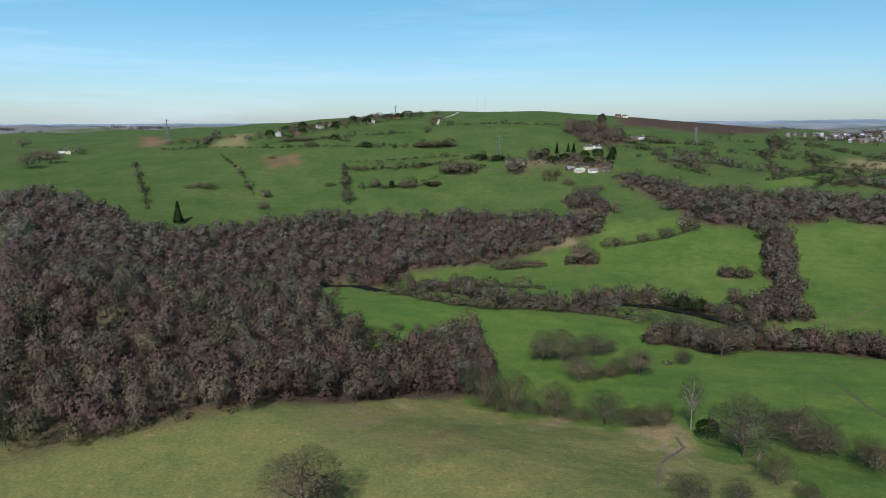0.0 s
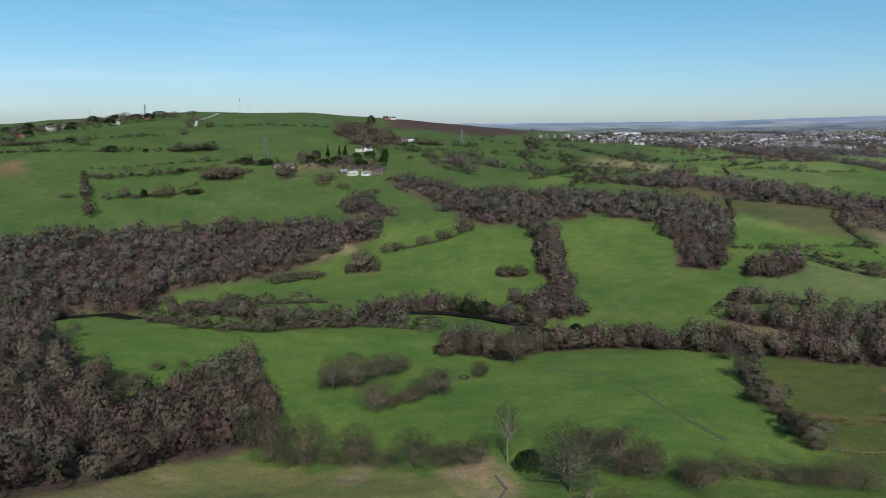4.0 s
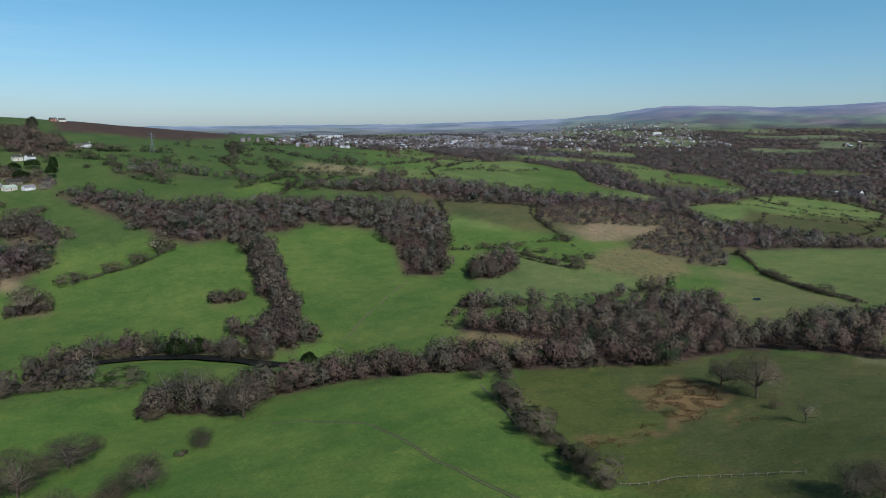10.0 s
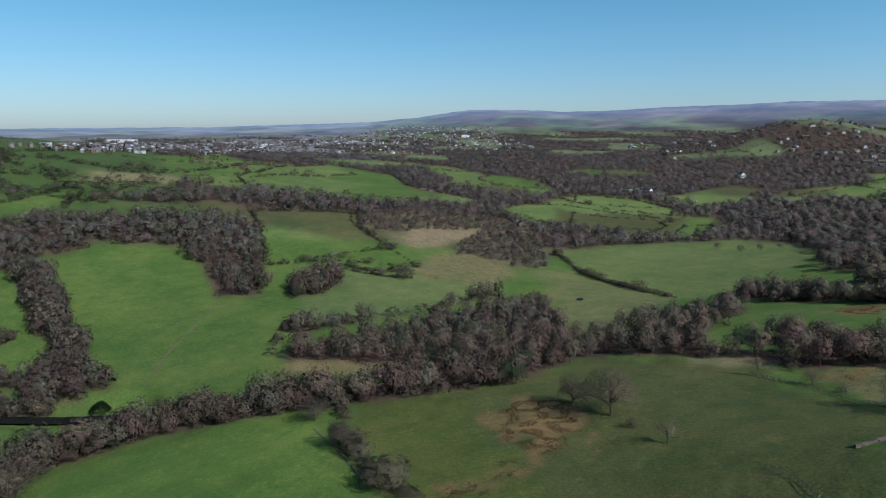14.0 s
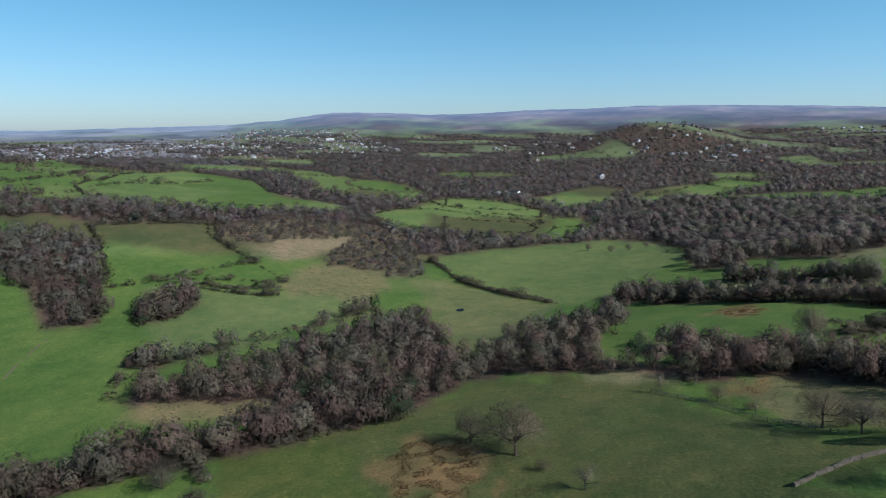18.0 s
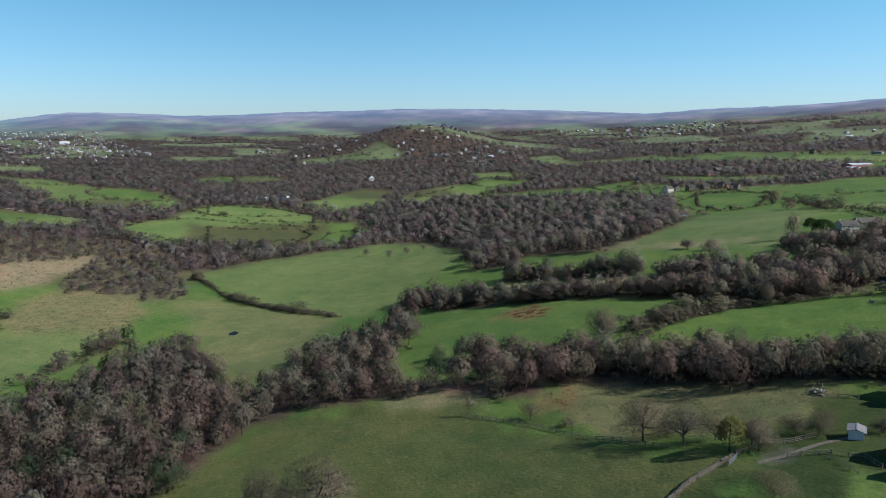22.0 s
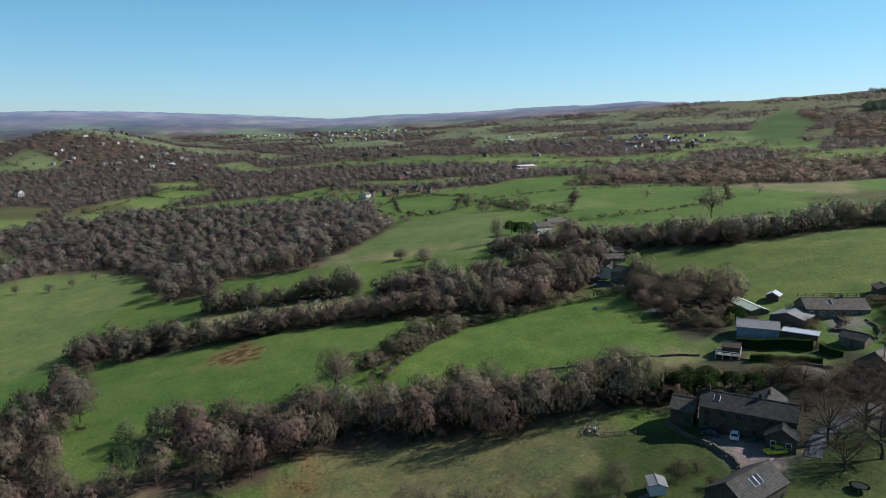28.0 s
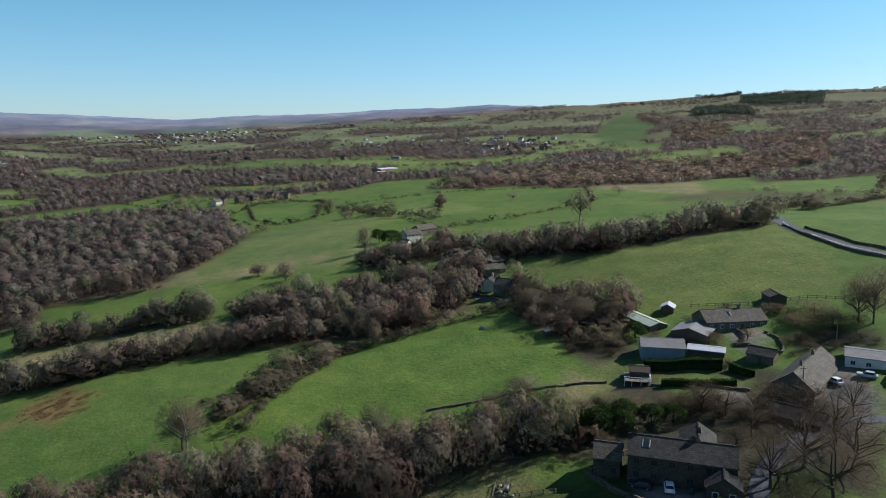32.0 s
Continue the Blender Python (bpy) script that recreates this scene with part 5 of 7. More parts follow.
hedge(2.4, (-3, 1066), (66, 1064), (180, 1035))
hedge(3.6, (-335, 983), (-362, 1132))
hedge(3.6, (177, 831), (249, 837), (284, 880), (338, 808), (374, 737))
hedge(3.6, (446, 964), (428, 845), (450, 802))
hedge(3.6, (376, 670), (462, 727), (482, 677))
hedge(3.6, (700, 1155), (451, 975), (414, 872))
hedge(3, (329, 705), (427, 748), (432, 694))
hedge(2.6, (423, 426), (427, 401), (445, 382))
hedge(2.6, (548, 289), (530, 257), (501, 207))
hedge(3, (726, 452), (731, 414), (756, 368))
hedge(2.6, (637, 337), (694, 301), (746, 260))
hedge(2.4, (347, 65), (360, 41), (372, 12))
hedge(3, (719, -158), (611, -144), (595, -178))
hedge(3, (620, -368), (588, -431), (547, -525))
hedge(2.4, (689, -249), (577, -168))
hedge(2.6, (713, -154), (645, -162), (568, -160))
hedge(3, (402, -358), (405, -312))
hedge(3, (984, -273), (1000, -378), (993, -512))
hedge(2.4, (51, 822), (11, 818), (-15, 796), (-66, 778))
hedge(2.4, (-292, 921), (-249, 845), (-218, 778), (-205, 753))
hedge(2.4, (-392, 965), (-300, 972), (-171, 948), (-108, 936))
hedge(2.4, (-121, 864), (-59, 871), (12, 870), (67, 855))
hedge(3.6, (220, 892), (258, 869), (263, 826))
hedge(3.6, (375, 978), (437, 945), (495, 926), (525, 838))
hedge(3.6, (466, 743), (523, 706), (610, 712))
hedge(3.6, (351, 864), (408, 820), (420, 758), (452, 734))
hedge(3.6, (500, 822), (589, 806), (796, 923))
hedge(3.6, (636, 746), (768, 785), (885, 771))
hedge(3, (383, -416), (387, -332), (387, -311))
hedge(3.1, (196, 238), (181, 218), (169, 201), (165, 190), (156, 175), (148, 164), (145, 156))
hedge(2.6, (221, 260), (204, 241))

hedge(3.0, (140, 571), (171, 571), (195, 575), (220, 592))
hedge(3.0, (46, 556), (65, 554), (84, 553))
hedge(2.6, (417, 418), (421, 389), (432, 368))
hedge(2.6, (348, 69), (353, 57), (364, 40), (373, 17))
hedge(2.2, (335, 66), (342, 57), (353, 45), (364, 25), (367, 12))
hedge(3.0, (-106, 832), (-63, 838), (-18, 837))
hedge(3.0, (-96, 780), (-55, 779), (-4, 781))
hedge(3.0, (24, 855), (61, 856), (104, 839))
hedge(3.0, (-37, 930), (14, 924))
hedge(3.0, (-119, 847), (-110, 793), (-102, 734))
hedge(3.0, (-232, 1010), (-170, 1006), (-106, 939))
hedge(3.0, (246, 945), (282, 909), (353, 906))
hedge(3.0, (385, 886), (425, 804), (467, 742))
hedge(3.0, (415, 784), (409, 721), (356, 665))
hedge(3.0, (252, 826), (264, 776), (286, 741))
hedge(3.0, (389, 865), (362, 742), (385, 686), (446, 651))
hedge(3.0, (512, 984), (516, 853), (578, 822))
hedge(2.4, (608, 335), (551, 290), (532, 264), (513, 234), (493, 202))
for kind, field in AREAS[-len(CLEAR):]:
    if kind == "green" and np.hypot(*(field.mean(0) - 78)) > 480:
        hedge(1.7, *[tuple(q) for q in field], tuple(field[0]))

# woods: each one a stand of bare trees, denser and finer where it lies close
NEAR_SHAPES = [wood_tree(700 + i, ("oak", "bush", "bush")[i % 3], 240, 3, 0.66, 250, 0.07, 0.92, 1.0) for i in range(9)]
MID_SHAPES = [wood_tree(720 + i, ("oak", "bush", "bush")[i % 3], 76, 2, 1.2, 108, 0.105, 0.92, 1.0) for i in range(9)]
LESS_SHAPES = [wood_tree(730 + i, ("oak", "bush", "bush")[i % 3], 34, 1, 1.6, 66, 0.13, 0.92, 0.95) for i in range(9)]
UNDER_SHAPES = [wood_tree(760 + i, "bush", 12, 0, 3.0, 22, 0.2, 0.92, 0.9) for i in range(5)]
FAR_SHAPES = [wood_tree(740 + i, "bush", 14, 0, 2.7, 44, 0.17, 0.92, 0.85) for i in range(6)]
TINTS = np.array([(0.180, 0.130, 0.098), (0.180, 0.144, 0.098), (0.184, 0.122, 0.096), (0.188, 0.158, 0.112), (0.178, 0.158, 0.09), (0.22, 0.188, 0.134)])


def wood_area(poly):
    x, y = poly.T
    return abs(np.dot(x, np.roll(y, 1)) - np.dot(y, np.roll(x, 1))) / 2


def wood_places(poly, step, tall, rng, keep=None):
    lo, hi = poly.min(0), poly.max(0)
    gx, gy = np.meshgrid(np.arange(lo[0], hi[0], step), np.arange(lo[1], hi[1], step))
    x, y = gx.ravel() + rng.uniform(-0.5, 0.5, gx.size) * step, gy.ravel() + rng.uniform(-0.5, 0.5, gx.size) * step
    stray = 2.0 if wood_area(poly) / max(1, np.ptp(poly, 0).max()) < 26 else 6.5
    ok = inside(x + stray * soft_noise(x, y, 38, 45), y + stray * soft_noise(x, y, 38, 46), poly)
    for field in CLEAR:
        ok &= ~inside(x, y, field)
    if keep is not None:
        ok &= keep(x, y)
    x, y = x[ok], y[ok]
    if not len(x):
        return []
    z = top_of(x, y) - 0.2
    patch, ivy, rise = soft_noise(x, y, 60, 41), soft_noise(x, y, 90, 43), soft_noise(x, y, 48, 44)
    out = []
    for i in range(len(x)):
        h = tall * rng.uniform(0.62, 1.16) * (1 + 0.16 * rise[i])
        t = TINTS[min(5, max(0, int(2.5 + 1.6 * patch[i] + rng.normal() * 0.9)))] * rng.uniform(0.7, 1.22)
        if rng.random() < (0.16 if ivy[i] > 0.75 else 0.025):
            t = np.array((0.05, 0.066, 0.034)) * rng.uniform(0.7, 1.3)
        out.append((x[i], y[i], z[i], h, h * rng.uniform(0.6, 1.02), t))
    return out


def add_wood(name, label, shapes, places, rng):
    if places:
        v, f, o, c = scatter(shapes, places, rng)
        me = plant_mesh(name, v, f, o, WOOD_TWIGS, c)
        tagged(new(name, me), label, "woodland", kind="stuff")


def plant_woods():
    done = []
    for i, (kind, poly) in enumerate(AREAS):
        if kind not in WOODED:
            continue
        rng = np.random.default_rng(500 + i)
        r = np.hypot(*(poly.mean(0) - 78))
        tall = {"wood": 11.8 if r < 430 else 13.0, "scrub": 6.5, "plantation": 15}[kind]
        near = r < 430
        earlier = list(done)

        def free(x, y):
            ok = np.ones(x.shape, bool)
            for q in earlier:
                ok &= ~inside(x, y, q)
            return ok

        slim = len(poly) > 3 and wood_area(poly) / max(1, np.ptp(poly, 0).max()) < 26
        step = (5.2 if slim and r < 700 else 7.5 if near else 8.9 if r < 900 else 14) * (1 if kind == "wood" else 0.85)
        places = wood_places(poly, step, tall, rng, free)
        label = "bare grey-brown broadleaf wood in early spring"
        if kind == "plantation":
            places = [(x, y, z, h, h, np.array((0.07, 0.085, 0.06))) for x, y, z, h, w, t in places]
            add_wood("plantation", "dark conifer plantation along the hilltop", FAR_SHAPES, places, rng)
            done.append(poly)
            continue
        if r > 900:
            add_wood("far_woodland", label, SMALL_SHAPES, [(x, y, z - 1.5, h, h * 1.5, t) for x, y, z, h, w, t in places], rng)
            done.append(poly)
            continue
        low = wood_places(poly, 4.6 if slim and r < 480 else 8.2 if r < 700 else 13.0, 5.2 if slim and r < 480 else 3.8, rng, free)
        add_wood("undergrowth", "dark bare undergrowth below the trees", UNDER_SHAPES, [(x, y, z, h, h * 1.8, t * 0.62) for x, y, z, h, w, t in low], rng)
        add_wood("woodland", label, NEAR_SHAPES, [(*p[:5], p[5] * np.array((0.98, 1.02, 1.0))) for p in places if math.hypot(p[0] - 78, p[1] - 78) < 312], rng)
        # farther stands turn greyer and bluer, distance haze put into the tint
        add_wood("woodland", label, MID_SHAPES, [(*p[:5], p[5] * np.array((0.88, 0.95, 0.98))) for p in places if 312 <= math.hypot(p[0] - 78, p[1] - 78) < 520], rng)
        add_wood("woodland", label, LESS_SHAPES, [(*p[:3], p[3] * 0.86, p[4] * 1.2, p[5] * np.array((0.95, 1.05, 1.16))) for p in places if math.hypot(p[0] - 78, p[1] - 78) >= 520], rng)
        done.append(poly)
    # the wooded country beyond
    rng = np.random.default_rng(77)
    drawn = [p for k, p in AREAS]

    def open_country(x, y):
        r, a = polar(x, y)
        ok = (far_wood(x, y) > 0) & (a > -50) & (a < 165)
        for q in drawn:
            ok &= ~inside(x, y, q)
        return ok

    for r0, r1, step, shapes, tall in ((610, 1170, 10.4, SMALL_SHAPES, 11.0), (1170, 1950, 13.0, SMALL_SHAPES, 9.5), (1950, 3050, 20.0, SMALL_SHAPES, 10)):
        box = np.array([(78 - r1, 78 - r1), (78 + r1, 78 - r1), (78 + r1, 78 + r1), (78 - r1, 78 + r1)], float)
        places = wood_places(box, step, tall, rng, lambda x, y: open_country(x, y) & (polar(x, y)[0] > r0) & (polar(x, y)[0] < r1))
        # bluer twigs out here: the haze in between is put into their colour
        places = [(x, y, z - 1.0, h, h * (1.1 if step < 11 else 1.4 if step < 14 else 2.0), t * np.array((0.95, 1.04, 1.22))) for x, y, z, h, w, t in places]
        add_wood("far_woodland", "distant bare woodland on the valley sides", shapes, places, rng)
    # the far hedgerows with their trees
    for r0, r1, step in ((600, 1250, 6.0), (1250, 2000, 9.0), (2000, 3050, 16.0)):
        box = np.array([(78 - r1, 78 - r1), (78 + r1, 78 - r1), (78 + r1, 78 + r1), (78 - r1, 78 + r1)], float)

        def row(x, y):
            r, a = polar(x, y)
            ok = (r > r0) & (r < r1) & (a > 30) & (a < 158) & (far_wood(x, y) < 0.05)
            idx = np.nonzero(ok)[0]
            ok[idx] = fields(x[idx], y[idx])[1] < step * 0.42
            for q in drawn:
                ok &= ~inside(x, y, q)
            return ok & (height(x, y) < 235)

        places = [(x, y, z - 0.5, h, h * 1.7, t) for x, y, z, h, w, t in wood_places(box, step, 5.5, rng, row) if rng.random() < 0.8]
        places = [(x, y, z, h * 2, w * 1.5, t) if rng.random() < 0.18 else (x, y, z, h, w, t) for x, y, z, h, w, t in places]
        add_wood("far_hedgerow", "distant hedgerows with bare trees between fields", SMALL_SHAPES, places, rng)


plant_woods()


# ---- building materials ----
def slate_material(name, colour, course=0.32, upright=False):
    """Slates or sheets in courses, uneven in shade."""
    m, nt, b = material(name, 0.75)
    tc = nt.nodes.new("ShaderNodeTexCoord")
    br = nt.nodes.new("ShaderNodeTexBrick")
    for k, v in (("Scale", 1.0), ("Mortar Size", 0.03), ("Brick Width", course * 1.5), ("Row Height", course), ("Bias", -0.1)):
        br.inputs[k].default_value = v
    br.inputs["Color1"].default_value = (*[c * 0.75 for c in colour], 1)
    br.inputs["Color2"].default_value = (*[c * 1.25 for c in colour], 1)
    br.inputs["Mortar"].default_value = (*[c * 0.4 for c in colour], 1)
    if upright:
        cut, put = nt.nodes.new("ShaderNodeSeparateXYZ"), nt.nodes.new("ShaderNodeCombineXYZ")
        both = nt.nodes.new("ShaderNodeMath")
        nt.links.new(tc.outputs["Object"], cut.inputs[0])
        nt.links.new(cut.outputs[0], both.inputs[0])
        nt.links.new(cut.outputs[1], both.inputs[1])
        nt.links.new(both.outputs[0], put.inputs[0])
        nt.links.new(cut.outputs[2], put.inputs[1])
        nt.links.new(put.outputs[0], br.inputs["Vector"])
    else:
        nt.links.new(tc.outputs["Object"], br.inputs["Vector"])
    c = mix(nt, "MULTIPLY", 1.0, br.outputs["Color"], ramp(nt, noise_node(nt, 0.7, 4.0), (0.3, (0.65, 0.66, 0.62)), (0.7, (1.2, 1.18, 1.1))))
    nt.links.new(c, b.inputs["Base Color"])
    bump(nt, b, br.outputs["Fac"], 0.4, 0.03)
    return m


STONE = slate_material("gritstone", (0.19, 0.16, 0.12), 0.28, True)
# darker copy of the stone, shade on the farm's walls put into its colour
DARK_STONE = slate_material("darkened_stone", (0.085, 0.074, 0.06), 0.26, True)
SLATE = slate_material("stone_slates", (0.06, 0.055, 0.05), 0.36)
PALE_SLATE = slate_material("pale_slates", (0.115, 0.10, 0.082), 0.34)
RENDER = plain("white_render", (0.62, 0.61, 0.57), 0.85, 0.08, 0.8)
CREAM = plain("cream_render", (0.55, 0.50, 0.40), 0.85, 0.1, 0.8)
BRICK = plain("red_brick", (0.24, 0.11, 0.075), 0.85, 0.2, 2.0)
SHEET_BLUE = plain("blue_grey_cladding", (0.20, 0.24, 0.29), 0.5, 0.12, 0.6)
SHEET_PALE = plain("pale_roof_sheets", (0.36, 0.40, 0.31), 0.8, 0.15, 0.5)
SHEET_WHITE = plain("white_roof_sheets", (0.46, 0.47, 0.48), 0.75, 0.06, 0.5)
SHEET_GREY = plain("grey_roof_sheets", (0.20, 0.19, 0.18), 0.8, 0.15, 0.7)
PLANKS = plain("dark_weathered_boards", (0.085, 0.065, 0.05), 0.85, 0.25, 3.0)
RAIL_WOOD = plain("grey_weathered_wood", (0.21, 0.175, 0.13), 0.85, 0.25, 4.0, per_object=0.3)
PANE = plain("window_glass", (0.03, 0.035, 0.04), 0.06, 0.2, 1.0)
FRAME = plain("white_window_frames", (0.75, 0.75, 0.73), 0.5, 0.05, 2.0)
STEEL = plain("galvanised_steel", (0.30, 0.32, 0.33), 0.45, 0.1, 2.0, metal=0.6)
ROAD = plain("worn_asphalt", (0.105, 0.105, 0.108), 0.85, 0.18, 0.5, bumps=0.2)
PAINT_WHITE = plain("road_paint", (0.7, 0.7, 0.68), 0.7, 0.1, 2.0)
WALL_STONE = plain("drystone", (0.115, 0.097, 0.07), 0.92, 0.35, 1.2, bumps=0.5)
RUBBER = plain("tyre_rubber", (0.02, 0.02, 0.021), 0.8, 0.1, 4.0)
ALLOY = plain("wheel_alloy", (0.5, 0.5, 0.52), 0.3, 0.1, 4.0, metal=0.8)
LAMP = plain("lamp_glass", (0.7, 0.7, 0.66), 0.1, 0.05, 3.0)
TINTED, _nt, _b = material("house_paint", 0.85)
_a = _nt.nodes.new("ShaderNodeAttribute")
_a.attribute_name = "tint"
_nt.links.new(_a.outputs["Color"], _b.inputs["Base Color"])


def part(name, bm, mat, parent, label=""):
    """Links a bmesh as one mesh under a thing or a part."""
    me = bpy.data.meshes.new(name)
    bm.to_mesh(me)
    bm.free()
    me.materials.append(mat)
    o = new(name, me)
    o.parent = parent
    if label:
        o["label"] = label
    return o


def boxes(*list_of):
    """Boxes given by their two corners, in one bmesh."""
    bm = bmesh.new()
    for (x0, y0, z0), (x1, y1, z1) in list_of:
        v = [bm.verts.new(p) for p in ((x0, y0, z0), (x1, y0, z0), (x1, y1, z0), (x0, y1, z0), (x0, y0, z1), (x1, y0, z1), (x1, y1, z1), (x0, y1, z1))]
        for f in ((0, 3, 2, 1), (4, 5, 6, 7), (0, 1, 5, 4), (1, 2, 6, 5), (2, 3, 7, 6), (3, 0, 4, 7)):
            bm.faces.new([v[i] for i in f])
    return bm


def bevelled(bm, width):
    bmesh.ops.bevel(bm, geom=list(bm.edges), offset=width, segments=1, affect="EDGES")
    return bm


def prism(outline, x0, x1):
    """An outline in y, z drawn out along x."""
    bm = bmesh.new()
    a, b = [bm.verts.new((x0, y, z)) for y, z in outline], [bm.verts.new((x1, y, z)) for y, z in outline]
    n = len(outline)
    bm.faces.new(a[::-1])
    bm.faces.new(b)
    for i in range(n):
        bm.faces.new((a[i], a[(i + 1) % n], b[(i + 1) % n], b[i]))
    bmesh.ops.recalc_face_normals(bm, faces=bm.faces[:])
    return bm


def window(parent, x, y, z, w, h, side, frame_mat=None):
    """A window on a wall: side 'f' (-y), 'b' (+y), 'l' (-x), 'r' (+x)."""
    t = 0.07
    if side in "fb":
        s = -1 if side == "f" else 1
        bar = lambda a, b, c, d: ((a, y - 0.02 if s > 0 else y - 0.05, c), (b, y + 0.05 if s > 0 else y + 0.02, d))
        frame_bm = boxes(bar(x - w / 2, x + w / 2, z, z + t), bar(x - w / 2, x + w / 2, z + h - t, z + h), bar(x - w / 2, x - w / 2 + t, z + t, z + h - t), bar(x + w / 2 - t, x + w / 2, z + t, z + h - t), bar(x - t / 2, x + t / 2, z + t, z + h - t))
        pane_bm = boxes(((x - w / 2 + t, y - 0.015, z + t), (x + w / 2 - t, y + 0.015, z + h - t)))
    else:
        s = -1 if side == "l" else 1
        bar = lambda a, b, c, d: ((x - 0.02 if s > 0 else x - 0.05, a, c), (x + 0.05 if s > 0 else x + 0.02, b, d))
        frame_bm = boxes(bar(y - w / 2, y + w / 2, z, z + t), bar(y - w / 2, y + w / 2, z + h - t, z + h), bar(y - w / 2, y - w / 2 + t, z + t, z + h - t), bar(y + w / 2 - t, y + w / 2, z + t, z + h - t))
        pane_bm = boxes(((x - 0.015, y - w / 2 + t, z + t), (x + 0.015, y + w / 2 - t, z + h - t)))
    f = part("window", frame_bm, frame_mat or FRAME, parent)
    part("pane", pane_bm, PANE, f)


def house(name, label, category, x, y, turn, length, width, eaves, rise, wall, roof, chimneys=(), wins=0, floors=1, door=True, skylights=(), sink=0.5, z=None, group="", gable_wins=False, big_door=False):
    """A gabled building: x, y its middle, turn the bearing of its ridge, in metres and degrees."""
    z = float(top_of(x, y)) if z is None else z
    base = tagged(new(name), label, category, group=group)
    base.matrix_world = pose(x, y, z, 0, 0, 90 - turn)
    hl, hw = length / 2, width / 2
    part("wall", prism([(-hw, -sink), (hw, -sink), (hw, eaves), (0, eaves + rise), (-hw, eaves)], -hl, hl), wall, base)
    o, th = 0.35, 0.16
    k = rise / hw
    for s in (-1, 1):
        low = eaves - o * k
        out = [(0, eaves + rise + 0.03), (s * (hw + o), low + 0.03), (s * (hw + o), low + 0.03 + th), (0, eaves + rise + 0.03 + th)]
        part("roof_slope", prism(out, -hl - 0.25, hl + 0.25), roof, base)
    part("ridge", boxes(((-hl - 0.25, -0.13, eaves + rise + th - 0.02), (hl + 0.25, 0.13, eaves + rise + th + 0.09))), roof, base)
    for c in chimneys:
        top = eaves + rise + 1.1
        ch = part("chimney", bevelled(boxes(((c - 0.35, -0.3, eaves + rise * 0.5), (c + 0.35, 0.3, top))), 0.03), wall, base)
        part("chimney_pot", boxes(((c - 0.24, -0.1, top), (c - 0.04, 0.1, top + 0.35)), ((c + 0.04, -0.1, top), (c + 0.24, 0.1, top + 0.3))), BRICK, ch)
    for s, y0 in (("f", -hw), ("b", hw)):
        for fl in range(floors):
            for i in range(wins):
                xx = -hl + length * (i + 0.5) / max(1, wins)
                if door and fl == 0 and i == wins // 2:
                    d = part("door", boxes(((xx - 0.45, y0 - 0.04, 0), (xx + 0.45, y0 + 0.04, 2.0))), PLANKS if wall is not RENDER else FRAME, base)
                    part("door_handle", boxes(((xx + 0.3, y0 - 0.08, 0.95), (xx + 0.36, y0 + 0.08, 1.05))), STEEL, d)
                elif eaves > 2.0:
                    window(base, xx, y0, 0.9 + 2.5 * fl, 1.1, 1.1, s, PLANKS if wall is DARK_STONE else None)
    if gable_wins:
        for s, x0 in (("l", -hl), ("r", hl)):
            for fl in range(floors):
                window(base, x0, -0.25 * width, 0.9 + 2.5 * fl, 1.0, 1.1, s)
                window(base, x0, 0.25 * width, 0.9 + 2.5 * fl, 1.0, 1.1, s)
    if big_door:
        part("barn_door", boxes(((-1.6, -hw - 0.06, 0), (-0.02, -hw + 0.03, min(3.0, eaves - 0.2))), ((0.02, -hw - 0.06, 0), (1.6, -hw + 0.03, min(3.0, eaves - 0.2)))), PLANKS, base)
    for c, s in skylights:
        m, e = (0.45 * s * hw), eaves + rise * 0.55
        out = [(s * hw * 0.25, eaves + rise * 0.75 + 0.22), (s * hw * 0.62, eaves + rise * 0.38 + 0.22), (s * hw * 0.62, eaves + rise * 0.38 + 0.30), (s * hw * 0.25, eaves + rise * 0.75 + 0.30)]
        sk = part("skylight", prism(out, c - 0.65, c + 0.65), FRAME, base)
        out = [(a, b + 0.03) for a, b in out]
        part("skylight_pane", prism(out, c - 0.55, c + 0.55), PANE, sk)
    return base


# ---- the farm below the drone's last stretch ----
house("farmhouse", "long dark stone farmhouse with a slate roof above a yard", "house", 235.9, 18.5, 54, 18.0, 7.4, 5.0, 2.2, DARK_STONE, SLATE, chimneys=(-2.0, 8.0), wins=6, floors=2, skylights=((6.0, 1),), z=70.7)
house("farm_wing", "pale-roofed stone wing at the end of the farmhouse", "house", 246.6, 25.4, 54, 4.8, 5.6, 3.5, 1.9, DARK_STONE, PALE_SLATE, wins=2, floors=1, z=70.0)
house("rear_wing", "hipped stone wing behind the farmhouse", "house", 238.0, 10.5, 324, 8.0, 6.0, 4.0, 1.9, DARK_STONE, SLATE, chimneys=(1.0,), wins=2, z=70.9)
house("cottage_annexe", "small gabled stone annexe in front of the farmhouse", "house", 227.3, 18.9, 324, 5.2, 5.4, 2.7, 1.7, DARK_STONE, SLATE, wins=1, gable_wins=True, z=71.0)
house("barn_house", "converted stone barn with roof lights and slate roof", "house", 216.6, 39.6, 347, 13.0, 7.2, 3.4, 2.4, DARK_STONE, SLATE, wins=4, floors=1, skylights=((-0.6, 1), (0.8, 1)), z=69.2, gable_wins=True)
house("barn_lean_to", "low dark-roofed stone lean-to against the barn", "outbuilding", 211.6, 44.6, 77, 5.4, 4.8, 2.4, 1.5, DARK_STONE, SLATE, wins=1, z=68.9)
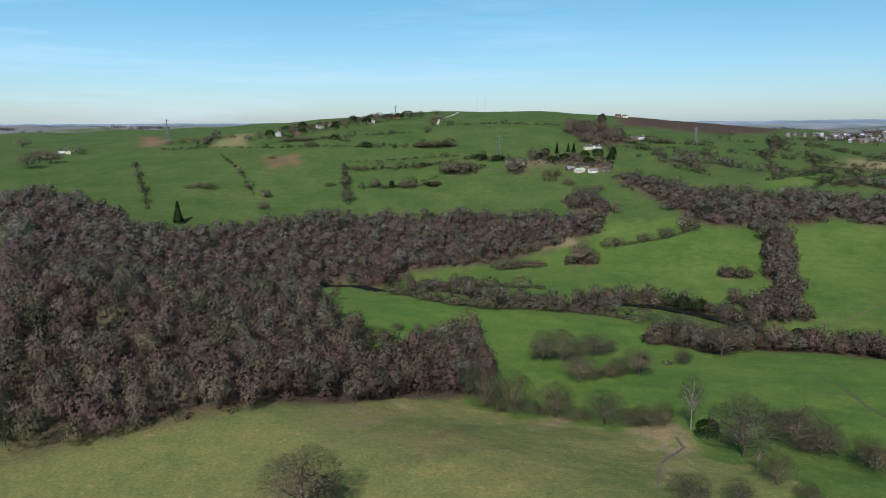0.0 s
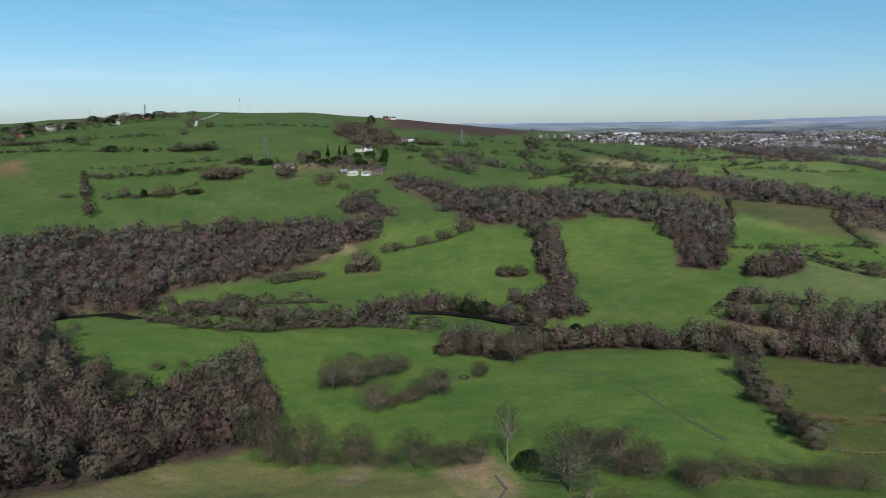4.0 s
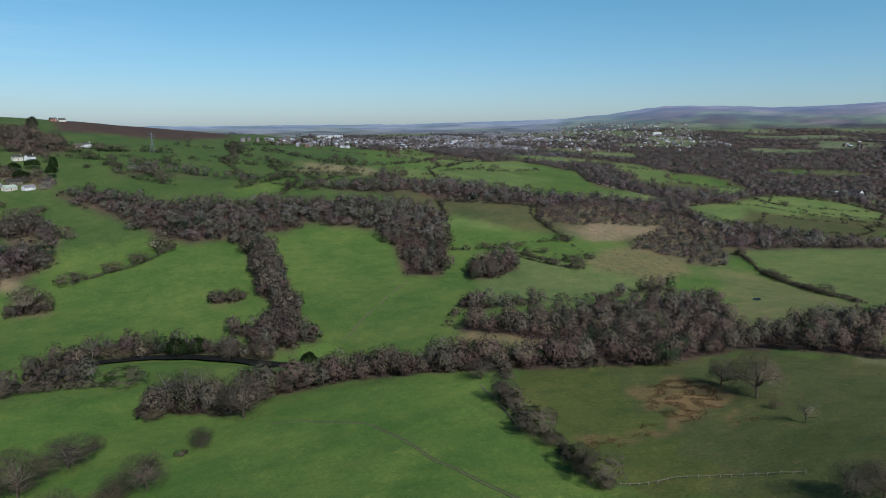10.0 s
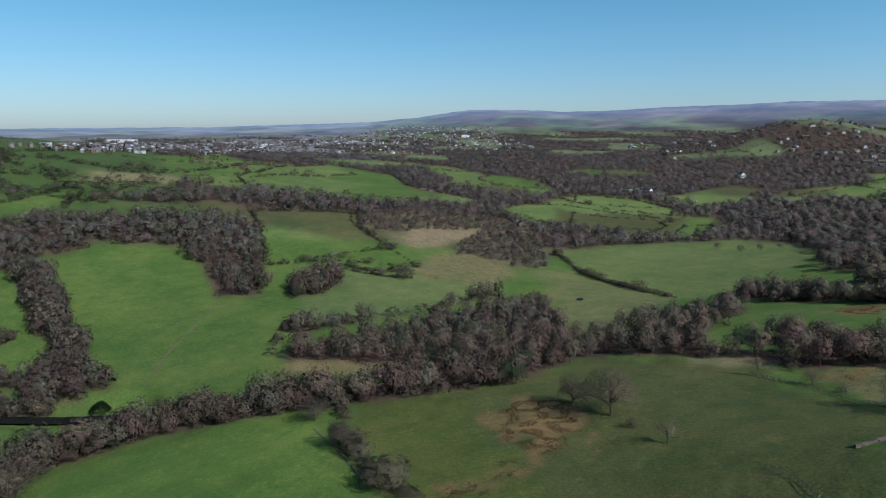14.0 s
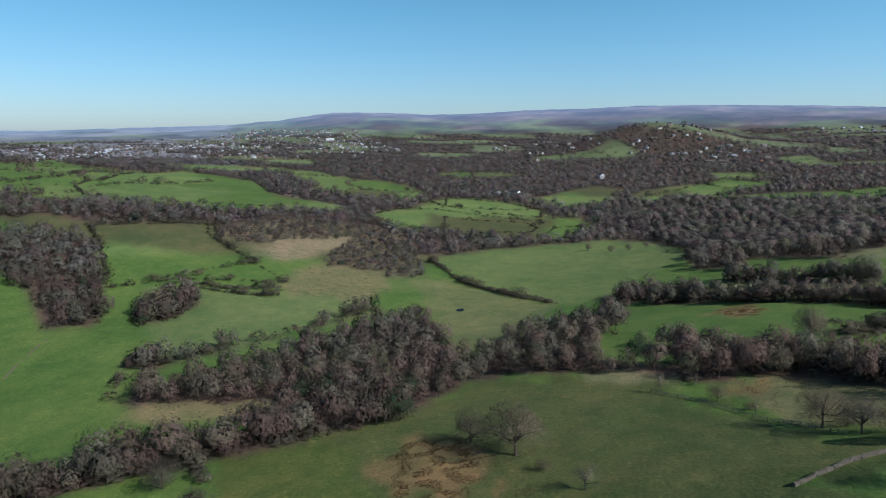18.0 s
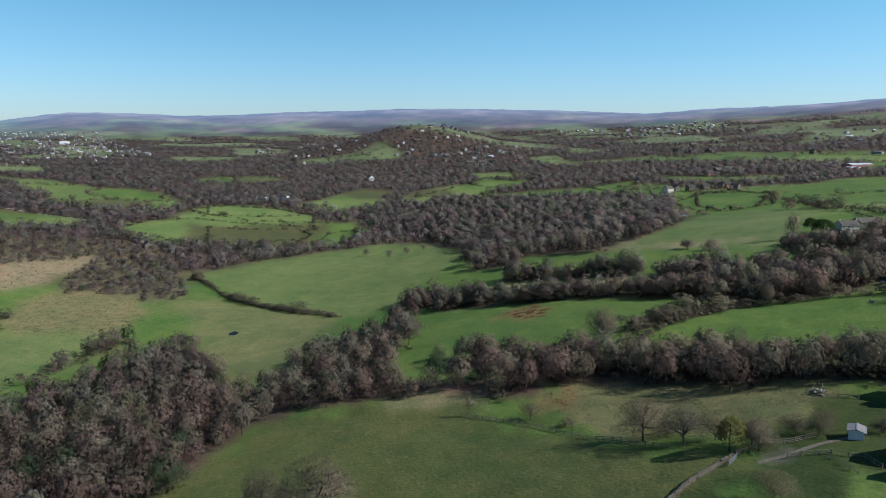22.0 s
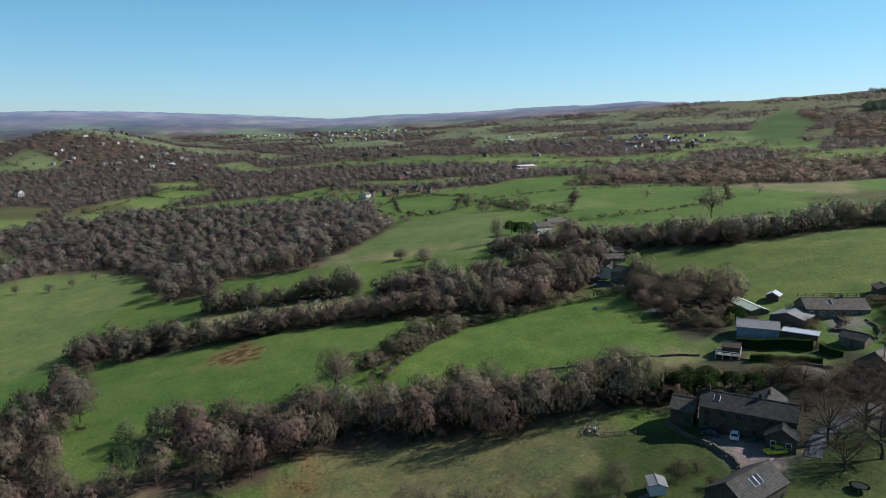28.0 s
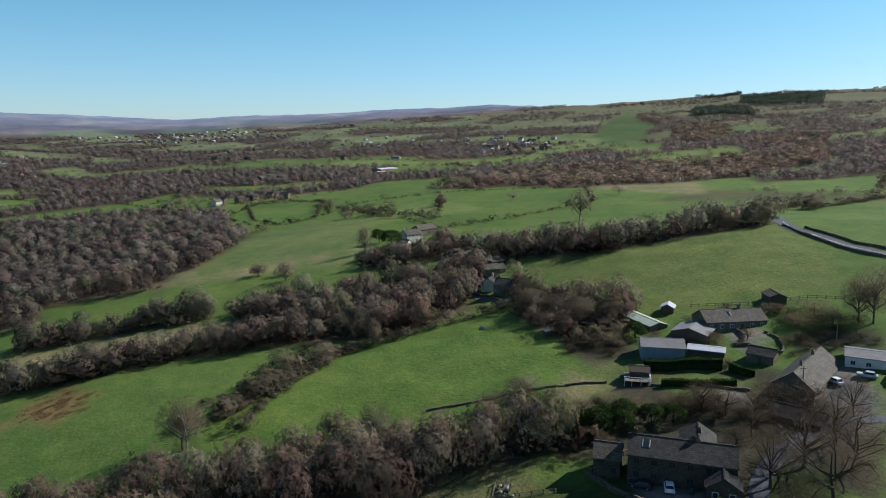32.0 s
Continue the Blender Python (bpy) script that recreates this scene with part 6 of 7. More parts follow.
house("gabled_house", "large steep-roofed stone house beside the lane", "house", 240.4, -33.0, 166, 24.0, 8.6, 4.4, 3.3, STONE, PALE_SLATE, chimneys=(-6.0, 4.0), wins=6, floors=1, gable_wins=True, z=74.2)
house("garage_block", "low slate-roofed stone outbuilding beside the big house", "outbuilding", 232.6, -14.6, 78, 10.0, 6.0, 2.6, 1.6, DARK_STONE, SLATE, wins=2, z=73.2)
house("bungalow", "grey stone bungalow with a white garage door", "house", 272.0, -52.2, 207, 17.6, 8.2, 2.7, 2.4, STONE, PALE_SLATE, chimneys=(2.5,), wins=6, skylights=((-1.5, -1),), z=79.2)
house("blue_barn", "blue-grey clad barn with a pale sheet roof", "barn", 274.0, -25.6, 226, 10.6, 7.6, 3.2, 1.3, SHEET_BLUE, SHEET_GREY, wins=0, door=False, z=75.5)
house("white_roofed_shed", "long low shed with a bright white roof", "shed", 265.2, -32.0, 239, 8.6, 4.6, 2.1, 0.5, PLANKS, SHEET_WHITE, door=False, z=76.3)
house("dark_barn", "dark boarded barn with a grey sheet roof", "barn", 274.2, -39.4, 160, 10.0, 9.0, 3.3, 1.3, PLANKS, SHEET_GREY, big_door=True, door=False, z=76.9)
house("long_shed", "long shed with a pale green sheet roof", "shed", 294.2, -41.5, 108, 20.0, 5.6, 2.2, 0.8, STONE, SHEET_PALE, door=False, z=76.8)
house("white_shed", "small white-roofed field shed", "shed", 292.4, -52.6, 150, 4.4, 3.6, 2.1, 0.9, PLANKS, SHEET_WHITE, door=True, wins=1, z=79.0)
house("dark_field_shed", "dark boarded shed at the edge of the big field", "shed", 271.4, -73.6, 130, 6.6, 4.6, 2.6, 1.0, PLANKS, PLANKS, door=True, wins=1, z=83.0)
house("small_garage", "small slate-roofed garage with a white door", "garage", 253.2, -37.2, 78, 6.2, 5.0, 2.4, 1.3, STONE, SLATE, wins=1, z=76.9)
house("garden_hut", "brown timber garden hut on a railed deck", "hut", 268.8, -10.6, 228, 4.4, 3.2, 2.3, 0.8, PLANKS, PLANKS, wins=1, door=True, z=73.8)
house("white_bungalow", "white flat-fronted bungalow with a low roof", "house", 234.0, -51.5, 245, 12.5, 8.6, 2.8, 0.8, RENDER, SHEET_GREY, wins=4, z=78.2)
house("grey_annexe", "grey rendered annexe beside the lane", "house", 224.0, -47.0, 245, 7.6, 6.0, 2.9, 1.0, SHEET_GREY, SHEET_GREY, wins=2, z=77.2)
house("stable", "small white-fronted stable in the paddock", "stable", 228.6, 48.2, 300, 3.6, 2.8, 2.1, 0.4, RENDER, SHEET_GREY, wins=0, z=67.2)

# cottages along the lane and farms on the rise
house("cottage", "stone cottage with a cream gable on the lane", "house", 361.1, -48.5, 63, 9.0, 6.6, 3.6, 2.0, STONE, SLATE, chimneys=(-3.6, 3.6), wins=3, floors=1, gable_wins=True)
house("cottage", "white cottage with a slate roof on the lane", "house", 373.4, -50.0, 145, 7.0, 5.6, 3.2, 1.7, CREAM, SLATE, chimneys=(3.0,), wins=2)
house("cottage", "low grey cottage behind the lane wall", "house", 390.3, -64.0, 20, 11.0, 6.0, 2.8, 1.7, STONE, PALE_SLATE, wins=3)
house("outbuilding", "dark slate-roofed outbuilding among trees", "outbuilding", 399.2, -73.0, 175, 8.6, 6.0, 2.8, 1.6, DARK_STONE, SLATE, wins=2)
house("farmhouse", "white-gabled stone farmhouse among hedges", "house", 512.5, -102.5, 178, 11.0, 8.0, 4.8, 2.5, CREAM, PALE_SLATE, chimneys=(-5.0, 5.0), wins=4, floors=2, gable_wins=True)
house("farm_barn", "stone barn with a pale slate roof", "barn", 527.0, -121.5, 165, 15.5, 8.5, 4.2, 2.4, STONE, PALE_SLATE, big_door=True, door=False)
house("farm_shed", "small slate shed beside the farm", "shed", 504.0, -92.0, 60, 7.0, 5.0, 2.6, 1.4, CREAM, SLATE, wins=2)
house("bungalow", "pale bungalow by the dark conifers", "house", 696.8, -57.2, 170, 15.0, 7.5, 3.0, 2.2, RENDER, PALE_SLATE, chimneys=(3.0,), wins=4)
house("school_hall", "long white-roofed school building", "school", 1115.4, -442, 155, 46.0, 16.0, 4.0, 1.6, BRICK, SHEET_WHITE, wins=10)
house("school_hall", "low white-roofed wing of the school", "school", 1089.4, -418.6, 155, 22.0, 12.0, 3.4, 1.2, BRICK, SHEET_WHITE, wins=5)
house("white_house", "white rendered house with outbuildings in the valley", "house", 1120.6, 397.8, 20, 20.0, 8.0, 5.0, 2.2, RENDER, SLATE, chimneys=(-6.0, 6.0), wins=5, floors=2)
house("white_shed", "long white shed beside the valley house", "shed", 1115.4, 426.4, 10, 18.0, 6.0, 2.8, 1.0, RENDER, SHEET_WHITE, wins=0, door=False)
house("white_house", "tall white gabled house on the wooded slope", "house", 1385.8, 300.3, 60, 14.0, 9.0, 6.0, 3.5, RENDER, SLATE, wins=3, floors=2, gable_wins=True)
house("lane_house", "brown stone house beside the lane in the valley", "house", 699.4, 410.8, 60, 13.0, 6.5, 4.4, 2.2, STONE, SLATE, chimneys=(-5.0,), wins=3, floors=2)
house("outbuilding", "long stone outbuilding beside the lane house", "outbuilding", 717.6, 429, 40, 16.0, 5.0, 2.6, 1.4, STONE, SLATE, wins=3)
# the farm on the far hillside
for i, (hx, hy, turn, ln, wd, ev, wl, rf) in enumerate((
        (155, 789, 70, 11, 6, 2.6, CREAM, SHEET_PALE), (169, 784, 70, 10, 5, 2.4, RENDER, SHEET_GREY), (162, 802, 75, 12, 6, 3.6, STONE, SLATE),
        (182, 783, 60, 9, 6, 3.0, STONE, PALE_SLATE), (146, 797, 75, 9, 5, 2.6, PLANKS, SHEET_GREY), (188, 794, 150, 8, 6, 3.8, STONE, SLATE))):
    house("hill_farm_building", ("white-walled farm shed with a pale roof", "low white farm shed", "stone farmhouse with a slate roof", "small stone byre", "dark open-fronted shed", "gabled stone cottage")[i] + " on the hillside", "farm building", hx, hy, turn, ln, wd, ev, 2.0, wl, rf, wins=3, group="hillside farm")
for i, (hx, hy, turn, wl, rf) in enumerate(((183, 884, 80, CREAM, SLATE), (194, 881, 60, RENDER, SLATE), (79, 836, 85, STONE, SLATE), (92, 833, 80, CREAM, SHEET_GREY), (255, 935, 85, STONE, PALE_SLATE), (265, 939, 80, RENDER, SLATE), (307, 1235, 90, BRICK, SLATE), (320, 1238, 90, CREAM, SLATE), (-529, 974, 60, RENDER, SLATE), (-517, 967, 150, CREAM, SLATE))):
    house("hillside_house", "pale house with a dark roof on the hillside", "house", hx, hy, turn, 9, 6, 3.4, 1.8, wl, rf, chimneys=(3.6,), wins=3, floors=2, group="hillside houses")


# ---- villages and the town in the valley ----
def village_house(wall, roof, ln):
    return house("village_house", "stone village house with a slate roof and chimney", "house", 0, 0, 0, ln, 7.0, 5.0, 2.6, wall, roof, chimneys=(ln / 2 - 0.6,), wins=3, floors=2, group="village houses", z=-4000)


TYPES = [village_house(STONE, SLATE, 10), village_house(CREAM, PALE_SLATE, 12), village_house(RENDER, SLATE, 11), village_house(DARK_STONE, PALE_SLATE, 18), village_house(BRICK, SLATE, 10)]
USED = [0] * len(TYPES)


def place_in(n, poly, seed):
    rng, p, out = np.random.default_rng(seed), np.array(poly, float), []
    lo, hi = p.min(0), p.max(0)
    while len(out) < n:
        q = rng.uniform(lo, hi, (n * 4, 2))
        out += q[inside(q[:, 0], q[:, 1], p)].tolist()
    return out[:n], rng


GARDENS = []


def village(n, *poly):
    spots, rng = place_in(n, poly, 3000 + n + int(poly[0][0]))
    for x, y in spots:
        GARDENS.append((x, y))
        k = int(rng.choice(5, p=(0.4, 0.15, 0.08, 0.27, 0.1)))
        m = pose(x, y, float(top_of(x, y)), 0, 0, float(rng.choice((20, 35, 110, 125))) + rng.normal() * 8)
        if USED[k]:
            copy_thing(TYPES[k], m)
        else:
            TYPES[k].matrix_world = m
        USED[k] += 1


village(18, (2099.5, 734.5), (2416.7, 633.1), (1926.6, 419.9), (1635.4, 383.5), (1745.9, 539.5))
village(34, (2194.4, 352.3), (2254.2, 170.3), (1675.7, -36.4), (1484.6, -11.7), (1548.3, 118.3), (1838.2, 284.7))
village(7, (976.3, -123.5), (981.5, -218.4), (908.7, -188.5), (924.3, -122.2))
village(6, (1184.3, -232.7), (1242.8, -313.3), (1181.7, -299), (1149.2, -239.2))
village(13, (1271.4, -738.4), (1375.4, -946.4), (1140.1, -868.4), (1029.6, -763.1), (1146.6, -689))
village(14, (2137.2, -158.6), (1820, -553.8), (1462.5, -599.3), (1345.5, -478.4), (1743.3, -237.9))
village(8, (-304.2, 1069.9), (-213.2, 1194.7), (-81.9, 1235), (-58.5, 1146.6), (-192.4, 1076.4), (-271.7, 1014))
village(5, (1409.2, -765.7), (1379.3, -899.6), (1084.2, -929.5), (975, -793), (1198.6, -681.2))


def town(n, big, *poly):
    """Streets of houses too far off to be told apart singly."""
    spots, rng = place_in(n, poly, 4000 + n)
    v, f, c, k = [], [], [], 0
    greys = np.array([(0.22, 0.205, 0.185), (0.19, 0.165, 0.14), (0.14, 0.12, 0.10), (0.14, 0.09, 0.07), (0.38, 0.37, 0.35)])
    GARDENS.extend(spots[::3])
    for x, y in spots:
        l, w, e = rng.uniform(7, 17) * big, rng.uniform(5, 8) * big, rng.uniform(3.4, 5.4)
        a, z = math.radians(float(rng.choice((25, 40, 115, 130)))), float(top_of(x, y))
        r = e + 2.0
        p = np.array([(-l, -w, -1), (l, -w, -1), (l, w, -1), (-l, w, -1), (-l, -w, e), (l, -w, e), (l, w, e), (-l, w, e), (-l, -w - 0.6, e), (l, -w - 0.6, e), (l, w + 0.6, e), (-l, w + 0.6, e), (-l, 0, r), (l, 0, r)]) * (0.5, 0.5, 1)
        q = np.stack([p[:, 0] * math.cos(a) - p[:, 1] * math.sin(a) + x, p[:, 0] * math.sin(a) + p[:, 1] * math.cos(a) + y, p[:, 2] + z], 1)
        v.append(q)
        f += [[k + i for i in t] for t in ((0, 1, 5), (0, 5, 4), (1, 2, 6), (1, 6, 5), (2, 3, 7), (2, 7, 6), (3, 0, 4), (3, 4, 7), (8, 9, 13), (8, 13, 12), (10, 11, 12), (10, 12, 13), (9, 10, 13), (8, 12, 11))]
        wall = greys[rng.integers(5)]
        roof = np.array((0.11, 0.10, 0.10)) * rng.uniform(0.7, 1.6) if rng.random() > 0.1 else np.array((0.4, 0.42, 0.44))
        c.append(np.concatenate([np.repeat([wall], 8, 0), np.repeat([roof], 6, 0)]))
        k += 14
    me = mesh_from("town", np.concatenate(v), f, [TINTED])
    paint(me, "tint", np.concatenate(c))
    tagged(new("town_houses", me), "pale rows of distant town houses across the valley", "town", kind="stuff")


town(760, 0.75, (1881.1, 1916.2), (2980.9, 2202.2), (2935.4, 1623.7), (2008.5, 960.7), (1641.9, 959.4), (1450.8, 1111.5), (1305.2, 1238.9), (1177.8, 1258.4))
town(380, 0.62, (517.4, 1085.5), (1164.8, 1708.2), (1398.8, 1483.3), (1124.5, 1206.4), (694.2, 1110.2), (650, 1079))
town(260, 0.75, (1342.9, 1552.2), (1786.2, 1470.3), (1994.2, 1648.4), (1474.2, 1955.2))
town(60, 1.0, (2080, 728), (2600, 806), (2600, 130), (1950, -78), (1690, 78))
town(90, 1.1, (2470, -390), (2990, -130), (3120, -910), (2210, -780))
town(40, 1.0, (1300, -520), (1950, -650), (1690, -1040), (1170, -975))


def garden_trees():
    """Bare trees between the houses of the villages and the town."""
    rng, places = np.random.default_rng(88), []
    for x, y in GARDENS:
        for k in range(2):
            a, d = rng.uniform(0, math.tau), rng.uniform(12, 42)
            q = (x + d * math.cos(a), y + d * math.sin(a))
            h = rng.uniform(4, 8)
            tone = np.array((0.05, 0.065, 0.035)) if rng.random() < 0.2 else TINTS[rng.integers(6)] * rng.uniform(0.75, 1.1)
            places.append((*q, float(top_of(*q)) - 0.5, h, h * 1.3, tone))
    add_wood("garden_trees", "bare trees among the far village houses", SMALL_SHAPES, places, rng)


garden_trees()
house("white_warehouse", "large white flat warehouse on the edge of the town", "warehouse", 1253.2, 1924, 70, 90, 40, 8, 1.5, RENDER, SHEET_WHITE, door=False)
house("white_warehouse", "white works building above the town", "warehouse", 2470, 1495, 60, 80, 30, 10, 1.5, RENDER, SHEET_WHITE, door=False)


# ---- pylons and masts ----
def lattice(bm, a, b, r=0.09):
    """A square bar from a to b."""
    a, b = Vector(a), Vector(b)
    d = (b - a).normalized()
    s = d.cross(Vector((0.31, 0.17, 0.93))).normalized() * r
    t = d.cross(s).normalized() * r
    va, vb = [bm.verts.new(a + q) for q in (s, t, -s, -t)], [bm.verts.new(b + q) for q in (s, t, -s, -t)]
    for i in range(4):
        bm.faces.new((va[i], va[(i + 1) % 4], vb[(i + 1) % 4], vb[i]))


def pylon(x, y, tall, turn):
    base = tagged(new("pylon"), "tall grey steel lattice power pylon on the hillside", "pylon", group="power line")
    base.matrix_world = pose(x, y, float(top_of(x, y)), 0, 0, -turn)
    foot, waist = tall * 0.11, tall * 0.022

    def half(z):
        return foot + (waist - foot) * min(1, z / (tall * 0.62)) if z < tall * 0.62 else waist * (1 - 0.6 * (z / tall - 0.62) / 0.38)

    for sx, sy in ((1, 1), (1, -1), (-1, 1), (-1, -1)):
        bm = bmesh.new()
        zs = [0, tall * 0.3, tall * 0.62, tall]
        for z0, z1 in zip(zs, zs[1:]):
            lattice(bm, (sx * half(z0), sy * half(z0), z0 - 0.3), (sx * half(z1), sy * half(z1), z1), 0.14)
        part("leg", bm, STEEL, base)
    bm = bmesh.new()
    z = 0.0
    while z < tall * 0.92:
        h0, step = half(z), max(1.4, half(z) * 1.7)
        h1 = half(min(tall, z + step))
        for s in (1, -1):
            lattice(bm, (-h0, s * h0, z), (h1, s * h1, z + step), 0.07)
            lattice(bm, (h0, s * h0, z), (-h1, s * h1, z + step), 0.07)
            lattice(bm, (s * h0, -h0, z), (s * h1, h1, z + step), 0.07)
            lattice(bm, (s * h0, h0, z), (s * h1, -h1, z + step), 0.07)
        z += step
    part("bracing", bm, STEEL, base)
    for k, reach in ((0.66, 0.14), (0.79, 0.17), (0.92, 0.12)):
        bm = bmesh.new()
        for s in (1, -1):
            lattice(bm, (0, 0, tall * k), (s * tall * reach, 0, tall * k), 0.1)
            lattice(bm, (0, 0, tall * (k + 0.05)), (s * tall * reach, 0, tall * k), 0.1)
            lattice(bm, (s * tall * reach, 0, tall * k), (s * tall * reach, 0, tall * (k - 0.045)), 0.07)
        part("crossarm", bm, STEEL, base)


pylon(70, 868, 25, 20)
pylon(328, 910, 23, 35)
pylon(-425, 1087, 33, 10)
pylon(-78, 1176, 22, 30)


def mast(x, y, tall):
    base = tagged(new("radio_mast"), "thin steel radio mast on the hilltop", "mast", group="hilltop masts")
    base.matrix_world = pose(x, y, float(top_of(x, y)), 0, 0, 0)
    for i in range(3):
        a = math.tau * i / 3
        bm = bmesh.new()
        lattice(bm, (0.4 * math.cos(a), 0.4 * math.sin(a), -0.3), (0.25 * math.cos(a), 0.25 * math.sin(a), tall), 0.09)
        part("leg", bm, STEEL, base)
    bm = bmesh.new()
    for k in range(int(tall)):
        for i in range(3):
            a, b = math.tau * i / 3, math.tau * (i + 1) / 3
            lattice(bm, (0.4 * math.cos(a), 0.4 * math.sin(a), k), (0.4 * math.cos(b), 0.4 * math.sin(b), k + 1), 0.05)
    part("bracing", bm, STEEL, base)
    part("aerial", boxes(((-0.5, -0.06, tall - 1.5), (-0.4, 0.06, tall + 1.5)), ((0.4, -0.06, tall - 2.5), (0.5, 0.06, tall + 0.5))), STEEL, base)


mast(64, 1280, 24)
mast(77, 1280, 23)
mast(-182, 1391, 14)


# ---- walls, fences, road, river ----
def along(points, step):
    p = np.array(points, float)
    out = []
    for a, b in zip(p[:-1], p[1:]):
        n = max(1, int(round(np.linalg.norm(b - a) / step)))
        out += [a + (b - a) * k / n for k in range(n)]
    return np.array(out + [p[-1]])


MOSSY = plain("mossy_stones", (0.10, 0.105, 0.048), 0.95, 0.4, 1.6, bumps=0.5)


def stone_wall(label, tall, *points, mat=None):
    rng = np.random.default_rng(int(abs(points[0][0] * 7 + points[0][1])))
    p = along(points, 0.55)
    bm = bmesh.new()
    for i in range(len(p) - 1):
        d = p[i + 1] - p[i]
        n = np.array((-d[1], d[0])) / (np.linalg.norm(d) + 1e-9)
        z = float(top_of(*p[i]))
        for row in range(max(1, int(tall / 0.35))):
            if rng.random() < 0.04 and row:
                continue
            w, z0 = 0.3 - 0.05 * row + rng.normal() * 0.03, z - 0.2 + row * 0.37
            z1, q = z0 + 0.37 + rng.normal() * 0.05, p[i] + n * rng.normal() * 0.03
            c = [q - n * w, q + d * 0.98 - n * w, q + d * 0.98 + n * w, q + n * w]
            v = [bm.verts.new((*e, zz)) for zz in (z0, z1) for e in c]
            for f in ((4, 5, 6, 7), (0, 1, 5, 4), (1, 2, 6, 5), (2, 3, 7, 6), (3, 0, 4, 7)):
                bm.faces.new([v[k] for k in f])
    base = tagged(new("stone_wall"), label, "wall", group="dry stone walls")
    part("stones", bm, mat or WALL_STONE, base)["kind"] = "stuff"


stone_wall("low dry stone wall curving over the knoll", 1.1, (205.4, 97.5), (210.6, 92.3), (217.1, 85.8), (223.6, 78), (228.8, 71.5))
stone_wall("tumbled stone wall beside a ditch across the field", 0.5, (124.8, 278.2), (132.6, 269.1), (141.7, 244.4), (137.8, 223.6), (131.3, 202.8), (128.7, 184.6), (126.1, 169), mat=MOSSY)
stone_wall("retaining stone wall round the farm yard", 1.3, (248.3, 18.2), (248.3, 28.6), (241.8, 29.9), (234, 29.2), (227.5, 30.6), (222.3, 33.8))
stone_wall("tall roadside stone wall", 1.2, (247, -123.5), (263.9, -128.1), (282.1, -133.2), (301.6, -146.9), (318.5, -162.5))
stone_wall("mossy lane wall by the cottages", 1.2, (379.6, -40.3), (375.7, -42.9), (366.6, -42.9), (351, -39))
stone_wall("broken stone bank at the field corner", 0.6, (193.7, 245.7), (187.2, 234), (180.7, 223.6), (169, 206.7))
stone_wall("stone garden wall beside the big house", 1.1, (260, -42.9), (262.6, -40.3), (263.9, -46.8), (267.8, -49.4))
stone_wall("long field wall below the woods", 1.0, (26, 832), (78, 806), (143, 774.8))


def fence(label, tall, rails, *points):
    base = tagged(new("fence"), label, "fence", group="post and rail fences")
    p = along(points, 2.4)
    z = top_of(p[:, 0], p[:, 1])
    for i in range(len(p)):
        part("post", boxes(((p[i][0] - 0.08, p[i][1] - 0.08, z[i] - 0.3), (p[i][0] + 0.08, p[i][1] + 0.08, z[i] + tall))), RAIL_WOOD, base)
        if i + 1 < len(p):
            for k in range(rails):
                h, bm = tall * (k + 0.7) / rails, bmesh.new()
                lattice(bm, (*p[i], z[i] + h), (*p[i + 1], z[i + 1] + h), 0.055)
                part("rail", bm, RAIL_WOOD, base)


fence("grey post and rail fence over the round hill", 1.25, 3, (288.6, 130), (282.1, 123.5), (276.9, 115.7), (267.8, 107.9), (260, 101.4), (247, 89.7), (237.9, 83.2))
fence("post and rail fence round the paddock", 1.25, 3, (227.5, 72.8), (230.1, 66.3), (230.1, 59.8), (231.4, 54.6))
fence("paddock fence below the stable", 1.2, 2, (222.3, 65), (221, 57.2), (218.4, 52), (213.2, 52))
fence("old fence along the pasture's lower edge", 1.1, 2, (193.7, 113.1), (185.9, 106.6), (176.8, 102.7), (166.4, 102.7))
fence("garden fence at the edge of the big field", 1.1, 2, (288.6, -58.5), (275.6, -67.6), (265.2, -80.6), (254.8, -85.8))


def ribbon(name, label, category, mat, width, lift, *points, level=None):
    p = along(points, 2.0)
    for _ in range(6):
        p[1:-1] = (p[:-2] + 2 * p[1:-1] + p[2:]) / 4
    d = np.gradient(p, axis=0)
    n = np.stack([-d[:, 1], d[:, 0]], 1) / (np.linalg.norm(d, axis=1, keepdims=True) + 1e-9)
    cols = [p + n * width * s for s in (-0.5, -0.17, 0.17, 0.5)]
    z = [(top_of(c[:, 0], c[:, 1]) + lift) if level is None else np.full(len(c), level) for c in cols]
    v = np.concatenate([np.c_[c, h] for c, h in zip(cols, z)])
    m = len(p)
    f = [(k * m + i, k * m + i + 1, (k + 1) * m + i + 1, (k + 1) * m + i) for k in range(3) for i in range(m - 1)]
    me = mesh_from(name, v, f, [mat])
    me.polygons.foreach_set("use_smooth", np.ones(len(f), bool))
    return tagged(new(name, me), label, category, kind="structure")


ribbon("road", "grey asphalt road climbing between stone walls", "road", ROAD, 6.0, 0.12, (241.8, -124.8), (265.2, -132), (283.4, -137.8), (299, -147.6), (313.3, -158.6), (325, -174.2), (340.6, -195))
ribbon("road_marking", "worn white line along the road", "road marking", PAINT_WHITE, 0.25, 0.16, (241.8, -124.8), (265.2, -132), (283.4, -137.8), (299, -147.6), (313.3, -158.6), (325, -174.2))
ribbon("track", "pale farm track across the far fields", "track", plain("pale_grit", (0.34, 0.31, 0.26), 0.9, 0.15), 4.0, 0.15, (845, 650), (832, 611), (821.6, 577.2), (809.9, 527.8), (780, 494))
